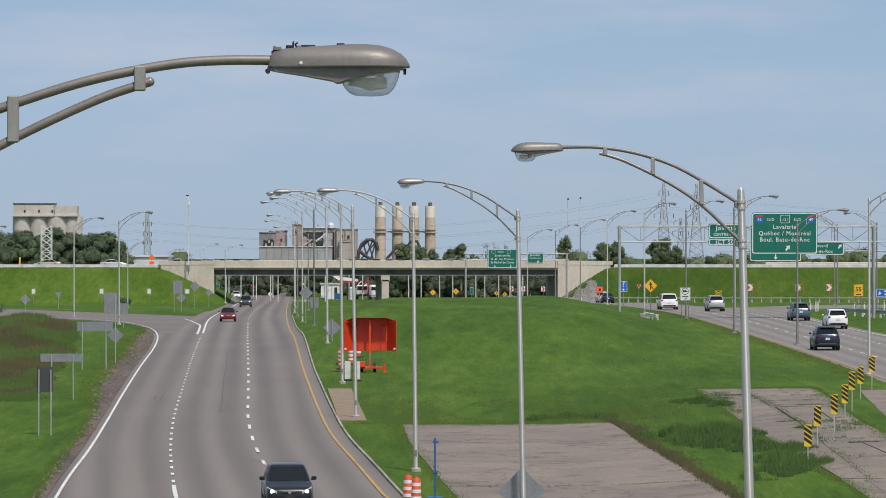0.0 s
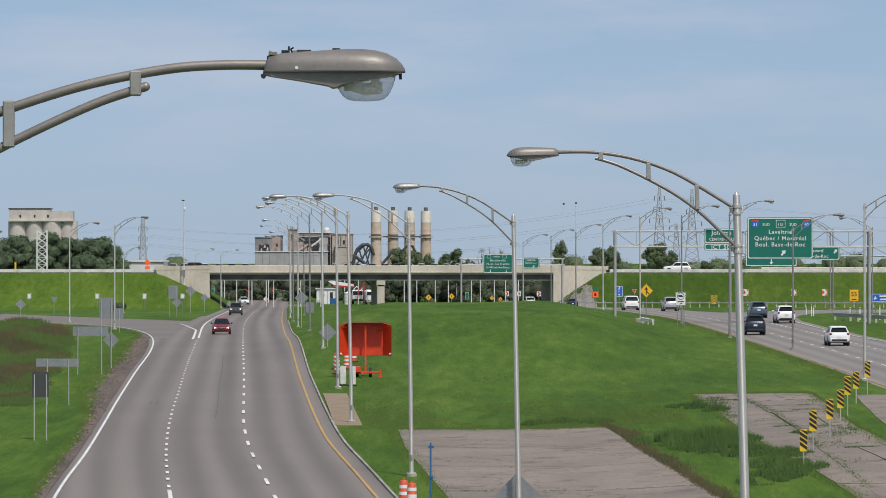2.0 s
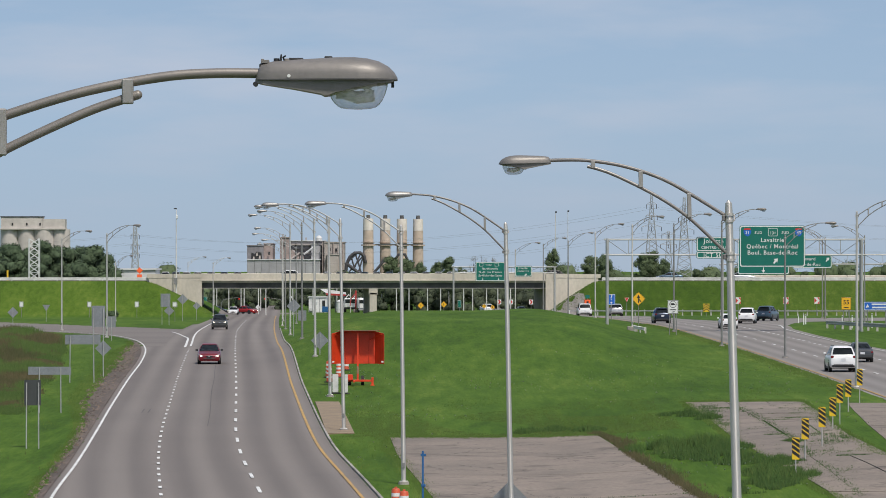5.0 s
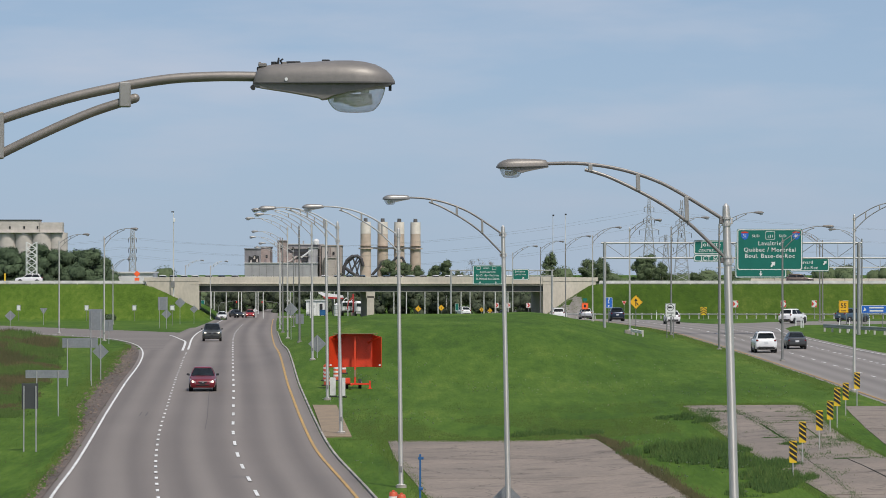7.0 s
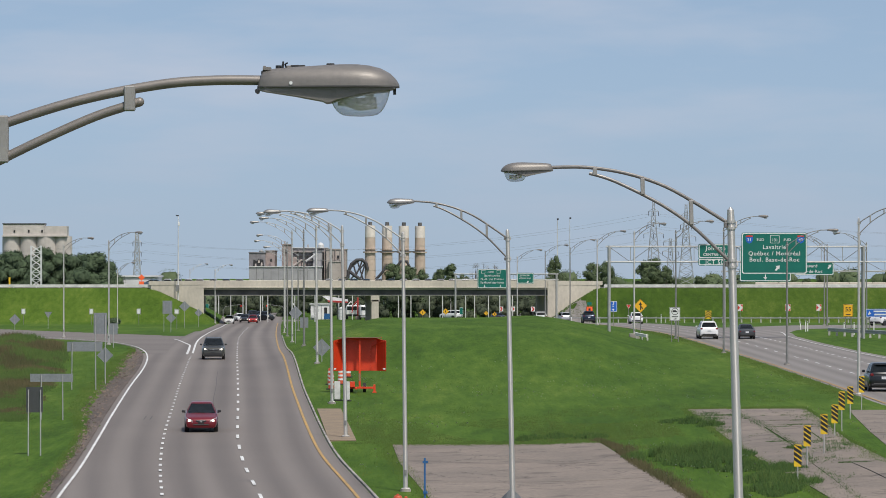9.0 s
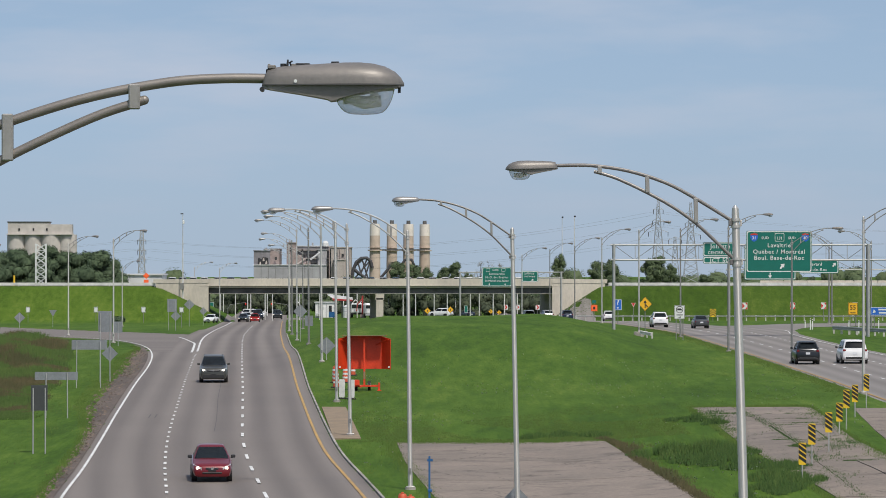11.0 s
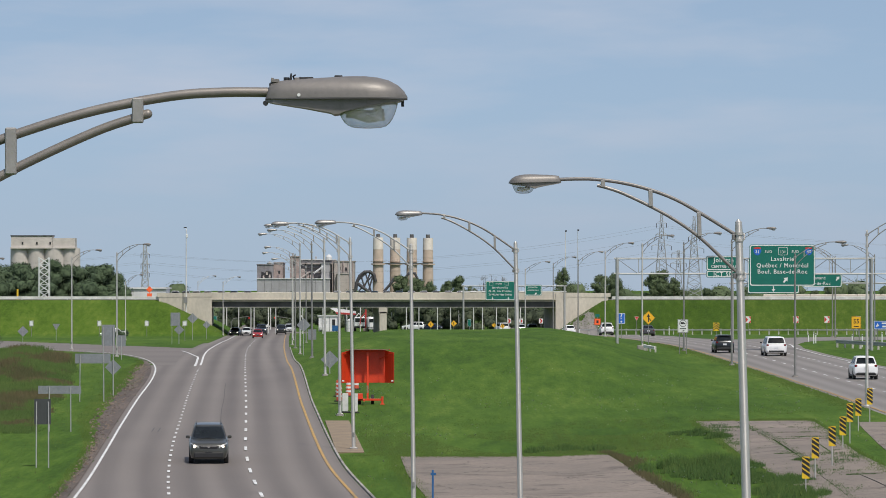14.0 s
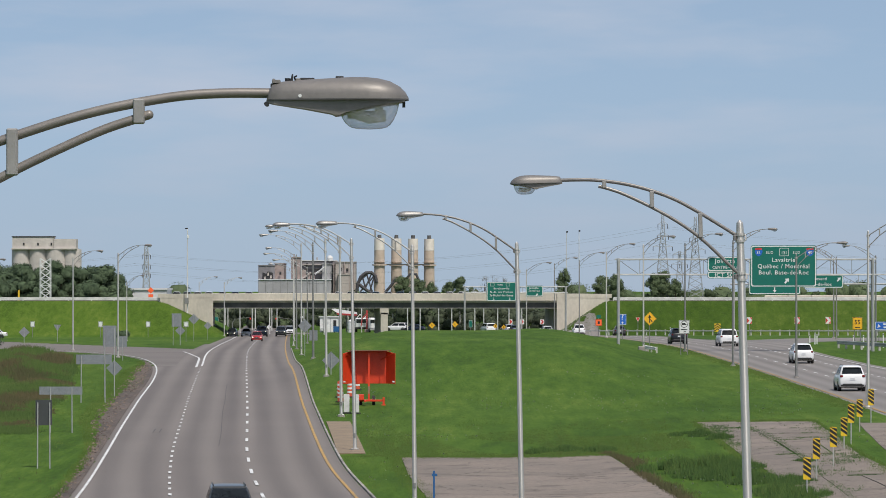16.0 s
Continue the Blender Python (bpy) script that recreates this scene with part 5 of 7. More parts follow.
def sign_trailer(x, y, turn):
    z = land(x, y)
    t = thing("sign_trailer", "orange sheet-steel sign trailer with open wings, seen from behind", "sign trailer", (x, y, z), turn)
    lo, hi = 1.32, 3.3
    back = part("back_panel", boxes(((0, 1.1, (lo + hi) / 2), (2.15, .05, hi - lo)), bevel=.01), ORANGE, t)
    for k in (-.7, 0, .7):
        part("rib", boxes(((k, 1.05, (lo + hi) / 2), (.06, .06, hi - lo - .1))), ORANGE, back)
    for s in (-1, 1):
        bm = bmesh.new()
        a = [(s * 1.05, 1.1), (s * 1.58, 0)]
        loft(bm, [[(px_, py_, lo), (px_ + s * .03, py_ + .03, lo), (px_ + s * .03, py_ + .03, hi - (.12 if i else 0)), (px_, py_, hi - (.12 if i else 0))] for i, (px_, py_) in enumerate(a)])
        bmesh.ops.recalc_face_normals(bm, faces=bm.faces)
        wing = part("wing", bm, ORANGE, t)
        part("marker_lamp", boxes(((s * 1.5, .06, lo + .14), (.13, .03, .09))), WHITE, wing, "white reflector")
        part("strut", rod([(s * .75, 1.0, hi - .5), (s * 1.45, .15, hi - .15)], .03, 8), ORANGE, wing)
    bm = bmesh.new()
    loft(bm, [[(-1.08, 1.13, hi), (1.08, 1.13, hi), (1.08, 1.13, hi + .03), (-1.08, 1.13, hi + .03)], [(-1.35, .2, hi + .05), (1.35, .2, hi + .05), (1.35, .2, hi + .08), (-1.35, .2, hi + .08)]])
    bmesh.ops.recalc_face_normals(bm, faces=bm.faces)
    part("top_flap", bm, ORANGE, t, "faded orange top flap")
    part("top_lip", boxes(((0, .17, hi + .07), (2.6, .05, .03))), SAND, t, "pale top edge")
    part("mast", boxes(((0, .45, 1.75), (.12, .12, 2.9)), bevel=.01), ORANGE, t)
    part("mast_sticker", boxes(((0, .38, .95), (.1, .01, .45))), SAND, t, "pale faded sticker")
    part("frame_bar", boxes(((.1, .4, .3), (1.7, .14, .12)), bevel=.01), ORANGE, t)
    part("draw_bar", boxes(((-.25, -.4, .3), (.12, 1.6, .12)), bevel=.01), ORANGE, t)
    part("battery_box", boxes(((-.55, .3, .5), (.5, .5, .35)), bevel=.02), ORANGE, t)
    for s, h in ((.9, .5), (-.75, .45)):
        part("jack", boxes(((s, .35, h / 2), (.13, .13, h)), bevel=.01), ORANGE, t)
        part("jack_foot", boxes(((s, .35, .03), (.26, .26, .05))), ORANGE, t)
    for s in (-.5, .3):
        w = smooth_sides(part("wheel", rod([(s - .09, .75, .3), (s + .09, .75, .3)], .3, 18), TYRE, t))
        part("rim", rod([(s - .1, .75, .3), (s + .1, .75, .3)], .16, 14), WHITE, w)


sign_trailer(-4.45, 251.5, 2)


def barrel(x, y, scale=1.0):
    b = thing("traffic_barrel", "orange and white banded traffic marker tube on a rubber foot", "traffic marker", (x, y, land(x, y)), 0, "orange and white traffic markers")
    body = smooth_sides(part("body", rod([(0, 0, .05), (0, 0, .98), (0, 0, 1.04)], [.19, .155, .12], 16), BARREL, b))
    for z in (.28, .52, .76):
        smooth_sides(part("band", rod([(0, 0, z), (0, 0, z + .12)], [.197 - .0376 * z, .197 - .0376 * (z + .12)], 16), WHITE, body, "white reflective band"))
    part("handle", boxes(((0, 0, 1.07), (.1, .03, .06)), bevel=.01), BARREL, body)
    part("foot", rod([(0, 0, 0), (0, 0, .07)], [.32, .3], 8), TYRE, b, "black rubber foot")


for x, y in ((-6.3, 256), (-5.85, 262), (-5.55, 270), (-1.24, 146.5), (-.94, 144.8), (-6.5, 262)):
    barrel(x, y)


def guide_panel(x, y, w=.34, h=1.05):
    g = thing("guide_panel", "pale upright plastic guide panel on the grass", "guide panel", (x, y, land(x, y)), 8)
    part("panel", plate(rounded(w, h, .05, 3, 0, h / 2 + .1), .04, 0), RAILM, g)
    part("foot", boxes(((0, .02, .04), (w + .15, .4, .08)), bevel=.01), TYRE, g)


guide_panel(-4.98, 239.5)
guide_panel(-5.55, 240)
stand = thing("sign_stand", "blue painted steel post on a heavy flat foot", "sign stand", (-.29, 149.3, land(-.29, 149.3)))
part("post", boxes(((0, 0, 1.15), (.07, .07, 2.2)), bevel=.008), BLUEP, stand)
part("cross_bar", boxes(((.02, 0, 2.1), (.2, .06, .09)), bevel=.008), BLUEP, stand)
part("collar", boxes(((.02, 0, 1.0), (.16, .12, .1)), bevel=.01), BLUEP, stand)
part("foot", boxes(((0, 0, .06), (.55, .5, .12)), bevel=.02), BLUEP, stand)


# ---- the distance: works, silos, pylons ----
# Works and silo colours are lightened; the haze of distance is painted in.
PLANT = material("grey_cladding", (0.36, 0.355, 0.36), 0.8, col2=(0.27, 0.265, 0.275), scale=.05, fine=.4, fine_amount=.15)
PLANT_B = material("dusty_beige_wall", (0.44, 0.385, 0.345), 0.85, col2=(0.34, 0.3, 0.275), scale=.05, fine=.4, fine_amount=.15)
STACK = material("stack_concrete", (0.52, 0.42, 0.34), 0.85, col2=(0.43, 0.34, 0.27), scale=.1, fine=.5)
STACK_T = material("stack_pale_top", (0.7, 0.64, 0.57), 0.85, col2=(0.6, 0.54, 0.48), scale=.2, fine=.6)
DARKPIPE = material("dark_pipe", (0.06, 0.055, 0.06), 0.7)
ROOFW = material("pale_roof", (0.62, 0.62, 0.62), 0.7, scale=.2)
# Openings are solid plates; the shade inside is put into this colour.
VOID = material("dark_opening", (0.03, 0.03, 0.032), 0.9)
PLANT_D = material("dark_cladding", (0.24, 0.225, 0.235), 0.85, col2=(0.17, 0.16, 0.17), scale=.08, fine=.5, fine_amount=.25)
PLANT_R = material("rusty_brown_wall", (0.34, 0.27, 0.245), 0.85, col2=(0.24, 0.195, 0.185), scale=.12, fine=.6, fine_amount=.25)
SILO = material("silo_concrete", (0.52, 0.475, 0.43), 0.85, col2=(0.43, 0.395, 0.36), scale=.12, fine=.6)


works = thing("cement_works", "dusty grey and beige cement works behind the overpass", "factory", (0, 0, 0))
Y = 1500.0
for nm, x0, x1, z0, z1, y_, d, m_ in (("hall", -66.8, -60.9, 0, 15.7, 0, 30, PLANT_D), ("side_hall", -60.9, -57.6, 0, 16.3, 2, 24, PLANT_R), ("long_hall", -66.6, -40.2, 0, 10.5, -3, 22, PLANT), ("tower", -54.9, -51.5, 9, 18.6, 1, 10, PLANT_R),
                              ("mill_house", -51.5, -38.6, 0, 17.4, 3, 24, PLANT_D), ("silo_house", -38.7, -31.4, 0, 16.9, -1, 18, PLANT_B), ("wall_bay", -43.6, -40.2, 0, 16.2, 1, 8, PLANT), ("dust_house", -37.6, -33.6, 0, 12.4, -3, 6, PLANT_B)):
    body = part(nm, boxes((((x0 + x1) / 2, Y + y_ + d / 2, (z0 + z1) / 2), (x1 - x0, d, z1 - z0))), m_, works)
    part("roof_edge", boxes((((x0 + x1) / 2, Y + y_ + d / 2, z1 + .15), (x1 - x0 + .4, d + .6, .3))), ROOFW if nm in ("long_hall", "mill_house") else m_, body)
    for k in range(1, int((x1 - x0) / 2.4)):
        part("wall_joint", boxes(((x0 + (x1 - x0) * k / int((x1 - x0) / 2.4), Y + y_ - .05, (z0 + z1) / 2), (.14, .14, z1 - z0))), PLANT_D, body)
part("wall_hole", plate([(-65.4, 9.9), (-65.2, 13.3), (-63.9, 12.7), (-63.4, 13.6), (-61.6, 13.2), (-61.3, 10.4), (-62.6, 10.0), (-63.8, 10.6)], .3, Y - .25), VOID, works, "broken dark wall opening")
for x, z in ((-64.4, 11.2), (-62.2, 11.6), (-63.2, 12.6)):
    part("bent_sheet", plate([(x - .4, z - .6), (x + .35, z - .5), (x + .2, z + .7), (x - .2, z + .5)], .2, Y - .5), PLANT_B, works, "torn pale cladding")
for k in range(4):
    part("ledge", boxes(((-45, Y + 2.4, 11.6 + 1.5 * k), (12, .8, .22))), PLANT_B if k % 2 else STEEL_D, works)
part("stair_flight", rod([(-46.2, Y - .4, 12.6), (-42.6, Y - .4, 15.2)], .35, 6), ROOFW, works, "pale inclined conveyor")
part("stair_flight", rod([(-50.8, Y - .4, 11), (-47.6, Y - .4, 13.2)], .28, 6), PLANT_B, works)
for x, z, w_, h_ in ((-50.2, 12.6, 1.6, 3.2), (-48.4, 12.0, 1.0, 2.4), (-46.9, 11.4, 1.4, 1.5), (-53.2, 12.2, 1.1, 1.8)):
    part("wall_patch", boxes(((x, Y + .6, z), (w_, 1.2, h_)), bevel=.05), PLANT_R, works, "rusty brown annex")
for x, z in ((-36.8, 14.4), (-34.4, 14.2), (-35.4, 8.6), (-58.8, 13), (-53.2, 16.4), (-49.2, 16)):
    part("opening", boxes(((x, Y - 1.1 if x > -38 else Y + 2.6 if x > -52 else Y + .9, z), (.7, .4, 1.1))), VOID, works, "dark wall opening")
part("roof_drum", rod([(-40.8, Y + 3, 17.4), (-40.8, Y + 3, 18.6), (-40.8, Y + 3, 19.2), (-40.8, Y + 3, 19.5)], [1.15, 1.15, .8, .2], 14), ROOFW, works)
for x, h_ in ((-45.5, 1.3), (-37.2, 1.6), (-33.4, 1.2), (-53.9, 1.3), (-62.4, 1.1)):
    part("roof_vent", boxes(((x, Y + 4, (17.5 if x > -52 else 18.7 if x > -56 else 15.9) + h_ / 2), (.6, .6, h_)), bevel=.05), PLANT, works)
for x, z0, z1 in ((-39.3, 0, 17.2), (-35.5, 0, 16.9), (-32.2, 0, 16.9)):
    part("down_pipe", rod([(x, Y - 1.3, z0), (x, Y - 1.3, z1)], .2, 6), PLANT_R, works)


def ring_pipe(pts, r):
    return rod([(x, Y - 6, z) for x, z in pts], r, 10)


part("conveyor_tube", ring_pipe([(-30.9, 5.5), (-30.5, 9.0), (-29.4, 11.6), (-27.6, 13.1), (-25.6, 13.2), (-24.2, 12.0), (-23.6, 9.6)], .62), DARKPIPE, works, "dark curved conveyor tube")
part("conveyor_tube", ring_pipe([(-30.9, 9.6), (-28.4, 7.6), (-25.6, 5.6), (-23, 5.0)], .6), DARKPIPE, works, "dark inclined conveyor tube")
for xa, za, xb, zb_ in ((-30.2, 9.8, -26.4, 13.2), (-28.9, 12, -27.6, 7.2), (-27.4, 13, -25.2, 6), (-25.4, 13.1, -27.8, 7.4), (-24.4, 12.2, -26.2, 6.2), (-29.8, 6, -24.6, 12)):
    part("conveyor_brace", ring_pipe([(xa, za), (xb, zb_)], .28), DARKPIPE, works, "dark steel brace")
part("conveyor_tube", ring_pipe([(-20.6, 6), (-18.4, 8.5), (-16.9, 10.6)], .5), DARKPIPE, works, "dark inclined conveyor tube")
part("conveyor_tube", ring_pipe([(-14.2, 7), (-12.8, 11), (-11.6, 12.6), (-9.4, 12.6), (-8.4, 10.5)], .5), DARKPIPE, works, "dark curved conveyor tube")
for i, x in enumerate((-22.7, -16.6, -10.6, -4.7)):
    ch = thing("chimney", "tall beige concrete chimney with a paler top and a walkway ring", "chimney", (x, Y - 4 + i * 6, 0), 0, "row of four chimneys")
    smooth_sides(part("shaft", rod([(0, 0, 0), (0, 0, 21.3)], [2.1, 1.88], 20), STACK, ch))
    smooth_sides(part("pale_band", rod([(0, 0, 21.3), (0, 0, 25.6)], [1.92, 1.86], 20), STACK_T, ch))
    part("flue", rod([(0, 0, 25.6), (0, 0, 26.9)], [.8, .7], 12), STEEL_D, ch)
    part("walkway", rod([(0, 0, 15.7), (0, 0, 16.2)], [2.6, 2.6], 20), STACK, ch)
    part("rail", rod([(0, 0, 16.9), (0, 0, 17.0)], [2.65, 2.65], 20), STACK, ch)
part("link_bridge", boxes(((-13.5, Y - 3, 16.1), (18, .8, .5))), STEEL_D, works)

silos = thing("silos", "group of pale concrete silos with a head house on top", "silos", (0, 0, 0))
Y2 = 1300.0
for x, r in ((-132.6, 3.0), (-127.2, 3.2), (-121.6, 3.6), (-116.6, 3.0)):
    smooth_sides(part("silo", rod([(x, Y2, 0), (x, Y2, 20)], r, 24), SILO, silos))
part("head_house", boxes(((-128.6, Y2, 21.9), (13, 6, 3.8))), SILO, silos)
part("head_house", boxes(((-118.6, Y2, 21.6), (7.2, 6, 3.2))), SILO, silos)
part("roof_edge", boxes(((-125.1, Y2, 20.1), (20.6, 7.4, .35))), SILO, silos)
part("roof_rim", boxes(((-128.6, Y2, 23.95), (13.4, 6.4, .3))), DARKPIPE, silos)
for x in (-131.5, -127, -122.8):
    part("opening", boxes(((x, Y2 - 3.05, 21.6), (.5, .2, .8))), VOID, silos)


def lattice(name, label, x, y, z0, z1, w0, w1, levels, bar, mat_, arms=()):
    t = thing(name, label, name.replace("_", " "), (x, y, 0))
    def at(k, cx, cy):
        f = k / levels
        f = 1 - (1 - f) ** (1.25 if arms else 1)
        w = (w0 + (w1 - w0) * f) / 2
        return Vector((cx * w, cy * w, z0 + (z1 - z0) * k / levels))
    for cx in (-1, 1):
        for cy in (-1, 1):
            part("leg", rod([at(k, cx, cy) for k in range(levels + 1)], bar * 1.4, 5), mat_, t)
    for k in range(levels):
        for cy in (-1, 1):
            part("brace", rod([at(k, -1, cy), at(k + 1, 1, cy)], bar, 4), mat_, t)
            part("brace", rod([at(k, 1, cy), at(k + 1, -1, cy)], bar, 4), mat_, t)
            part("brace", rod([at(k, -1, cy), at(k, 1, cy)], bar, 4), mat_, t)
    for z, w in arms:
        part("cross_arm", rod([(-w, 0, z), (0, 0, z + .9), (w, 0, z)], [bar, bar * 1.6, bar], 5), mat_, t)
        part("cross_arm", rod([(-w, 0, z), (w, 0, z)], bar, 5), mat_, t)
        for s in (-w, 0, w):
            part("insulator", rod([(s, 0, z - 1.2), (s, 0, z)], .09, 5), DARKPIPE, t)
    return t


# Steel colour of the distant pylons has haze painted into it.
PYLON = material("hazy_grey_lattice_steel", (.36, .37, .38), .6, .2, coords="obj")
lattice("sign_tower", "white lattice steel tower behind the embankment", -69.4, 722, 5.2, 13.5, 1.75, 1.75, 7, .055, WHITE)
lattice("power_pylon", "grey lattice power pylon in the distance", -86.0, 1200, 0, 20.2, 2.9, .9, 12, .07, GALV_M, ((17.5, 1.2), (14.5, 1.2), (12, 1.2)))
lattice("power_pylon", "grey lattice power pylon in the distance", 58.9, 1100, 0, 27.6, 5.6, .5, 15, .05, PYLON, ((25, 1.3), (22, 1.5), (19, 2.6)))
lattice("power_pylon", "grey lattice power pylon in the distance", 67.7, 1102, 0, 27.0, 5.4, .5, 15, .05, PYLON, ((24, 1.3), (21.4, 1.5), (18.2, 2.6)))
lattice("power_pylon", "grey lattice power pylon in the distance", 72.0, 1250, 0, 19, 4.0, .6, 10, .05, PYLON, ((18, 2.0), (15, 2.4)))
wires = thing("power_line", "thin sagging power cables between the pylons", "power line")
for z, dx in ((24.3, -2.4), (24.3, 2.4), (20.8, -3), (20.8, 3), (17.3, -2.6), (17.3, 2.6)):
    for x0, x1, sag in ((-86 + dx, 59 + dx, 5.5), (59 + dx, 260 + dx, 6), (-330, -86 + dx, 6)):
        pts = []
        for k in range(25):
            f = k / 24
            za = z - 6 if x0 < 0 and k >= 0 else z
            z_a, z_b = (z * .72 if x0 < 50 else z), (z if x1 > 0 else z * .72)
            pts.append((x0 + (x1 - x0) * f, 1190 - 80 * f if 0 < x1 < 100 else 1105 if x0 > 0 else 1200, z_a + (z_b - z_a) * f - sag * 4 * f * (1 - f)))
        part("cable", rod(pts, .02, 4), GALV_OLD, wires)
mast = thing("camera_mast", "tall slim steel camera mast by the abutment", "mast", (-42.5, 688.6, 4.6))
smooth_sides(part("pole", rod([(0, 0, -.5), (0, 0, 13.6)], [.12, .06], 10), RAILM, mast))
part("camera_box", boxes(((.1, 0, 12.3), (.35, .3, .6)), bevel=.04), WHITE, mast)
part("dome", boxes(((-.15, 0, 13.7), (.5, .2, .18)), bevel=.04), TRIM, mast)
part("cabinet", boxes(((-.1, -.3, 1.6), (.6, .4, 1.1)), bevel=.03), GALV_OLD, mast)
for x, h in ((27.2, 20.4), (29.9, 20.6)):
    m2 = thing("radio_mast", "slim steel mast far behind the bridge", "mast", (x, 900, 0), 0, "slim masts")
    part("pole", rod([(0, 0, 0), (0, 0, h)], [.12, .06], 8), RAILM, m2)
    part("dome", boxes(((.1, 0, h), (.4, .2, .35)), bevel=.05), TRIM, m2)

# orange work sign and yellow marker on the overpass
ws = thing("work_sign", "pair of orange road work plates on a post on the overpass", "road sign", (-48.9, 692.6, DECK))
part("panel", plate(diamond(.55), .02), ORANGE_S, ws).matrix_basis = pose(0, 0, 1.75)
part("panel", plate(rect(.8, .7), .02), ORANGE_S, ws).matrix_basis = pose(0, 0, .75)
part("post", rod([(0, .05, -.1), (0, .05, 2.2)], .04, 6), GALV_OLD, ws)
ym = thing("marker_post", "yellow marker post behind the guard rail", "marker post", (-71.5, 697, DECK))
part("post", boxes(((0, 0, .9), (.3, .1, 1.8)), bevel=.02), LEMON, ym)
shed = thing("shed", "low white building with a pale flat roof behind the overpass", "building", (-57.2, 800, .1))
part("wall", boxes(((0, 0, 3.9), (8.6, 14, 7.8))), ROOFW, shed)
part("roof", boxes(((0, 0, 7.95), (9, 14.6, .3))), ROOFW, shed)
part("annex", boxes(((7.5, 0, 3.0), (5, 8, 7.4))), ROOFW, shed)

# under and beyond the bridge
YARD_W = material("white_painted_steel", (0.74, 0.73, 0.72), 0.5, col2=(0.6, 0.59, 0.58), scale=.6, fine=3, fine_amount=.1)
YARD_R = material("red_painted_steel", (0.42, 0.04, 0.035), 0.5, col2=(0.3, 0.03, 0.03), scale=.6, fine=3)
kiosk = thing("service_kiosk", "white service kiosk with a flat roof beyond the bridge", "kiosk", (-20.95, 770, land(-20.95, 770)))
part("body", boxes(((0, 1.5, 1.4), (3.7, 3, 2.8)), bevel=.03), YARD_W, kiosk)
part("roof", boxes(((0, 1.5, 2.88), (4.1, 3.4, .18)), bevel=.02), ROOFW, kiosk)
part("door", boxes(((.95, -.03, 1.2), (.55, .06, 2.1)), bevel=.01), VOID, kiosk, "dark glazed door")
part("window", boxes(((-.7, -.03, 1.75), (.9, .06, .55)), bevel=.01), ROOFW, kiosk, "pale shuttered window")
for x in (-1.45, -1.0):
    part("wall_unit", boxes(((x, -.3, .55), (.38, .5, .6)), bevel=.05), ROOFW, kiosk)
for x in (-1.2, .2, 1.7):
    part("down_pipe", rod([(x, -.06, 0), (x, -.06, 2.7)], .05, 6), PLANT, kiosk)
canopy = thing("canopy", "white tilted canopy with a red lower edge on steel columns", "canopy", (-18, 774, land(-18, 774)))
part("roof", plate([(-2.7, 4.3), (-2.2, 4.38), (2.0, 3.75), (2.1, 3.3), (-1.5, 3.55)], 4.0, -2), YARD_W, canopy)
part("edge_band", plate([(-1.75, 3.6), (2.1, 3.36), (2.1, 3.06), (-1.45, 3.22)], .1, -2.1), YARD_R, canopy, "red edge band")
for x in (-1.3, .1, 1.7):
    part("column", rod([(x, 0, 0), (x, 0, 3.4)], .12, 8), GALV_OLD, canopy)
crate = thing("blue_container", "small blue steel container beside the kiosk", "container", (-19.6, 765, land(-19.6, 765)))
part("body", boxes(((0, 0, .62), (1.1, .9, .95)), bevel=.04), BLUEP, crate)
part("lid", boxes(((0, 0, 1.13), (1.16, .96, .07)), bevel=.02), BLUEP, crate)
for x in (-.35, .35):
    part("skid", boxes(((x, 0, .07), (.12, .9, .15))), TRIM, crate)
tank = thing("storage_tank", "white upright storage tank in the yard", "tank", (-16.9, 768, land(-16.9, 768)))
smooth_sides(part("shell", rod([(0, 0, 0), (0, 0, 2.1), (0, 0, 2.4)], [.65, .65, .2], 18), YARD_W, tank))
part("ladder", boxes(((.3, -.7, 1.1), (.06, .05, 2.0)), ((.55, -.65, 1.1), (.06, .05, 2.0))), GALV_OLD, tank)
for k in range(3):
    part("hoop", rod([(0, 0, .5 + .7 * k), (0, 0, .56 + .7 * k)], .67, 18), PLANT, tank)
mast = thing("red_mast", "rusty red steel mast with a bracket in the yard", "mast", (-14.0, 770, land(-14, 770)))
part("post", boxes(((0, 0, 2.0), (.3, .3, 4.2)), bevel=.03), YARD_R, mast)
part("bracket", rod([(0, -.1, 3.6), (-.9, -.1, 2.6), (-1.1, -.1, 1.2)], .1, 6), YARD_R, mast)
part("foot", boxes(((0, 0, .3), (.9, .8, .6)), bevel=.05), PLANT_R, mast)
cab = thing("tractor_cab", "white rounded truck cab parked in the yard", "truck", (-12.9, 768, land(-12.9, 768)), 12)
part("body", boxes(((0, 1.0, 1.65), (1.15, 2.2, 2.2)), bevel=.3), YARD_W, cab)
part("windscreen", boxes(((0, -.12, 2.05), (.9, .06, .6)), bevel=.02), GLASS, cab)
part("bumper", boxes(((0, -.1, .55), (1.15, .2, .3)), bevel=.04), PLANT, cab)
for s in (-1, 1):
    part("wheel", rod([(s * .48 - .12, .5, .45), (s * .48 + .12, .5, .45)], .45, 14), TYRE, cab)
marker = thing("yellow_sign", "narrow yellow sign beside the bridge pier", "sign", (-12.05, 766, land(-12.05, 766)))
part("panel", boxes(((0, 0, 2.3), (.32, .06, 1.3)), bevel=.01), YELLOW, marker)
part("post", rod([(0, .06, 0), (0, .06, 2.9)], .05, 6), GALV_OLD, marker)
globe = thing("yard_lamp", "white globe lamp on a slim post", "lamp", (-26.1, 768, land(-26.1, 768)))
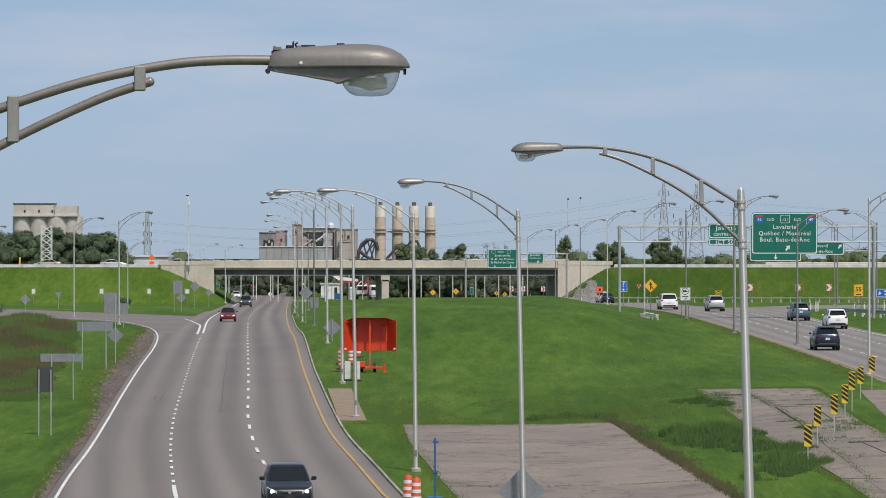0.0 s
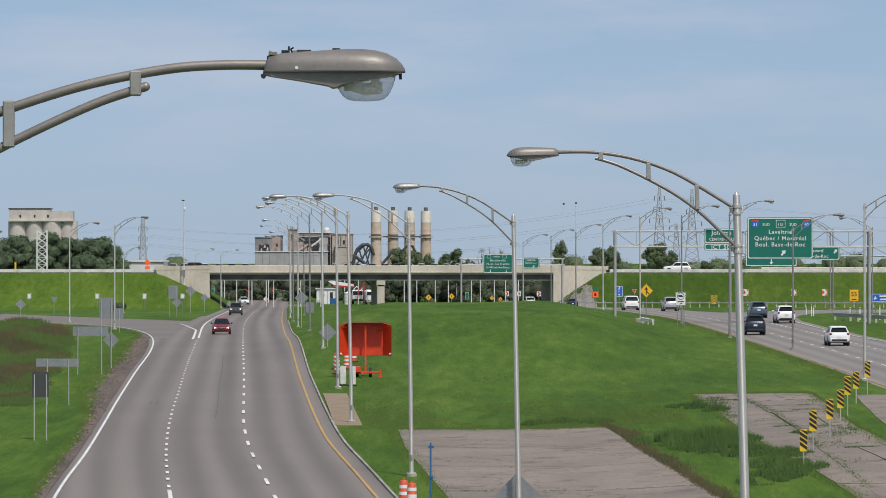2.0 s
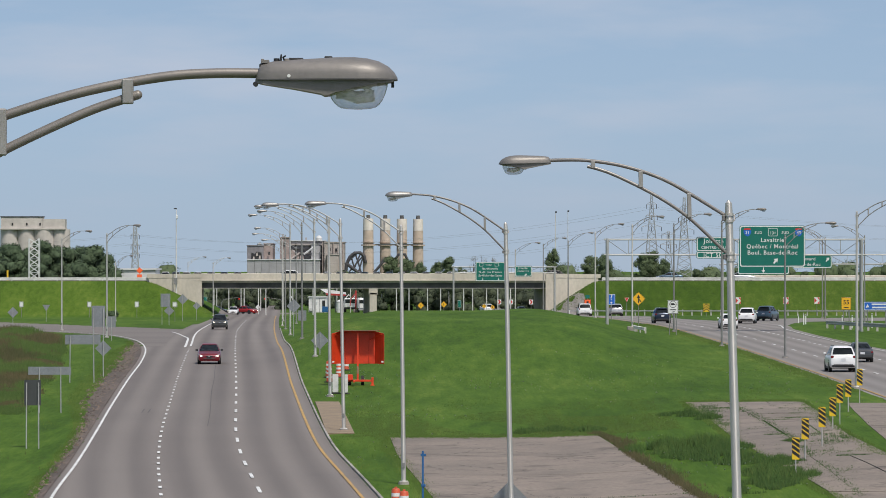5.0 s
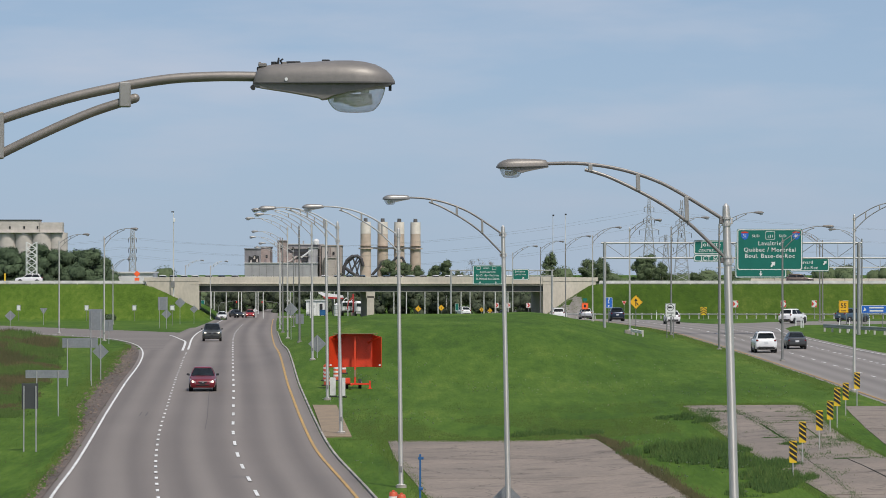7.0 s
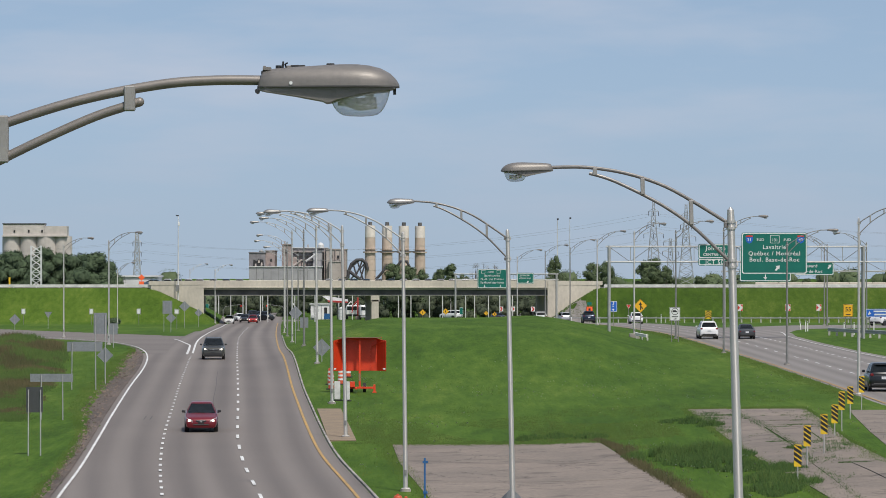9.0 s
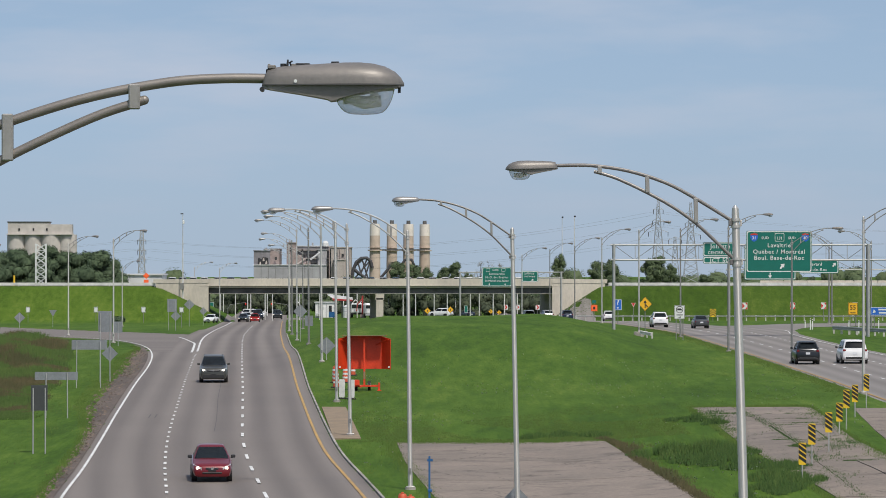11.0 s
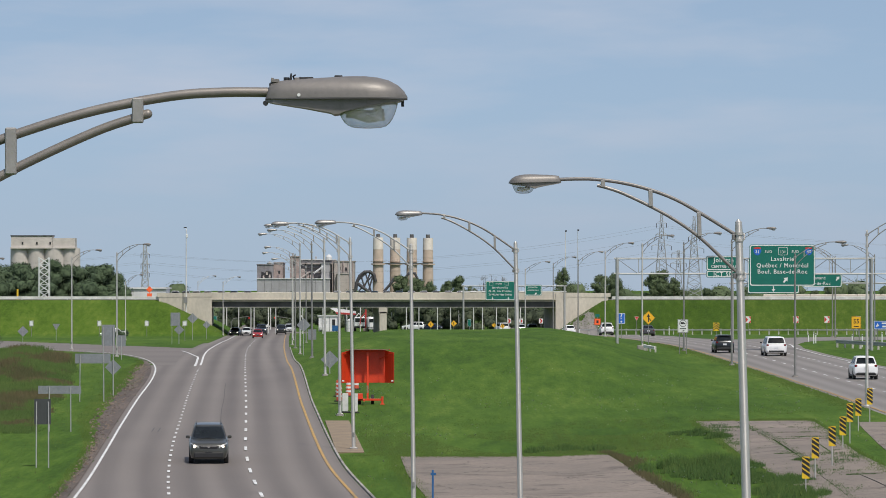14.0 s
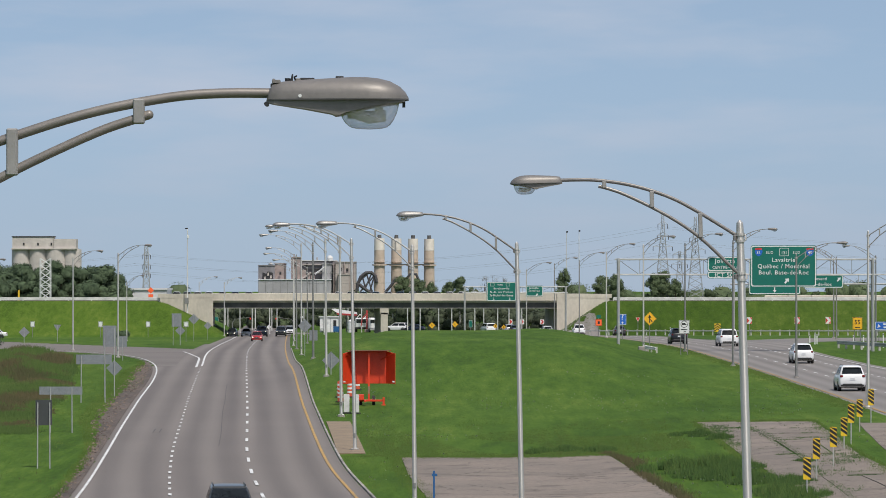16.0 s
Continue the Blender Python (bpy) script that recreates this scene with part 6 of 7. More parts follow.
part("post", rod([(0, 0, 0), (0, 0, 2.7)], .06, 6), GALV_OLD, globe)
part("globe", boxes(((0, 0, 2.85), (.55, .4, .4)), bevel=.12), YARD_W, globe)
boom = thing("boom_truck", "parked white truck with curved hose arms beyond the bridge", "truck", (-15.1, 774, land(-15.1, 774)))
part("chassis", boxes(((0, 0, .75), (2.2, 6, .35)), bevel=.03), TRIM, boom)
part("cab", boxes(((0, -2.2, 1.75), (2.2, 1.7, 1.9)), bevel=.2), WHITE, boom)
part("windscreen", boxes(((0, -3.06, 2.1), (1.8, .04, .7))), GLASS, boom)
part("turret", boxes(((.2, .6, 1.7), (1.2, 1.2, 1.5)), bevel=.1), WHITE, boom)
part("hose_arm", rod([(-.9, .4, 1.2), (-.8, .2, 2.8), (-.3, .2, 3.3), (.1, .2, 3.0)], [.13, .11, .1, .08], 8), YARD_W, boom, "white curved hose arm")
part("hose_arm", rod([(.5, .6, 1.4), (.6, .2, 2.7), (.95, .2, 3.2), (1.2, .2, 2.4)], [.13, .11, .1, .08], 8), YARD_W, boom, "white curved hose arm")
for s in (-1, 1):
    for yy in (-2.1, 1.8):
        part("wheel", rod([(s * .95 - .15, yy, .48), (s * .95 + .15, yy, .48)], .48, 14), TYRE, boom)
for x, y, h in ((-36, 735, 5.0), (-34.4, 760, 5.1), (-31, 742, 5.0), (-29.2, 730, 5.2), (-24.6, 735, 5.2), (-38.9, 740, 5), (-12, 740, 5.2), (-3.9, 735, 5.2), (-.6, 745, 5.1), (5.9, 742, 5.2), (1.8, 760, 5), (9.8, 726, 5.2), (-21, 735, 5.2), (-44, 742, 5), (-27, 790, 5.6), (-33, 800, 5.6), (-37.5, 815, 5.6), (-41, 790, 5.6), (-18, 790, 5.6), (-9.5, 800, 5.6), (-6.5, 780, 5.5), (3.5, 800, 5.6), (8, 790, 5.6), (12.5, 770, 5.5), (14.5, 750, 5.4), (-15, 770, 5.4)):
    pl = thing("utility_post", "grey steel post beyond the bridge", "post", (x, y, land(x, y)), 0, "posts beyond the bridge")
    part("pole", rod([(0, 0, -.2), (0, 0, h + 1.1)], [.1, .08], 8), RAILM, pl)
for x, sx in ((-37.5, 1), (-26.5, -1)):
    sg = thing("traffic_signal", "traffic signal on a curved orange-brown mast arm", "traffic signal", (x, 738, land(x, 738)), 0, "signals beyond the bridge")
    part("pole", rod([(0, 0, -.2), (0, 0, 2.0), (sx * .4, 0, 2.7), (sx * 3.2, 0, 3.1)], [.07, .06, .045, .04], 8), GALV_OLD, sg)
    hd = part("signal_head", boxes(((sx * 3.2, 0, 2.8), (.2, .2, .34)), bevel=.04), REDP, sg)
    part("red_light", rod([(sx * 3.2, -.12, 2.86), (sx * 3.2, -.1, 2.86)], .05, 12), material("lit_red_signal", (.6, .02, .01), .4, coords="obj", glow=(1, .05, .02, 1.5)), hd)


# ---- trees and brush ----
def leaf_cloud(n, lumps, size, seed, flat=.8, up=.45, core=.6):
    """Many small leaf tufts around a few lumps, as one mesh."""
    rnd = random.Random(seed)
    vs, fs, ns = [], [], []
    total = sum(r ** 2 for *_, r in lumps)
    for cx, cy, cz, r in lumps:
        # dense inner foliage
        i0 = len(vs)
        for a_ in range(1, 5):
            for b_ in range(9):
                th, ph = math.pi * a_ / 5, 2 * math.pi * b_ / 9
                d = Vector((math.sin(th) * math.cos(ph), math.sin(th) * math.sin(ph), math.cos(th)))
                rr = r * core * rnd.uniform(.85, 1.1)
                vs.append(Vector((cx, cy, cz)) + Vector((d.x * rr, d.y * rr, d.z * rr * flat)))
        for a_ in range(3):
            for b_ in range(9):
                q_ = [i0 + a_ * 9 + b_, i0 + (a_ + 1) * 9 + b_, i0 + (a_ + 1) * 9 + (b_ + 1) % 9, i0 + a_ * 9 + (b_ + 1) % 9]
                fs.append(tuple(q_))
                for v_ in q_:
                    d = vs[v_] - Vector((cx, cy, cz))
                    d.z = d.z / flat + up * r
                    ns.append(d.normalized())
        for _ in range(int(n * r * r / total)):
            u, v = rnd.uniform(-1, 1), rnd.uniform(0, 2 * math.pi)
            q = math.sqrt(1 - u * u)
            d = r * (rnd.random() ** .35) * rnd.uniform(.8, 1.12)
            c = Vector((cx + d * q * math.cos(v), cy + d * q * math.sin(v), cz + d * u * flat))
            sn = Vector((q * math.cos(v) + rnd.uniform(-.25, .25), q * math.sin(v) + rnd.uniform(-.25, .25), u + up + rnd.uniform(-.2, .2))).normalized()
            nrm = sn + Vector((rnd.uniform(-.45, .45), rnd.uniform(-.45, .45), rnd.uniform(-.45, .45)))
            a = nrm.orthogonal().normalized()
            b = nrm.cross(a).normalized()
            s = size * rnd.uniform(.5, 1.3)
            t = rnd.uniform(0, 6.3)
            i = len(vs)
            for k in range(4):
                an = t + k * math.pi / 2
                vs.append(c + s * (1 if k % 2 else .55) * (math.cos(an) * a + math.sin(an) * b))
            fs.append((i, i + 1, i + 2, i + 3) if a.cross(b).dot(sn) > 0 else (i + 3, i + 2, i + 1, i))
            ns += [sn] * 4
    return vs, fs, ns


def leaf_mesh(name, cloud, mat_):
    """Leaves shade by their place on the crown."""
    me_ = bpy.data.meshes.new(name)
    me_.from_pydata(cloud[0], [], cloud[1])
    me_.materials.append(mat_)
    me_.normals_split_custom_set([tuple(q) for q in cloud[2]])
    return new(name, me_)


def tree(seed, height, spread, leaves=2600, size=.42, mat_=None, label="", at=(0, 0, 0), name="tree", bare=False):
    rnd = random.Random(seed)
    t = thing(name, label or "leafy green deciduous tree with an uneven crown", "tree", at, 0, "trees beyond the overpass")
    bm = bmesh.new()
    tube(bm, [(0, 0, -.3), (.1, 0, height * .3), (-.05, .1, height * .6), (0, 0, height * .85)], [height * .02, height * .016, height * .011, .03], 7)
    lumps = []
    for k in range(30):
        a = rnd.uniform(0, 6.3)
        f = rnd.uniform(.2, .97)
        z = height * f
        rr = spread * (1.15 - (f - .45) ** 2 * 2.6 - .25 * f) * rnd.uniform(.25, .95)
        end = (rr * math.cos(a), rr * math.sin(a), z)
        if k < 14:
            tube(bm, [(0, 0, z * .6), (end[0] * .5, end[1] * .5, z * .82), end], [height * .008, height * .005, .02], 5)
        lumps.append((*end, spread * rnd.uniform(.24, .42) * (1.1 - .35 * f)))
    lumps.append((0, 0, height * .5, spread * .45))
    part("trunk", bm, BARK, t)
    c = leaf_mesh("crown", leaf_cloud(leaves, lumps, size, seed, .85, .55, .06 if bare else .55 if mat_ is LEAF_P else .8), mat_ or LEAF)
    c.parent = t
    return t


models = [tree(11 + k, 10, 4.2, 21000, .17, at=(x, y, 0)) for k, (x, y) in enumerate(((-86, 765), (-79, 775), (-73, 762), (-66, 770)))]
slim_models = [tree(43 + k, 10, 3.2, 14000, .15, LEAF_P, "light green open-crowned deciduous tree", at=(x, y, 0)) for k, (x, y) in enumerate(((-4.6, 800), (-77.5, 792), (33.5, 800)))]
def plant(k, x, y, s, sy=None, label="", slim=1.0):
    c = copy_thing((slim_models[k % 3] if x > -20 else models[k % 4]), pose(x, y, land(x, y), 0, 0, (k * 77) % 360) @ Matrix.Diagonal((s * slim, s * slim, sy or s, 1)))
    if label:
        c["label"] = label
    return c


for k in range(19):
    plant(k, -93 + k * 1.72 + random.uniform(-1, 1), 760 + random.uniform(0, 45), random.uniform(1.05, 1.35), random.uniform(1.1, 1.4) if k < 19 else 1.0)
for k, (x, y, s) in enumerate(((-7.6, 800, 1.05), (-2.2, 820, .95), (1.6, 845, .95), (3.6, 840, 1.05), (6.2, 850, .85), (9.5, 850, .75), (12.5, 850, .85), (24.0, 806, 1.2), (29.4, 840, .7), (31.6, 812, 1.05), (34.8, 830, 1.1), (41.6, 806, 1.1), (43.6, 815, 1.15), (45.6, 806, 1.0), (53.5, 830, .8), (56, 850, .75), (71, 850, .7), (77, 850, .75), (83, 860, .7))):
    plant(k, x, y, s, slim=.68 if x == 24.0 else .9)
LEAF_B = leafy("grey_sparse_leaves", (0.17, 0.165, 0.14), (0.2, 0.195, 0.165), (0.24, 0.23, 0.2), 0.3)
for k, (x, h) in enumerate(((8.6, 10.6), (10.6, 11.2), (12.3, 10.7))):
    tree(71 + k, h, 2.6, 1500, .09, LEAF_B, "pale grey, almost bare tree behind the overpass", at=(x, 832 + 3 * k, 0), bare=True)
# far woods as one mass; distance haze is put into the leaf colours
HAZY_WOODS = leafy("hazy_wood_leaves", (0.07, 0.098, 0.047), (0.09, 0.12, 0.058), (0.115, 0.145, 0.07), 0.35)
rnd = random.Random(5)
lumps = [(x + rnd.uniform(-3, 3), 1010 + rnd.uniform(-20, 40), rnd.uniform(1.5, 4.6), rnd.uniform(3, 4.6)) for x in np.arange(-190, 190, 2.6)]
lumps += [(x + rnd.uniform(-2, 2), 900 + rnd.uniform(-15, 15), rnd.uniform(.8, 2.2), rnd.uniform(2, 3.2)) for x in np.arange(-75, 60, 2.6)]
lumps += [(x + rnd.uniform(-4, 4), 1290 + rnd.uniform(-30, 40), rnd.uniform(3.2, 7.4), rnd.uniform(3.2, 5)) for x in np.arange(-240, 240, 3.4) if x < -78 or x > 38]
tagged(leaf_mesh("far_woods", leaf_cloud(170000, lumps, .26, 3, .8, .5, .75), HAZY_WOODS), "belt of green woods beyond the bridge, paled by haze in their colour", "woods", kind="stuff")
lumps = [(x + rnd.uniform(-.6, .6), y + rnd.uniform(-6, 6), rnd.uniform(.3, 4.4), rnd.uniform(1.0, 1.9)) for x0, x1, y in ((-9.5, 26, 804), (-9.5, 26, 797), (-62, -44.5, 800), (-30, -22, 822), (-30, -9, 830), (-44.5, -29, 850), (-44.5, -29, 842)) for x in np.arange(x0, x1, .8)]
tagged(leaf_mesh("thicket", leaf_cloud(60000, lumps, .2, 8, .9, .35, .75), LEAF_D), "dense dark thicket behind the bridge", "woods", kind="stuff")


def bush(x, y, r, h, seed, mat_, label, name="bush", size=.11, leaves=900):
    rnd2 = random.Random(seed)
    lumps2 = [(rnd2.uniform(-r, r) * .6, rnd2.uniform(-r, r) * .6, h * rnd2.uniform(.25, .7), r * rnd2.uniform(.35, .6)) for _ in range(7)]
    b = thing(name, label, "bush", (x, y, land(x, y)), 0, "bushes and weeds on the median")
    bm = bmesh.new()
    for k in range(5):
        lx, ly, lz, _ = lumps2[k]
        tube(bm, [(0, 0, -.05), (lx * .6, ly * .6, lz * .6), (lx, ly, lz)], [.02, .014, .006], 5)
    part("stems", bm, BARK, b)
    f = leaf_mesh("foliage", leaf_cloud(leaves, lumps2, size, seed, h / r * .8, 1.0), mat_)
    f.parent = b
    return b


# ---- vehicles ----
def car_paint(name, col, metal=.3):
    return material(name, col, .28, metal, col2=tuple(c * .9 for c in col), scale=1.5, fine=25, fine_amount=.03, coords="obj", coat=.28)


KINDS = {  # length, width, height, belt, nose, deck, cowl, roof front, roof rear, tail (from the middle, forward positive), roof half-width
    "hatch": (4.1, 1.7, 1.52, .98, .82, .98, 1.1, .2, -1.4, -1.88, .57),
    "sedan": (4.5, 1.66, 1.42, .9, .74, .97, 1.12, .15, -.9, -1.7, .5),
    "compact": (3.9, 1.66, 1.4, .88, .72, .95, .95, .1, -.8, -1.45, .54),
    "suv": (4.6, 1.82, 1.7, 1.08, .96, 1.08, 1.12, .3, -1.7, -2.1, .61),
    "van": (5.1, 1.98, 1.76, 1.08, .9, 1.08, 1.55, .65, -2.15, -2.42, .7),
    "pickup": (5.4, 1.95, 1.85, 1.18, 1.1, 1.18, 1.25, .45, -.6, -.9, .64),
}


def car(kind, paint, label, lit=False, rails=False, group="cars on the roads", name="car"):
    """A road vehicle that faces +y, standing on z = 0."""
    L, W, H, belt, nose, deck, cowl, rf, rr, tail, rw = KINDS[kind]
    w = W / 2
    c = thing(name, label, "pickup" if kind == "pickup" else "van" if kind == "van" else "car", (0, 0, 0), 0, group)
    st = [(-L / 2, .84, .36, deck - .2), (-L / 2 + .05, .93, .3, deck - .08), (-L / 2 + .2, .985, .26, deck - .02), (-L / 2 + .6, 1, .27, deck), (tail + .1, 1, .26, max(deck, belt)), (-.2, 1, .25, belt), (cowl, 1, .25, belt),
          (cowl + .25, .995, .26, belt * .55 + nose * .45 + .02), (L / 2 - .5, .97, .27, nose + .04), (L / 2 - .3, .955, .24, nose + .01), (L / 2 - .14, .92, .22, nose - .04), (L / 2 - .04, .87, .22, nose - .1), (L / 2, .78, .27, nose - .2)]
    st.sort(key=lambda q: q[0])
    rings = []
    for y, f, z0, z1 in st:
        ww = w * f
        e = min(1.0, (z1 - z0) / .55)
        half = [(.78, z0), (.93, z0 + .05 * e), (.985, z0 + .2 * e), (1.0, z0 + (z1 - z0) * .5), (.985, z1 - .17 * e), (.94, z1 - .06 * e), (.86, z1 - .012), (.45, z1 + .012)]
        rings.append([(ww * a, y, z) for a, z in half] + [(-ww * a, y, z) for a, z in half[::-1]])
    bm = loft(bmesh.new(), rings)
    bmesh.ops.recalc_face_normals(bm, faces=bm.faces)
    body = smooth_sides(part("body", bm, paint, c), 40)
    # rounded cabin; its panes lie in the same curved skin
    zb = belt - .03
    wb = w * .9

    def ring(t, grow=0.0):
        q = min(t / .9, 1.0)
        z = zb + (H - .06 - zb) * q if t <= .9 else H - .06 + .06 * ((t - .9) / .1) ** .6
        inset = 0 if t <= .9 else .22 * ((t - .9) / .1) ** 1.7
        hw = wb + (rw + .03 - wb) * q ** 1.25 - inset + grow
        yf = cowl + (rf - cowl) * q ** .92 - inset * 1.6 + grow
        yr = tail + (rr - tail) * q ** 1.1 + inset * 1.3 - grow
        c_ = .13
        pts = [(hw * .92 * u, yf + .05 * (1 - u * u)) for u in (-.86, -.43, 0, .43, .86)]
        pts += [(hw - .05, yf - .03), (hw - .012, yf - .09)]
        pts += [(hw, yf - c_ + (yr - yf + 2 * c_) * k / 5) for k in range(6)]
        pts += [(hw - .015, yr + .08), (hw - .06, yr + .025)]
        pts += [(-hw * .9 * u, yr - .03 * (1 - u * u)) for u in (-.86, -.43, 0, .43, .86)]
        pts += [(-hw + .06, yr + .025), (-hw + .015, yr + .08)]
        pts += [(-hw, yr + c_ + (yf - yr - 2 * c_) * k / 5) for k in range(6)]
        pts += [(-hw + .012, yf - .09), (-hw + .05, yf - .03)]
        return [(x, y, z) for x, y in pts]

    bm = loft(bmesh.new(), [ring(t) for t in (0, .2, .45, .7, .86, .92, .96, 1.0)])
    bmesh.ops.recalc_face_normals(bm, faces=bm.faces)
    smooth_sides(part("roof", bm, paint, c), 60)
    n_ = 30
    high = kind in ("suv", "hatch", "van")
    for nm, i0, i1, t0, t1 in (("windscreen", -1, 5, .05, .86), ("side_window", 7, 9.4, .1, .82), ("side_window", 9.6, 12, .1, .82), ("rear_window", 14.4, 19.6, .16 if high else .12, .8), ("side_window", 22, 24.4, .1, .82), ("side_window", 24.6, 27, .1, .82)):
        rows_ = []
        for t in np.linspace(t0, t1, 5):
            rg = [Vector(p_) for p_ in ring(t, .008)]
            us = [i0] + [float(v_) for v_ in range(math.ceil(i0 + .01), math.floor(i1 - .01) + 1)] + [i1]
            rows_.append([rg[math.floor(u) % n_].lerp(rg[(math.floor(u) + 1) % n_], u - math.floor(u)) for u in us])
        bm = bmesh.new()
        vv = [[bm.verts.new(p_) for p_ in r_] for r_ in rows_]
        for ra, rb in zip(vv, vv[1:]):
            for k in range(len(ra) - 1):
                bm.faces.new((ra[k], ra[k + 1], rb[k + 1], rb[k]))
        bmesh.ops.solidify(bm, geom=bm.faces[:], thickness=.006)
        bmesh.ops.recalc_face_normals(bm, faces=bm.faces)
        smooth_sides(part(nm, bm, GLASS, c, "dark tinted glass"), 40)
    if high:
        part("spoiler", boxes(((0, rr - .1, H - .1), (rw * 1.6, .22, .05)), bevel=.02), paint, c)
        part("tailgate_recess", boxes(((0, -L / 2 + .03, .78), (W * .4, .05, .2)), bevel=.02), paint, c)
        part("lower_bumper", boxes(((0, -L / 2 - .005, .43), (W * .7, .1, .16)), bevel=.03), TRIM, c, "black lower bumper")
    if kind == "pickup":
        part("bed_side", boxes(((0, -1.9, belt + .02), (W * .84, 1.5, .02))), TRIM, c, "dark load bed")
        part("tailgate", boxes(((0, -L / 2 + .08, belt - .2), (W * .8, .08, .5)), bevel=.02), paint, c)
    if rails:
        for s in (-1, 1):
            part("roof_rail", rod([(s * rw * .95, rr + .1, H + .02), (s * rw * .95, rf - .1, H + .02)], .025, 6), TRIM, c)
    r = .36 if kind in ("suv", "pickup") else .32
    for s in (-1, 1):
        for y in (L / 2 - .9, -L / 2 + .85):
            part("wheel_arch", rod([(s * (w - .2), y, r + .02), (s * (w - .002), y, r + .02)], r + .05, 18), TRIM, c)
            tyre = smooth_sides(part("tyre", rod([(s * (w - .22), y, r), (s * (w - .012), y, r)], r, 20), TYRE, c))
            part("rim", rod([(s * (w - .014), y, r), (s * (w - .004), y, r)], r * .66, 14), RIM, tyre)
        mir = part("mirror", boxes(((s * (w + .06), cowl - .35, belt + .08), (.18, .12, .13)), bevel=.03), paint if kind not in ("van", "sedan") else TRIM, c)
        part("mirror_stalk", boxes(((s * (w + .01), cowl - .33, belt + .03), (.1, .06, .05))), TRIM, mir)
        lamp_z = nose - .14
        lamp = loft(bmesh.new(), [[(s * w * a, L / 2 - b + d + .035, lamp_z + z) for d, z in ((0, z0), (.02, z1), (-.14, z1 + .02), (-.14, z0))] for a, b, z0, z1 in ((.52, .03, -.1, .0), (.68, .07, -.15, .05), (.83, .18, -.13, .09), (.92, .4, -.04, .11))])
        bmesh.ops.recalc_face_normals(lamp, faces=lamp.faces)
        lamp = part("headlamp", lamp, LAMP_C, c, "lit headlamp" if lit else "clear headlamp")
        if lit:
            part("lamp_reflector", rod([(s * w * .71, L / 2 - .1, lamp_z - .02), (s * w * .71, L / 2 - .005, lamp_z - .02)], [.075, .07], 12), LAMP_W, lamp, "glowing lamp")
        part("fog_lamp", rod([(s * w * .66, L / 2 - .1, .42), (s * w * .66, L / 2 - .035, .42)], .05, 10), LAMP_C, c)
        tz = belt - .12 if kind not in ("suv", "van", "hatch") else belt - .02
        part("tail_lamp", boxes(((s * w * .8, -L / 2 + .1, tz - .06), (w * .22, .22, .16 if kind in ("suv", "van", "hatch") else .15)), bevel=.04), LAMP_R, c, "red tail lamp")
        part("door_handle", boxes(((s * (w + .005), -.25, belt - .15), (.02, .2, .03))), paint, c)
    tall = kind in ("suv", "pickup", "van")
    part("grille", boxes(((0, L / 2 - .055, nose - (.2 if tall else .19)), (w * (.92 if tall else .66), .14, .17 if tall else .1)), bevel=.03), TRIM, c, "dark grille")
    part("grille_bar", boxes(((0, L / 2 + .018, nose - (.17 if tall else .15)), (w * (.8 if tall else .5), .02, .025))), CHROME, c, "chrome bar")
    part("emblem", rod([(0, L / 2 + .01, nose - .18), (0, L / 2 + .035, nose - .18)], .06, 12), CHROME, c)
    part("front_bumper", boxes(((0, L / 2 - .085, .4 if tall else .38), (W * (.74 if tall else .5), .24, .24 if tall else .07)), bevel=.03), TRIM, c, "black lower intake")
    part("rear_bumper", boxes(((0, -L / 2 + .08, .4 if kind in ("suv", "pickup") else .47), (W * .84, .2, .17 if kind in ("suv", "pickup") else .26)), bevel=.05), TRIM if kind in ("suv", "pickup") else paint, c)
    part("sill", boxes(((0, 0, .26), (W * .985, L * .5, .12)), bevel=.02), TRIM, c)
    part("number_plate", boxes(((0, -L / 2 - .02, deck - .32 if kind != "suv" else .82), (.32, .02, .16))), PLATE, c, "plain pale plate")
    part("front_plate_holder", boxes(((0, L / 2 + .02, .5), (.32, .02, .12))), TRIM, c)
    part("wiper", boxes(((.15, cowl - .02, belt + .03), (W * .4, .02, .02))), TRIM, c)
    return c


P_BLACK = car_paint("black_paint", (.008, .01, .012), .1)
P_RED = car_paint("dark_red_paint", (.15, .006, .012), .1)
P_GREY = car_paint("grey_green_paint", (.066, .066, .058), .35)
P_NAVY = car_paint("dark_blue_paint", (.018, .028, .05), .5)
P_WHITE = car_paint("white_paint", (.72, .72, .72), 0)
P_STEEL = car_paint("steel_blue_paint", (.09, .14, .18), .5)
P_SILVER = car_paint("silver_paint", (.5, .5, .5), .6)
P_DGREY = car_paint("dark_grey_paint", (.07, .072, .075), .5)
P_BEIGE = car_paint("pale_beige_paint", (.42, .38, .31), .3)
P_BROWN = car_paint("brown_paint", (.1, .075, .06), .4)
P_BRED = car_paint("bright_red_paint", (.42, .015, .015))
hatch_black = car("hatch", P_BLACK, "black hatchback with lit headlamps coming along the road", True)
sedan_red = car("sedan", P_RED, "dark red sedan with lit headlamps coming along the road", True)
suv_grey = car("suv", P_GREY, "grey-green estate car with roof rails and lit headlamps", True, True)
suv_navy = car("suv", P_NAVY, "dark blue car seen from behind, driving away")
suv_white = car("suv", P_WHITE, "white car with dark windows taking the loop ramp")
hatch_white = car("hatch", P_WHITE, "white hatchback driving away in the middle lane")
suv_steel = car("suv", P_STEEL, "steel-blue car taking the loop ramp")
suv_silver = car("suv", P_SILVER, "silver car driving away")
van_white = car("van", P_WHITE, "white minivan with a roof rack driving away", False, True)
sedan_navy = car("sedan", P_NAVY, "dark sedan driving away far ahead")
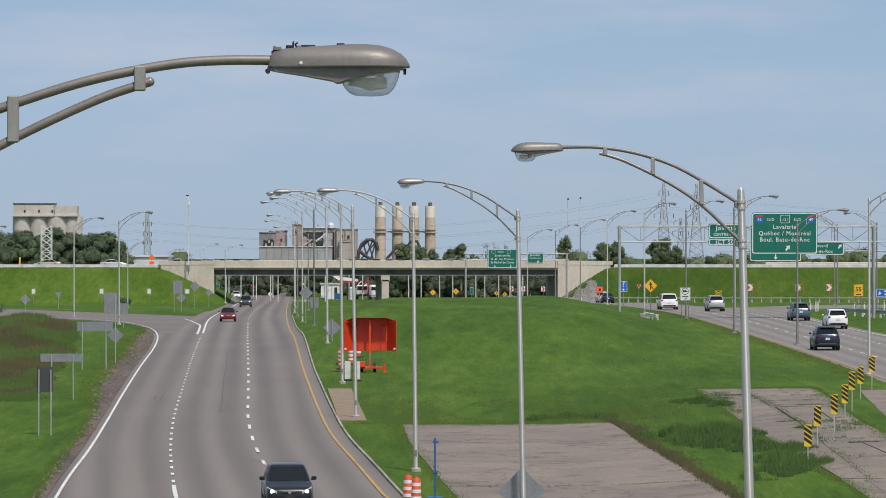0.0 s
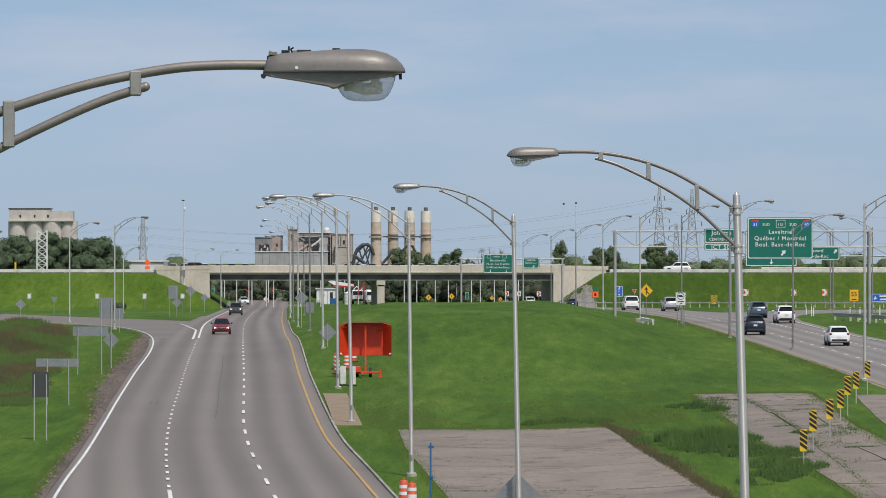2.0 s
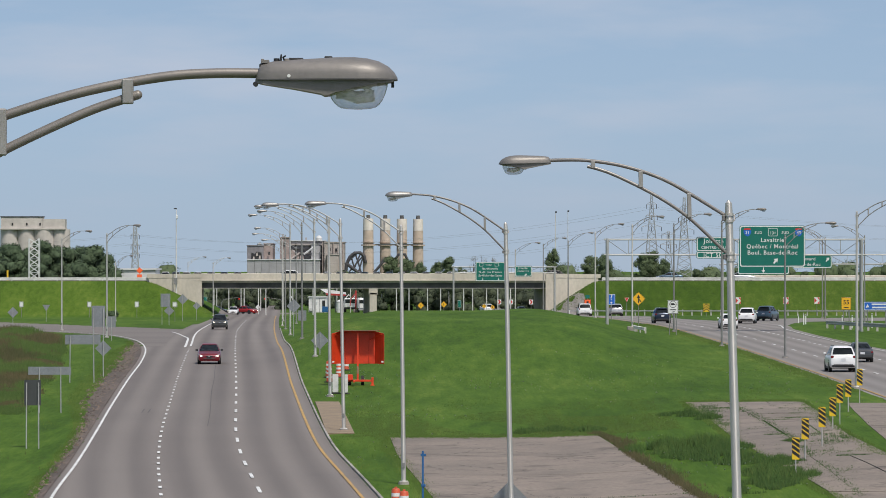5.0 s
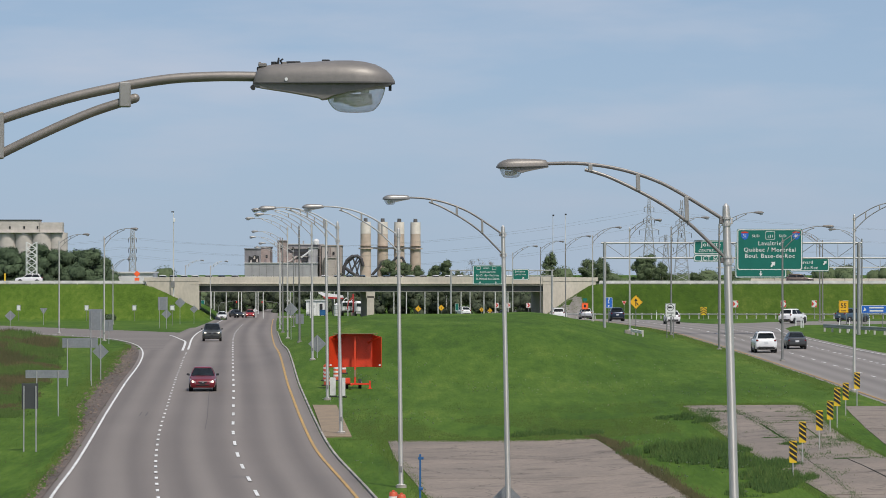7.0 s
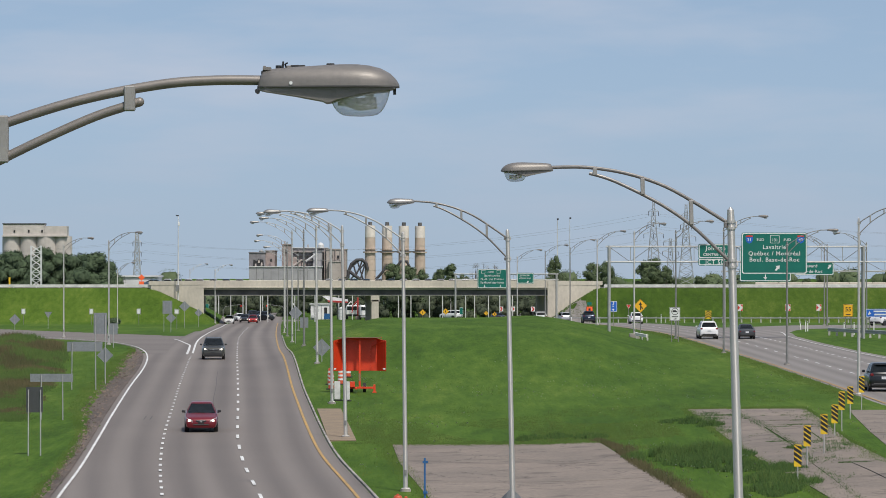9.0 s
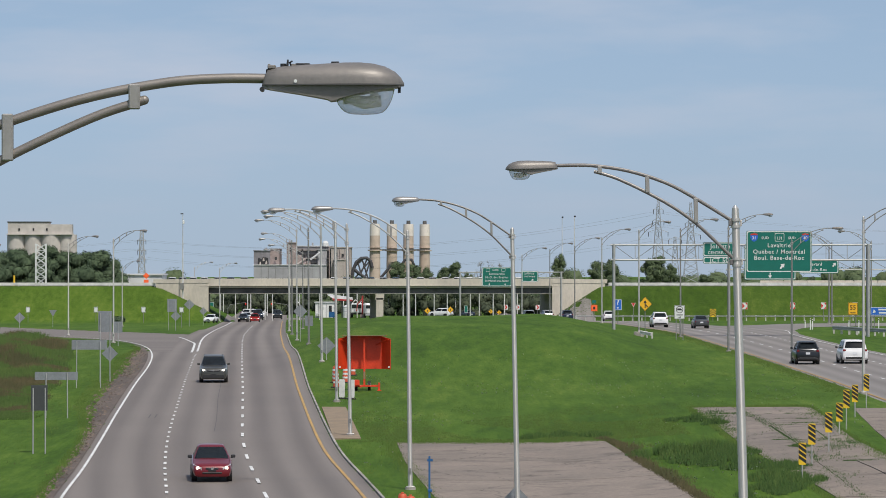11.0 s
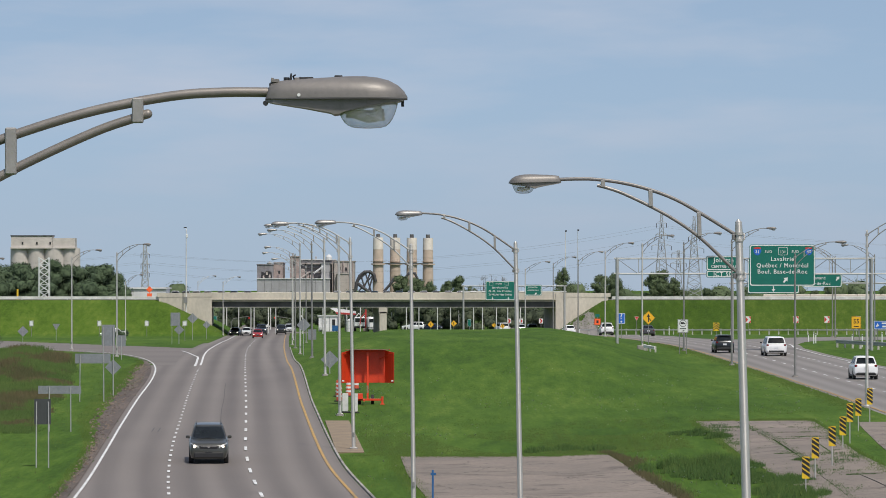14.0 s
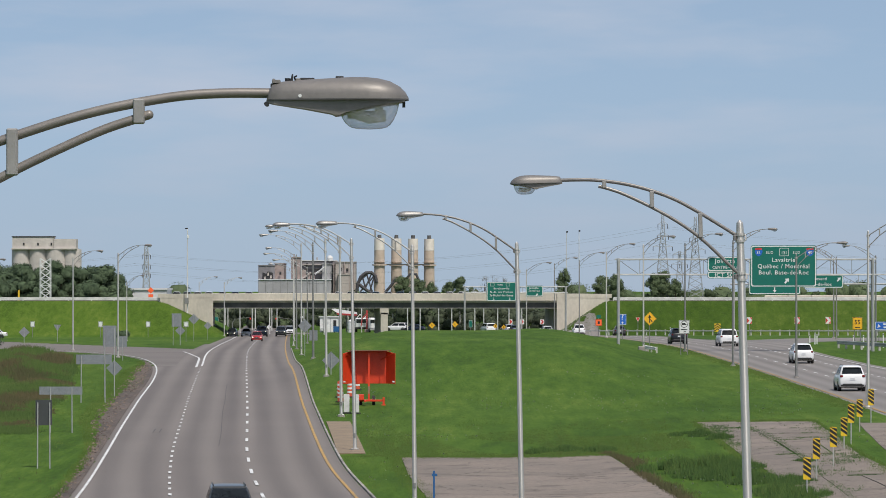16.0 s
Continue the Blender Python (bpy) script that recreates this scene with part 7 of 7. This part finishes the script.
suv_far = car("suv", P_WHITE, "white car driving away near the bridge")
suv_tall = car("suv", P_WHITE, "large white car with a black rear window and roof rails", False, True)
sedan_grey = car("sedan", P_DGREY, "dark grey sedan driving away")
suv_black = car("suv", P_BLACK, "black car driving away in the inner lane")
van_second = car("van", P_WHITE, "white minivan with a black rear window driving away")
suv_next = car("suv", P_WHITE, "white car with red tail lamps driving away")
suv_last = car("suv", P_WHITE, "white car entering the carriageway last", False, True)
far_red = car("sedan", P_BRED, "bright red car with lit headlamps coming from the lights", True)
far_pickup = car("pickup", P_NAVY, "dark blue pickup coming from the lights", True)
far_suv = car("suv", P_BLACK, "black car waiting at the lights", True)
far_white = car("suv", P_WHITE, "white car waiting at the lights")
far_pale = car("sedan", P_WHITE, "white sedan waiting at the lights")
far_dark = car("sedan", P_BLACK, "black sedan coming from under the bridge", True)
sedan_white = car("compact", P_WHITE, "white sedan turning off below the embankment")
over_a = car("sedan", P_STEEL, "blue-grey sedan crossing the overpass")
over_b = car("suv", P_WHITE, "white car crossing the overpass")
over_c = car("suv", P_BROWN, "brown car crossing the overpass")
over_d = car("sedan", P_SILVER, "silver sedan crossing the overpass toward the east")
over_e = car("sedan", P_BEIGE, "pale beige sedan crossing the overpass toward the west")
# row of standing cars beyond the parapet
row = [car("sedan", p_, "%s sedan standing in a row beyond the parapet" % n_, group="standing cars beyond the parapet") for p_, n_ in ((P_WHITE, "white"), (P_SILVER, "silver"), (P_STEEL, "blue"))]
for k, r_ in enumerate(row):
    r_.matrix_basis = pose(-17.6 + 2.1 * k, 702.5, DECK + .1, 0, 0, 180)
for k in range(14):
    copy_thing(row[(2, 1, 2, 0, 0, 1, 0, 0, 0, 0, 1, 0, 0, 0)[k]], pose(-11.3 + 2.1 * k, 702.5 + (k * 37 % 5) * .1, DECK + .1, 0, 0, 180))
for k, x in enumerate((-45.2, -43.4, -41.6, -39.7, -37.4, -35.2, -32.9)):
    copy_thing(row[(0, 1, 0, 0, 1, 2, 1)[k]], pose(x, 702.5, DECK + .1, 0, 0, 180))


# ---- brush and weeds ----
for k, (x, y, r, h) in enumerate(((-57.5, 522, 2.6, 2.4), (-60, 528, 2.4, 2.2), (-50.8, 655, 1.8, 1.4))):
    bush(x, y, r, h, 200 + k, LEAF, "dark round bush at the foot of the embankment", size=.13, leaves=2600)
def blades(name, spots, mat_, label, lo, hi, count=4, width=.028, category="grass", tall=None, rough=.2):
    """Upright tufts of blades scattered over the turf, one object."""
    rnd3 = random.Random(len(spots))
    vs, fs = [], []
    for x, y in spots:
        z = land(x, y) - .02
        for _ in range(count):
            a = rnd3.uniform(0, 6.3)
            h = rnd3.uniform(lo, hi) * (tall(x, y) if tall else 1)
            bx, by = x + rnd3.uniform(-.14, .14), y + rnd3.uniform(-.14, .14)
            lx, ly = h * rnd3.uniform(-.5, .5), h * rnd3.uniform(-.5, .5)
            c, s = width * (1 + h) * math.cos(a), width * (1 + h) * math.sin(a)
            i = len(vs)
            vs += [(bx - c, by - s, z), (bx + c, by + s, z), (bx + lx, by + ly, z + h)]
            fs.append((i, i + 1, i + 2) if c > 0 else (i + 1, i, i + 2))
    me4 = bpy.data.meshes.new(name)
    me4.from_pydata(vs, [], fs)
    me4.materials.append(mat_)
    # blades shade like the turf they stand in
    rn = np.random.RandomState(4).uniform(-rough, rough, (len(fs), 3))
    rn[:, 2] = 1
    rn[:, 1] -= .15
    nr = np.repeat(rn / np.linalg.norm(rn, axis=1)[:, None], 3, axis=0)
    me4.normals_split_custom_set([tuple(q) for q in nr])
    return tagged(new(name, me4), label, category, kind="stuff")


def brush_spots(n):
    out = []
    while len(out) < n:
        y = random.uniform(215, 420)
        x = west_edge(y) - (4.6 + 1.6 * noise.noise((y * .06, 3.1, 0)) + abs(random.gauss(0, 1.3)) + (y - 250) * .02 + abs(random.gauss(0, 5)) * (.4 + max(0, y - 250) / 150))
        if x > -.122 * y - 2:
            out.append((x, y))
    return out


def brush_height(x, y):
    return .3 + .95 * max(0, noise.noise((x * .3, y * .07, 2.4)) + .25) * ease((y - 225) / 40) * ease((west_edge(y) - 3.6 - x) / 5.5) - .15 * (1 - ease((west_edge(y) - 4.0 - x) / 4.5))


spots = brush_spots(26000)
dry = [q for q in spots if noise.noise((q[0] * .25, q[1] * .05, 2.0)) + .25 * noise.noise((q[0] * 1.3, q[1] * .5, 7)) > .13]
green = [q for q in spots if noise.noise((q[0] * .25, q[1] * .05, 2.0)) + .25 * noise.noise((q[0] * 1.3, q[1] * .5, 7)) <= .13]
blades("dry_brush", dry, DRY, "tall brownish brush on the bank", .5, 1.15, 5, .022, "brush", brush_height)
blades("green_brush", green, BRUSH, "tall overgrown green brush on the bank", .5, 1.1, 5, .024, "brush", brush_height)
CLUMPS = ((9.6, 182, 1.0, .75), (10.4, 181, 1.1, .8), (11.2, 180, 1.1, .8), (12.0, 181, 1.0, .8), (12.6, 178, 1.0, .75), (11.6, 174, .9, .7), (12.8, 170, .9, .7), (10.9, 176.5, .8, .6), (13.4, 163, .9, .65), (14.0, 160, .9, .6), (13.0, 158, .9, .55), (12.3, 156, .8, .5),
                                    (14.1, 167, .8, .6), (4.9, 199, .5, .45), (6.0, 200, .6, .4), (7.6, 198.5, .7, .45), (4.35, 198, .3, .5), (12.2, 208, .6, .5), (12.9, 206, .5, .5), (13.6, 202, .5, .5), (17.4, 152.5, .45, .8), (17.9, 152, .35, .6), (15.8, 180, .4, .35))
rnd = random.Random(14)
weeds = []
clump_tall = {}
for x, y, r, h in CLUMPS:
    for _ in range(int(620 * r * r) + 60):
        a, d = rnd.uniform(0, 6.3), r * 1.25 * math.sqrt(rnd.random())
        q = (x + d * math.cos(a), y + d * 1.9 * math.sin(a))
        if noise.noise((q[0] * 1.1, q[1] * .5, 5.0)) > -.22 * (1.6 - d / r):
            weeds.append(q)
            clump_tall[q] = h * (1.05 - .5 * d / r) * (.8 + .5 * noise.noise((q[0] * .9, q[1] * .4, 9.0)))
blades("rough_weeds", [q for k, q in enumerate(weeds) if k % 3], WEED, "dense dark green tall weeds in the rough grass", .4, 1.0, 7, .016, "weeds", lambda x, y: clump_tall[(x, y)], .75)
blades("weed_tips", weeds[::3], BRUSH, "lighter green weeds among the dark ones", .5, 1.1, 6, .014, "weeds", lambda x, y: clump_tall[(x, y)], .6)


def on_slab(x, y):
    return (125 < y < 195 and pad_left(y) < x < pad_right(y)) or (140 < y < 220 and old_left(y) < x < old_right(y)) or (168 < y < 215 and 19.6 + (y - 168) * .045 < x < 24.2) or (196 < y < 230 and west_kerb(y) < x < west_kerb(y) + 1.6)


def scatter(n, y0, y1, keep, wide=.118):
    out = []
    while len(out) < n:
        y = random.uniform(y0, y1)
        x = random.uniform(-wide, wide) * y
        if not paved(x, y, .25) and not on_slab(x, y) and keep(x, y):
            out.append((x, y))
    return out


def patchy(x, y):
    return noise.noise((x * .16, y * .06, 1.7)) > -.35


blades("grass_near", scatter(24000, 135, 260, patchy), GRASS, "short uneven green grass blades beside the roads", .02, .06, 3, .008)
blades("grass_far", scatter(16000, 260, 420, patchy), GRASS, "rough green grass on the rise", .03, .08, 3, .014)
blades("tall_grass", scatter(2500, 140, 330, lambda x, y: noise.noise((x * .2, y * .07, 5.2)) > .25), GRASS, "taller grass tussocks in patches", .06, .16, 4, .012)
blades("bank_grass", scatter(5000, 190, 420, lambda x, y: x < west_edge(y) - 2.5), GRASS, "long unmown grass on the bank", .06, .18, 3, .01)
for side_, mat_, label in ((-1, GRASS_SUNLIT, "yellowish green grass on the embankment slope, coloured as if sunlit"), (1, GRASS_SHADED, "green grass on the embankment slope, coloured as if in shade")):
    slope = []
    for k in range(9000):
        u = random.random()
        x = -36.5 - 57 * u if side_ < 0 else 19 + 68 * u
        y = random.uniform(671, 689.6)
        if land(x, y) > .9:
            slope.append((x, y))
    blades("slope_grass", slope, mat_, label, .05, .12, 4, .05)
verge = []
for k in range(5000):
    y = random.uniform(232, 440)
    verge.append((east_kerb(y) - .06 - abs(random.gauss(0, .7)), y))
blades("verge_grass", verge, GRASS, "uncut grass along the carriageway edge", .05, .12, 4, .022)
blades("dry_stalks", scatter(500, 145, 260, lambda x, y: noise.noise((x * .3, y * .1, 8.2)) > .3), DRY, "thin dry stalks among the grass", .1, .22, 2, .006)
edge_spots = []
for k in range(3600):
    y = random.uniform(140, 196)
    reach = .22 + .5 * max(0, noise.noise((y * .22, 6, 3)) + .15)
    edge_spots.append((pad_right(y) - .08 + abs(random.gauss(0, reach)), y))
blades("edge_weeds", edge_spots, DRY, "brownish weeds along the pad edge", .05, .24, 4, .012)
joint = []


def sprouts(x, y, n, sx=.13, sy=.3):
    for _ in range(n):
        joint.append((x + random.gauss(0, sx), y + random.gauss(0, sy)))


for k in range(900):
    y = random.uniform(150, 215)
    if noise.noise((y * .2, 9, 4)) > -.35:
        joint.append((old_mid(y) + random.gauss(0, .13 + .1 * max(0, noise.noise((y * .15, 1, 4)))), y))
for y, xa, xb, n in ((169.2, 14.0, 20.0, 60), (185, 14.9, 16, 26), (198.6, 13.6, 18.9, 46), (211, 13.6, 15.6, 30), (203, 16.2, 18.8, 16), (209, 16.2, 18.8, 16), (197, 16.2, 18.8, 20)):
    for k in range(n):
        x = random.uniform(xa, xb)
        if noise.noise((x * 1.3, y, 2)) > -.12:
            sprouts(x, y - .5 * (x - 16), random.randint(3, 9), .09, .1)
for k in range(44):
    y = random.uniform(165, 217)
    sprouts(random.uniform(old_left(y) + .3, old_right(y)), y, random.randint(3, 9), .08, .2)
for x, y, n in ((17.3, 178, 110), (18.1, 181, 130), (17.2, 184, 70), (16.6, 172, 50), (14.2, 209, 120), (14.3, 214, 160), (13.9, 203, 120), (14.0, 196, 140), (15.4, 163.5, 50), (16.2, 161.5, 30), (14.6, 163.5, 60), (18.6, 206, 50), (18.9, 199, 50)):
    sprouts(x, y, n, .3, 1.2)
for k in range(160):
    joint.append((pad_left(155.9) + (pad_right(155.9) - pad_left(155.9)) * random.random(), 155.9 + random.gauss(0, .06)))
blades("joint_weeds", joint, WEED, "dark green weeds growing in the slab joints", .03, .13, 5, .02)
ragged = []
for k in range(5200):
    y = random.uniform(141, 219)
    side_x = old_left(y) if k % 3 else old_right(y)
    reach = .5 + 1.1 * max(0, noise.noise((y * .12, 3 + k % 3, 1)))
    ragged.append((side_x + (1 if k % 3 else -1) * (abs(random.gauss(0, .5)) * reach - .2), y))
for k in range(1500):
    x = random.uniform(13.4, 19.6)
    ragged.append((x, 219.5 - .5 * (x - 16) + random.gauss(.4, .5)))
for k in range(1800):
    y = random.uniform(126, 195)
    ragged.append((pad_left(y) + random.gauss(-.1, .22), y))
for k in range(5200):
    y = random.uniform(120, 372)
    wide_ = .5 + 1.05 * ease((y - 195) / 45) * (1 - ease((y - 320) / 45))
    ragged.append((west_edge(y) - .32 - wide_ * random.uniform(.85, 1.6) - .3 * noise.noise((y * .2, 1, 0)), y))
for k in range(1600):
    x = random.uniform(-2.2, 8.4)
    ragged.append((x, 194.6 + random.gauss(-.2, .45) - .5 * max(0, noise.noise((x * .5, 2, 1)))))
blades("ragged_edge_grass", ragged, GRASS, "grass creeping over the slab edges", .04, .14, 4, .016)
withered = []
while len(withered) < 7000:
    x, y = random.uniform(-4.5, 12), 195 + abs(random.gauss(0, 16))
    if noise.noise((x * .15, y * .07, 6.1)) > -.45 + (y - 195) * .02 and not on_slab(x, y):
        withered.append((x, y))
blades("withered_grass", withered, WITHERED, "low brownish grass behind the concrete pad", .03, .09, 4, .02)
FLOWER = material("white_petals", (.75, .74, .62), .8)
spots = scatter(420, 150, 290, lambda x, y: x > -6 and noise.noise((x * .2, y * .08, 3.3)) > .05)
vs, fs = [], []
for x, y in spots:
    z = land(x, y) + random.uniform(.1, .25)
    i = len(vs)
    r = random.uniform(.02, .045)
    vs += [(x - r, y, z), (x, y - r, z + r), (x + r, y, z), (x, y + r, z - r)]
    fs.append((i, i + 1, i + 2, i + 3))
me = bpy.data.meshes.new("wild_flowers")
me.from_pydata(vs, [], fs)
me.materials.append(FLOWER)
tagged(new("wild_flowers", me), "scattered small white wild flowers in the grass", "flowers", kind="stuff")


# ---- what moves ----
def heading(dx, dy):
    return math.degrees(math.atan2(-dx, dy))


def drive(vehicle, line, rows, z=None):
    """Key a vehicle along a line x(y): rows of seconds and distance y."""
    ts = [r[0] for r in rows]
    ds = [r[1] for r in rows]
    keys = []
    n = 17
    for k in range(n):
        t = 16.0 * k / (n - 1)
        y = float(np.interp(t, ts, ds))
        if t > ts[0] and len(ts) > 2:
            y = smooth_at(t, ts, ds)
        fwd = 1.0 if ds[-1] > ds[0] else -1.0
        x = line(y)
        dx = (line(y + 2) - line(y - 2)) / 4
        slope = (land(x, y + 2) - land(x, y - 2)) / 4
        keys.append((t, Matrix.Translation((x, y, land(x, y) + .01)) @ Euler((math.atan(slope) * fwd, 0, radians(heading(dx * fwd, fwd)))).to_matrix().to_4x4()))
    walk(vehicle, keys)


def smooth_at(t, ts, ds):
    i = max(k for k in range(len(ts) - 1) if ts[k] <= t) if t < ts[-1] else len(ts) - 2
    h = ts[i + 1] - ts[i]
    def slope(k):
        if 0 < k < len(ts) - 1:
            return (ds[k + 1] - ds[k - 1]) / (ts[k + 1] - ts[k - 1])
        return (ds[1] - ds[0]) / (ts[1] - ts[0]) if k == 0 else (ds[-1] - ds[-2]) / (ts[-1] - ts[-2])
    u = (t - ts[i]) / h
    return ds[i] * (1 + 2 * u) * (1 - u) ** 2 + h * slope(i) * u * (1 - u) ** 2 + ds[i + 1] * u * u * (3 - 2 * u) - h * slope(i + 1) * u * u * (1 - u)


def steer(vehicle, rows, z=None):
    """Key a vehicle through rows of seconds, x, y."""
    keys = []
    for k, (t, x, y) in enumerate(rows):
        a, b = rows[max(k - 1, 0)], rows[min(k + 1, len(rows) - 1)]
        keys.append((t, pose(x, y, (land(x, y) if z is None else z) + .01, 0, 0, heading(b[1] - a[1], b[2] - a[2]))))
    walk(vehicle, keys)


def bend(vehicle, lane, along, rows):
    """Follow a lane, then leave it through rows of seconds, x, y."""
    steer(vehicle, [(t, lane(y), y) for t, y in along] + rows)


def west_left_lane(y):
    return (west_dot(y) + west_dash(y)) / 2


def motions():
    inner = lambda y: east_yellow(y) + 1.9
    middle = lambda y: east_yellow(y) + 5.6
    drive(hatch_black, lambda y: west_dash(y) - .1, [(0, 145), (.8, 124.5), (2, 94), (8, -60), (16, -265)])
    drive(sedan_red, west_left_lane, [(0, 418), (2, 367), (4, 317), (7, 250), (9, 207), (11.5, 161.4), (13, 134), (16, 79)])
    drive(suv_grey, west_left_lane, [(0, 627), (4, 506), (7, 394), (9, 326), (12.5, 226), (14.5, 181), (16, 149.5)])
    # these slow down for the sharp bend beyond the bridge
    bend(suv_navy, inner, [(0, 296.6), (2, 357), (4, 419), (6, 482), (8, 546), (10, 610), (11, 642)], [(12, 18.5, 670), (13, 17.1, 686), (14, 15.5, 704), (16, 12.9, 734)])
    bend(hatch_white, middle, [(0, 264), (2, 323), (4, 383), (6, 445), (8, 507), (10, 571), (12, 633)], [(14, 20.6, 664), (16, 17.4, 688)])
    bend(suv_silver, middle, [(0, 441), (2, 493), (4, 545), (6, 602), (7, 632)], [(8, 23.0, 656), (9, 21.2, 666), (12, 16.8, 698), (13, 15.4, 714), (14, 14.0, 728), (16, 12.2, 750)])
    bend(van_white, inner, [(0, 457), (2, 507), (4, 557), (6, 612), (7, 641)], [(8, 19.3, 664), (9, 17.7, 682), (12, 14.2, 728), (13, 12.2, 750), (14, 11.2, 757), (16, 8.6, 768)])
    bend(sedan_navy, inner, [(0, 560), (2, 631)], [(3.5, 17.5, 683), (4, 16.9, 700), (7, 13.4, 735), (8, 12.5, 748), (9, 11.8, 756), (12, 1.9, 778), (14, -2.0, 780), (16, -5.4, 781)])
    bend(suv_far, middle, [(0, 626)], [(1, 21.0, 672), (2, 15.6, 712), (4, 11.7, 752), (7, 6.5, 770), (8, 5.1, 774), (9, 3.4, 777), (12, -.9, 780), (14, -5.0, 781), (16, -8.6, 782)])
    drive(suv_tall, inner, [(0, 131), (4, 245), (8, 368), (12, 493), (16, 623)])
    drive(sedan_grey, middle, [(0, 186), (4, 276), (8, 374), (12, 478), (16, 588)])
    drive(suv_black, inner, [(0, -62), (4, 84), (8, 217), (12, 337), (16, 443)])
    drive(van_second, middle, [(0, 93), (4, 167), (8, 246), (12, 333), (16, 427)])
    drive(suv_next, middle, [(0, -18), (8, 166), (13, 281), (14.5, 317), (16, 355.5)])
    drive(suv_last, inner, [(0, -115), (8, 80.6), (15, 252), (16, 276.6)])
    steer(suv_white, [(0, 34.3, 361), (1.5, 33.8, 392), (3.5, 33.2, 425), (4.2, 33.4, 435), (5.4, 35.4, 456), (6.5, 39.9, 477), (7, 42.7, 483), (7.5, 45.5, 487), (8, 48.3, 490), (8.5, 51.6, 496.5), (9.5, 58.5, 509), (12, 76, 522), (16, 104, 534)])
    steer(suv_steel, [(0, 33.8, 392), (1.5, 33.2, 421), (2.5, 33.1, 436), (3.5, 34.0, 451), (4.2, 35.6, 461), (5.4, 41, 483), (6.5, 48, 497), (7, 51.5, 501), (7.5, 55.5, 504), (9, 68, 510), (12, 92, 516), (16, 124, 524)])
    steer(far_red, [(0, -54, 753), (2, -45, 753.5), (3.2, -38.5, 753), (5, -33.6, 751), (6.5, -32.4, 748), (9, -31.3, 718), (11.5, -30.2, 681), (14, -28.4, 640), (16, -27, 602)])
    steer(far_pickup, [(0, -66, 757), (6, -48, 757), (7.6, -38, 756), (8.6, -33.6, 753), (10, -32.2, 745), (11.5, -32.1, 735), (14.5, -31.2, 718), (16, -30.8, 705)])
    steer(far_suv, [(0, -78, 760), (6.6, -48, 760), (8, -36, 760), (9, -31, 757), (10.2, -29.4, 752), (11.5, -28.9, 745), (14.5, -28.0, 723), (16, -27.8, 712)])
    steer(far_white, [(0, -92, 763), (9.4, -48, 763), (11, -34, 763), (12, -29, 759), (13, -27.6, 751), (14.5, -27.1, 738), (16, -26.6, 722)])
    steer(far_dark, [(0, -58, 747), (4, -42, 747), (6, -36, 745), (7.5, -34, 740), (9, -33.2, 728), (11.5, -33.6, 708), (14.5, -34.8, 694), (16, -35, 688)])
    steer(far_pale, [(0, -72, 750), (6, -46, 750), (8, -37, 749), (9, -34.8, 745), (11.5, -33.9, 732), (14.5, -33.4, 708), (16, -33.2, 700)])
    steer(sedan_white, [(0, -39.5, 788), (3, -35.4, 762), (4, -35.1, 752), (6.5, -35.7, 718), (7.5, -35.4, 709), (9, -34.2, 693), (10.2, -35, 675), (11.5, -38.2, 664), (12.5, -42.5, 657), (14.5, -56.4, 655), (15, -61.3, 655), (16, -71, 655)])
    for vehicle, x, t0, v in ((over_a, 62.4, 4.0, -22), (over_b, 62.0, 1.0, -21.6), (over_c, 62.6, 7.0, 20.6), (over_d, -55.5, .0, 21.6), (over_e, -67, .0, -21.6)):
        steer(vehicle, [(t, x + v * (t - t0), 694.8 if v > 0 else 698.6) for t in range(0, 17, 4)], DECK + .05)


motions()
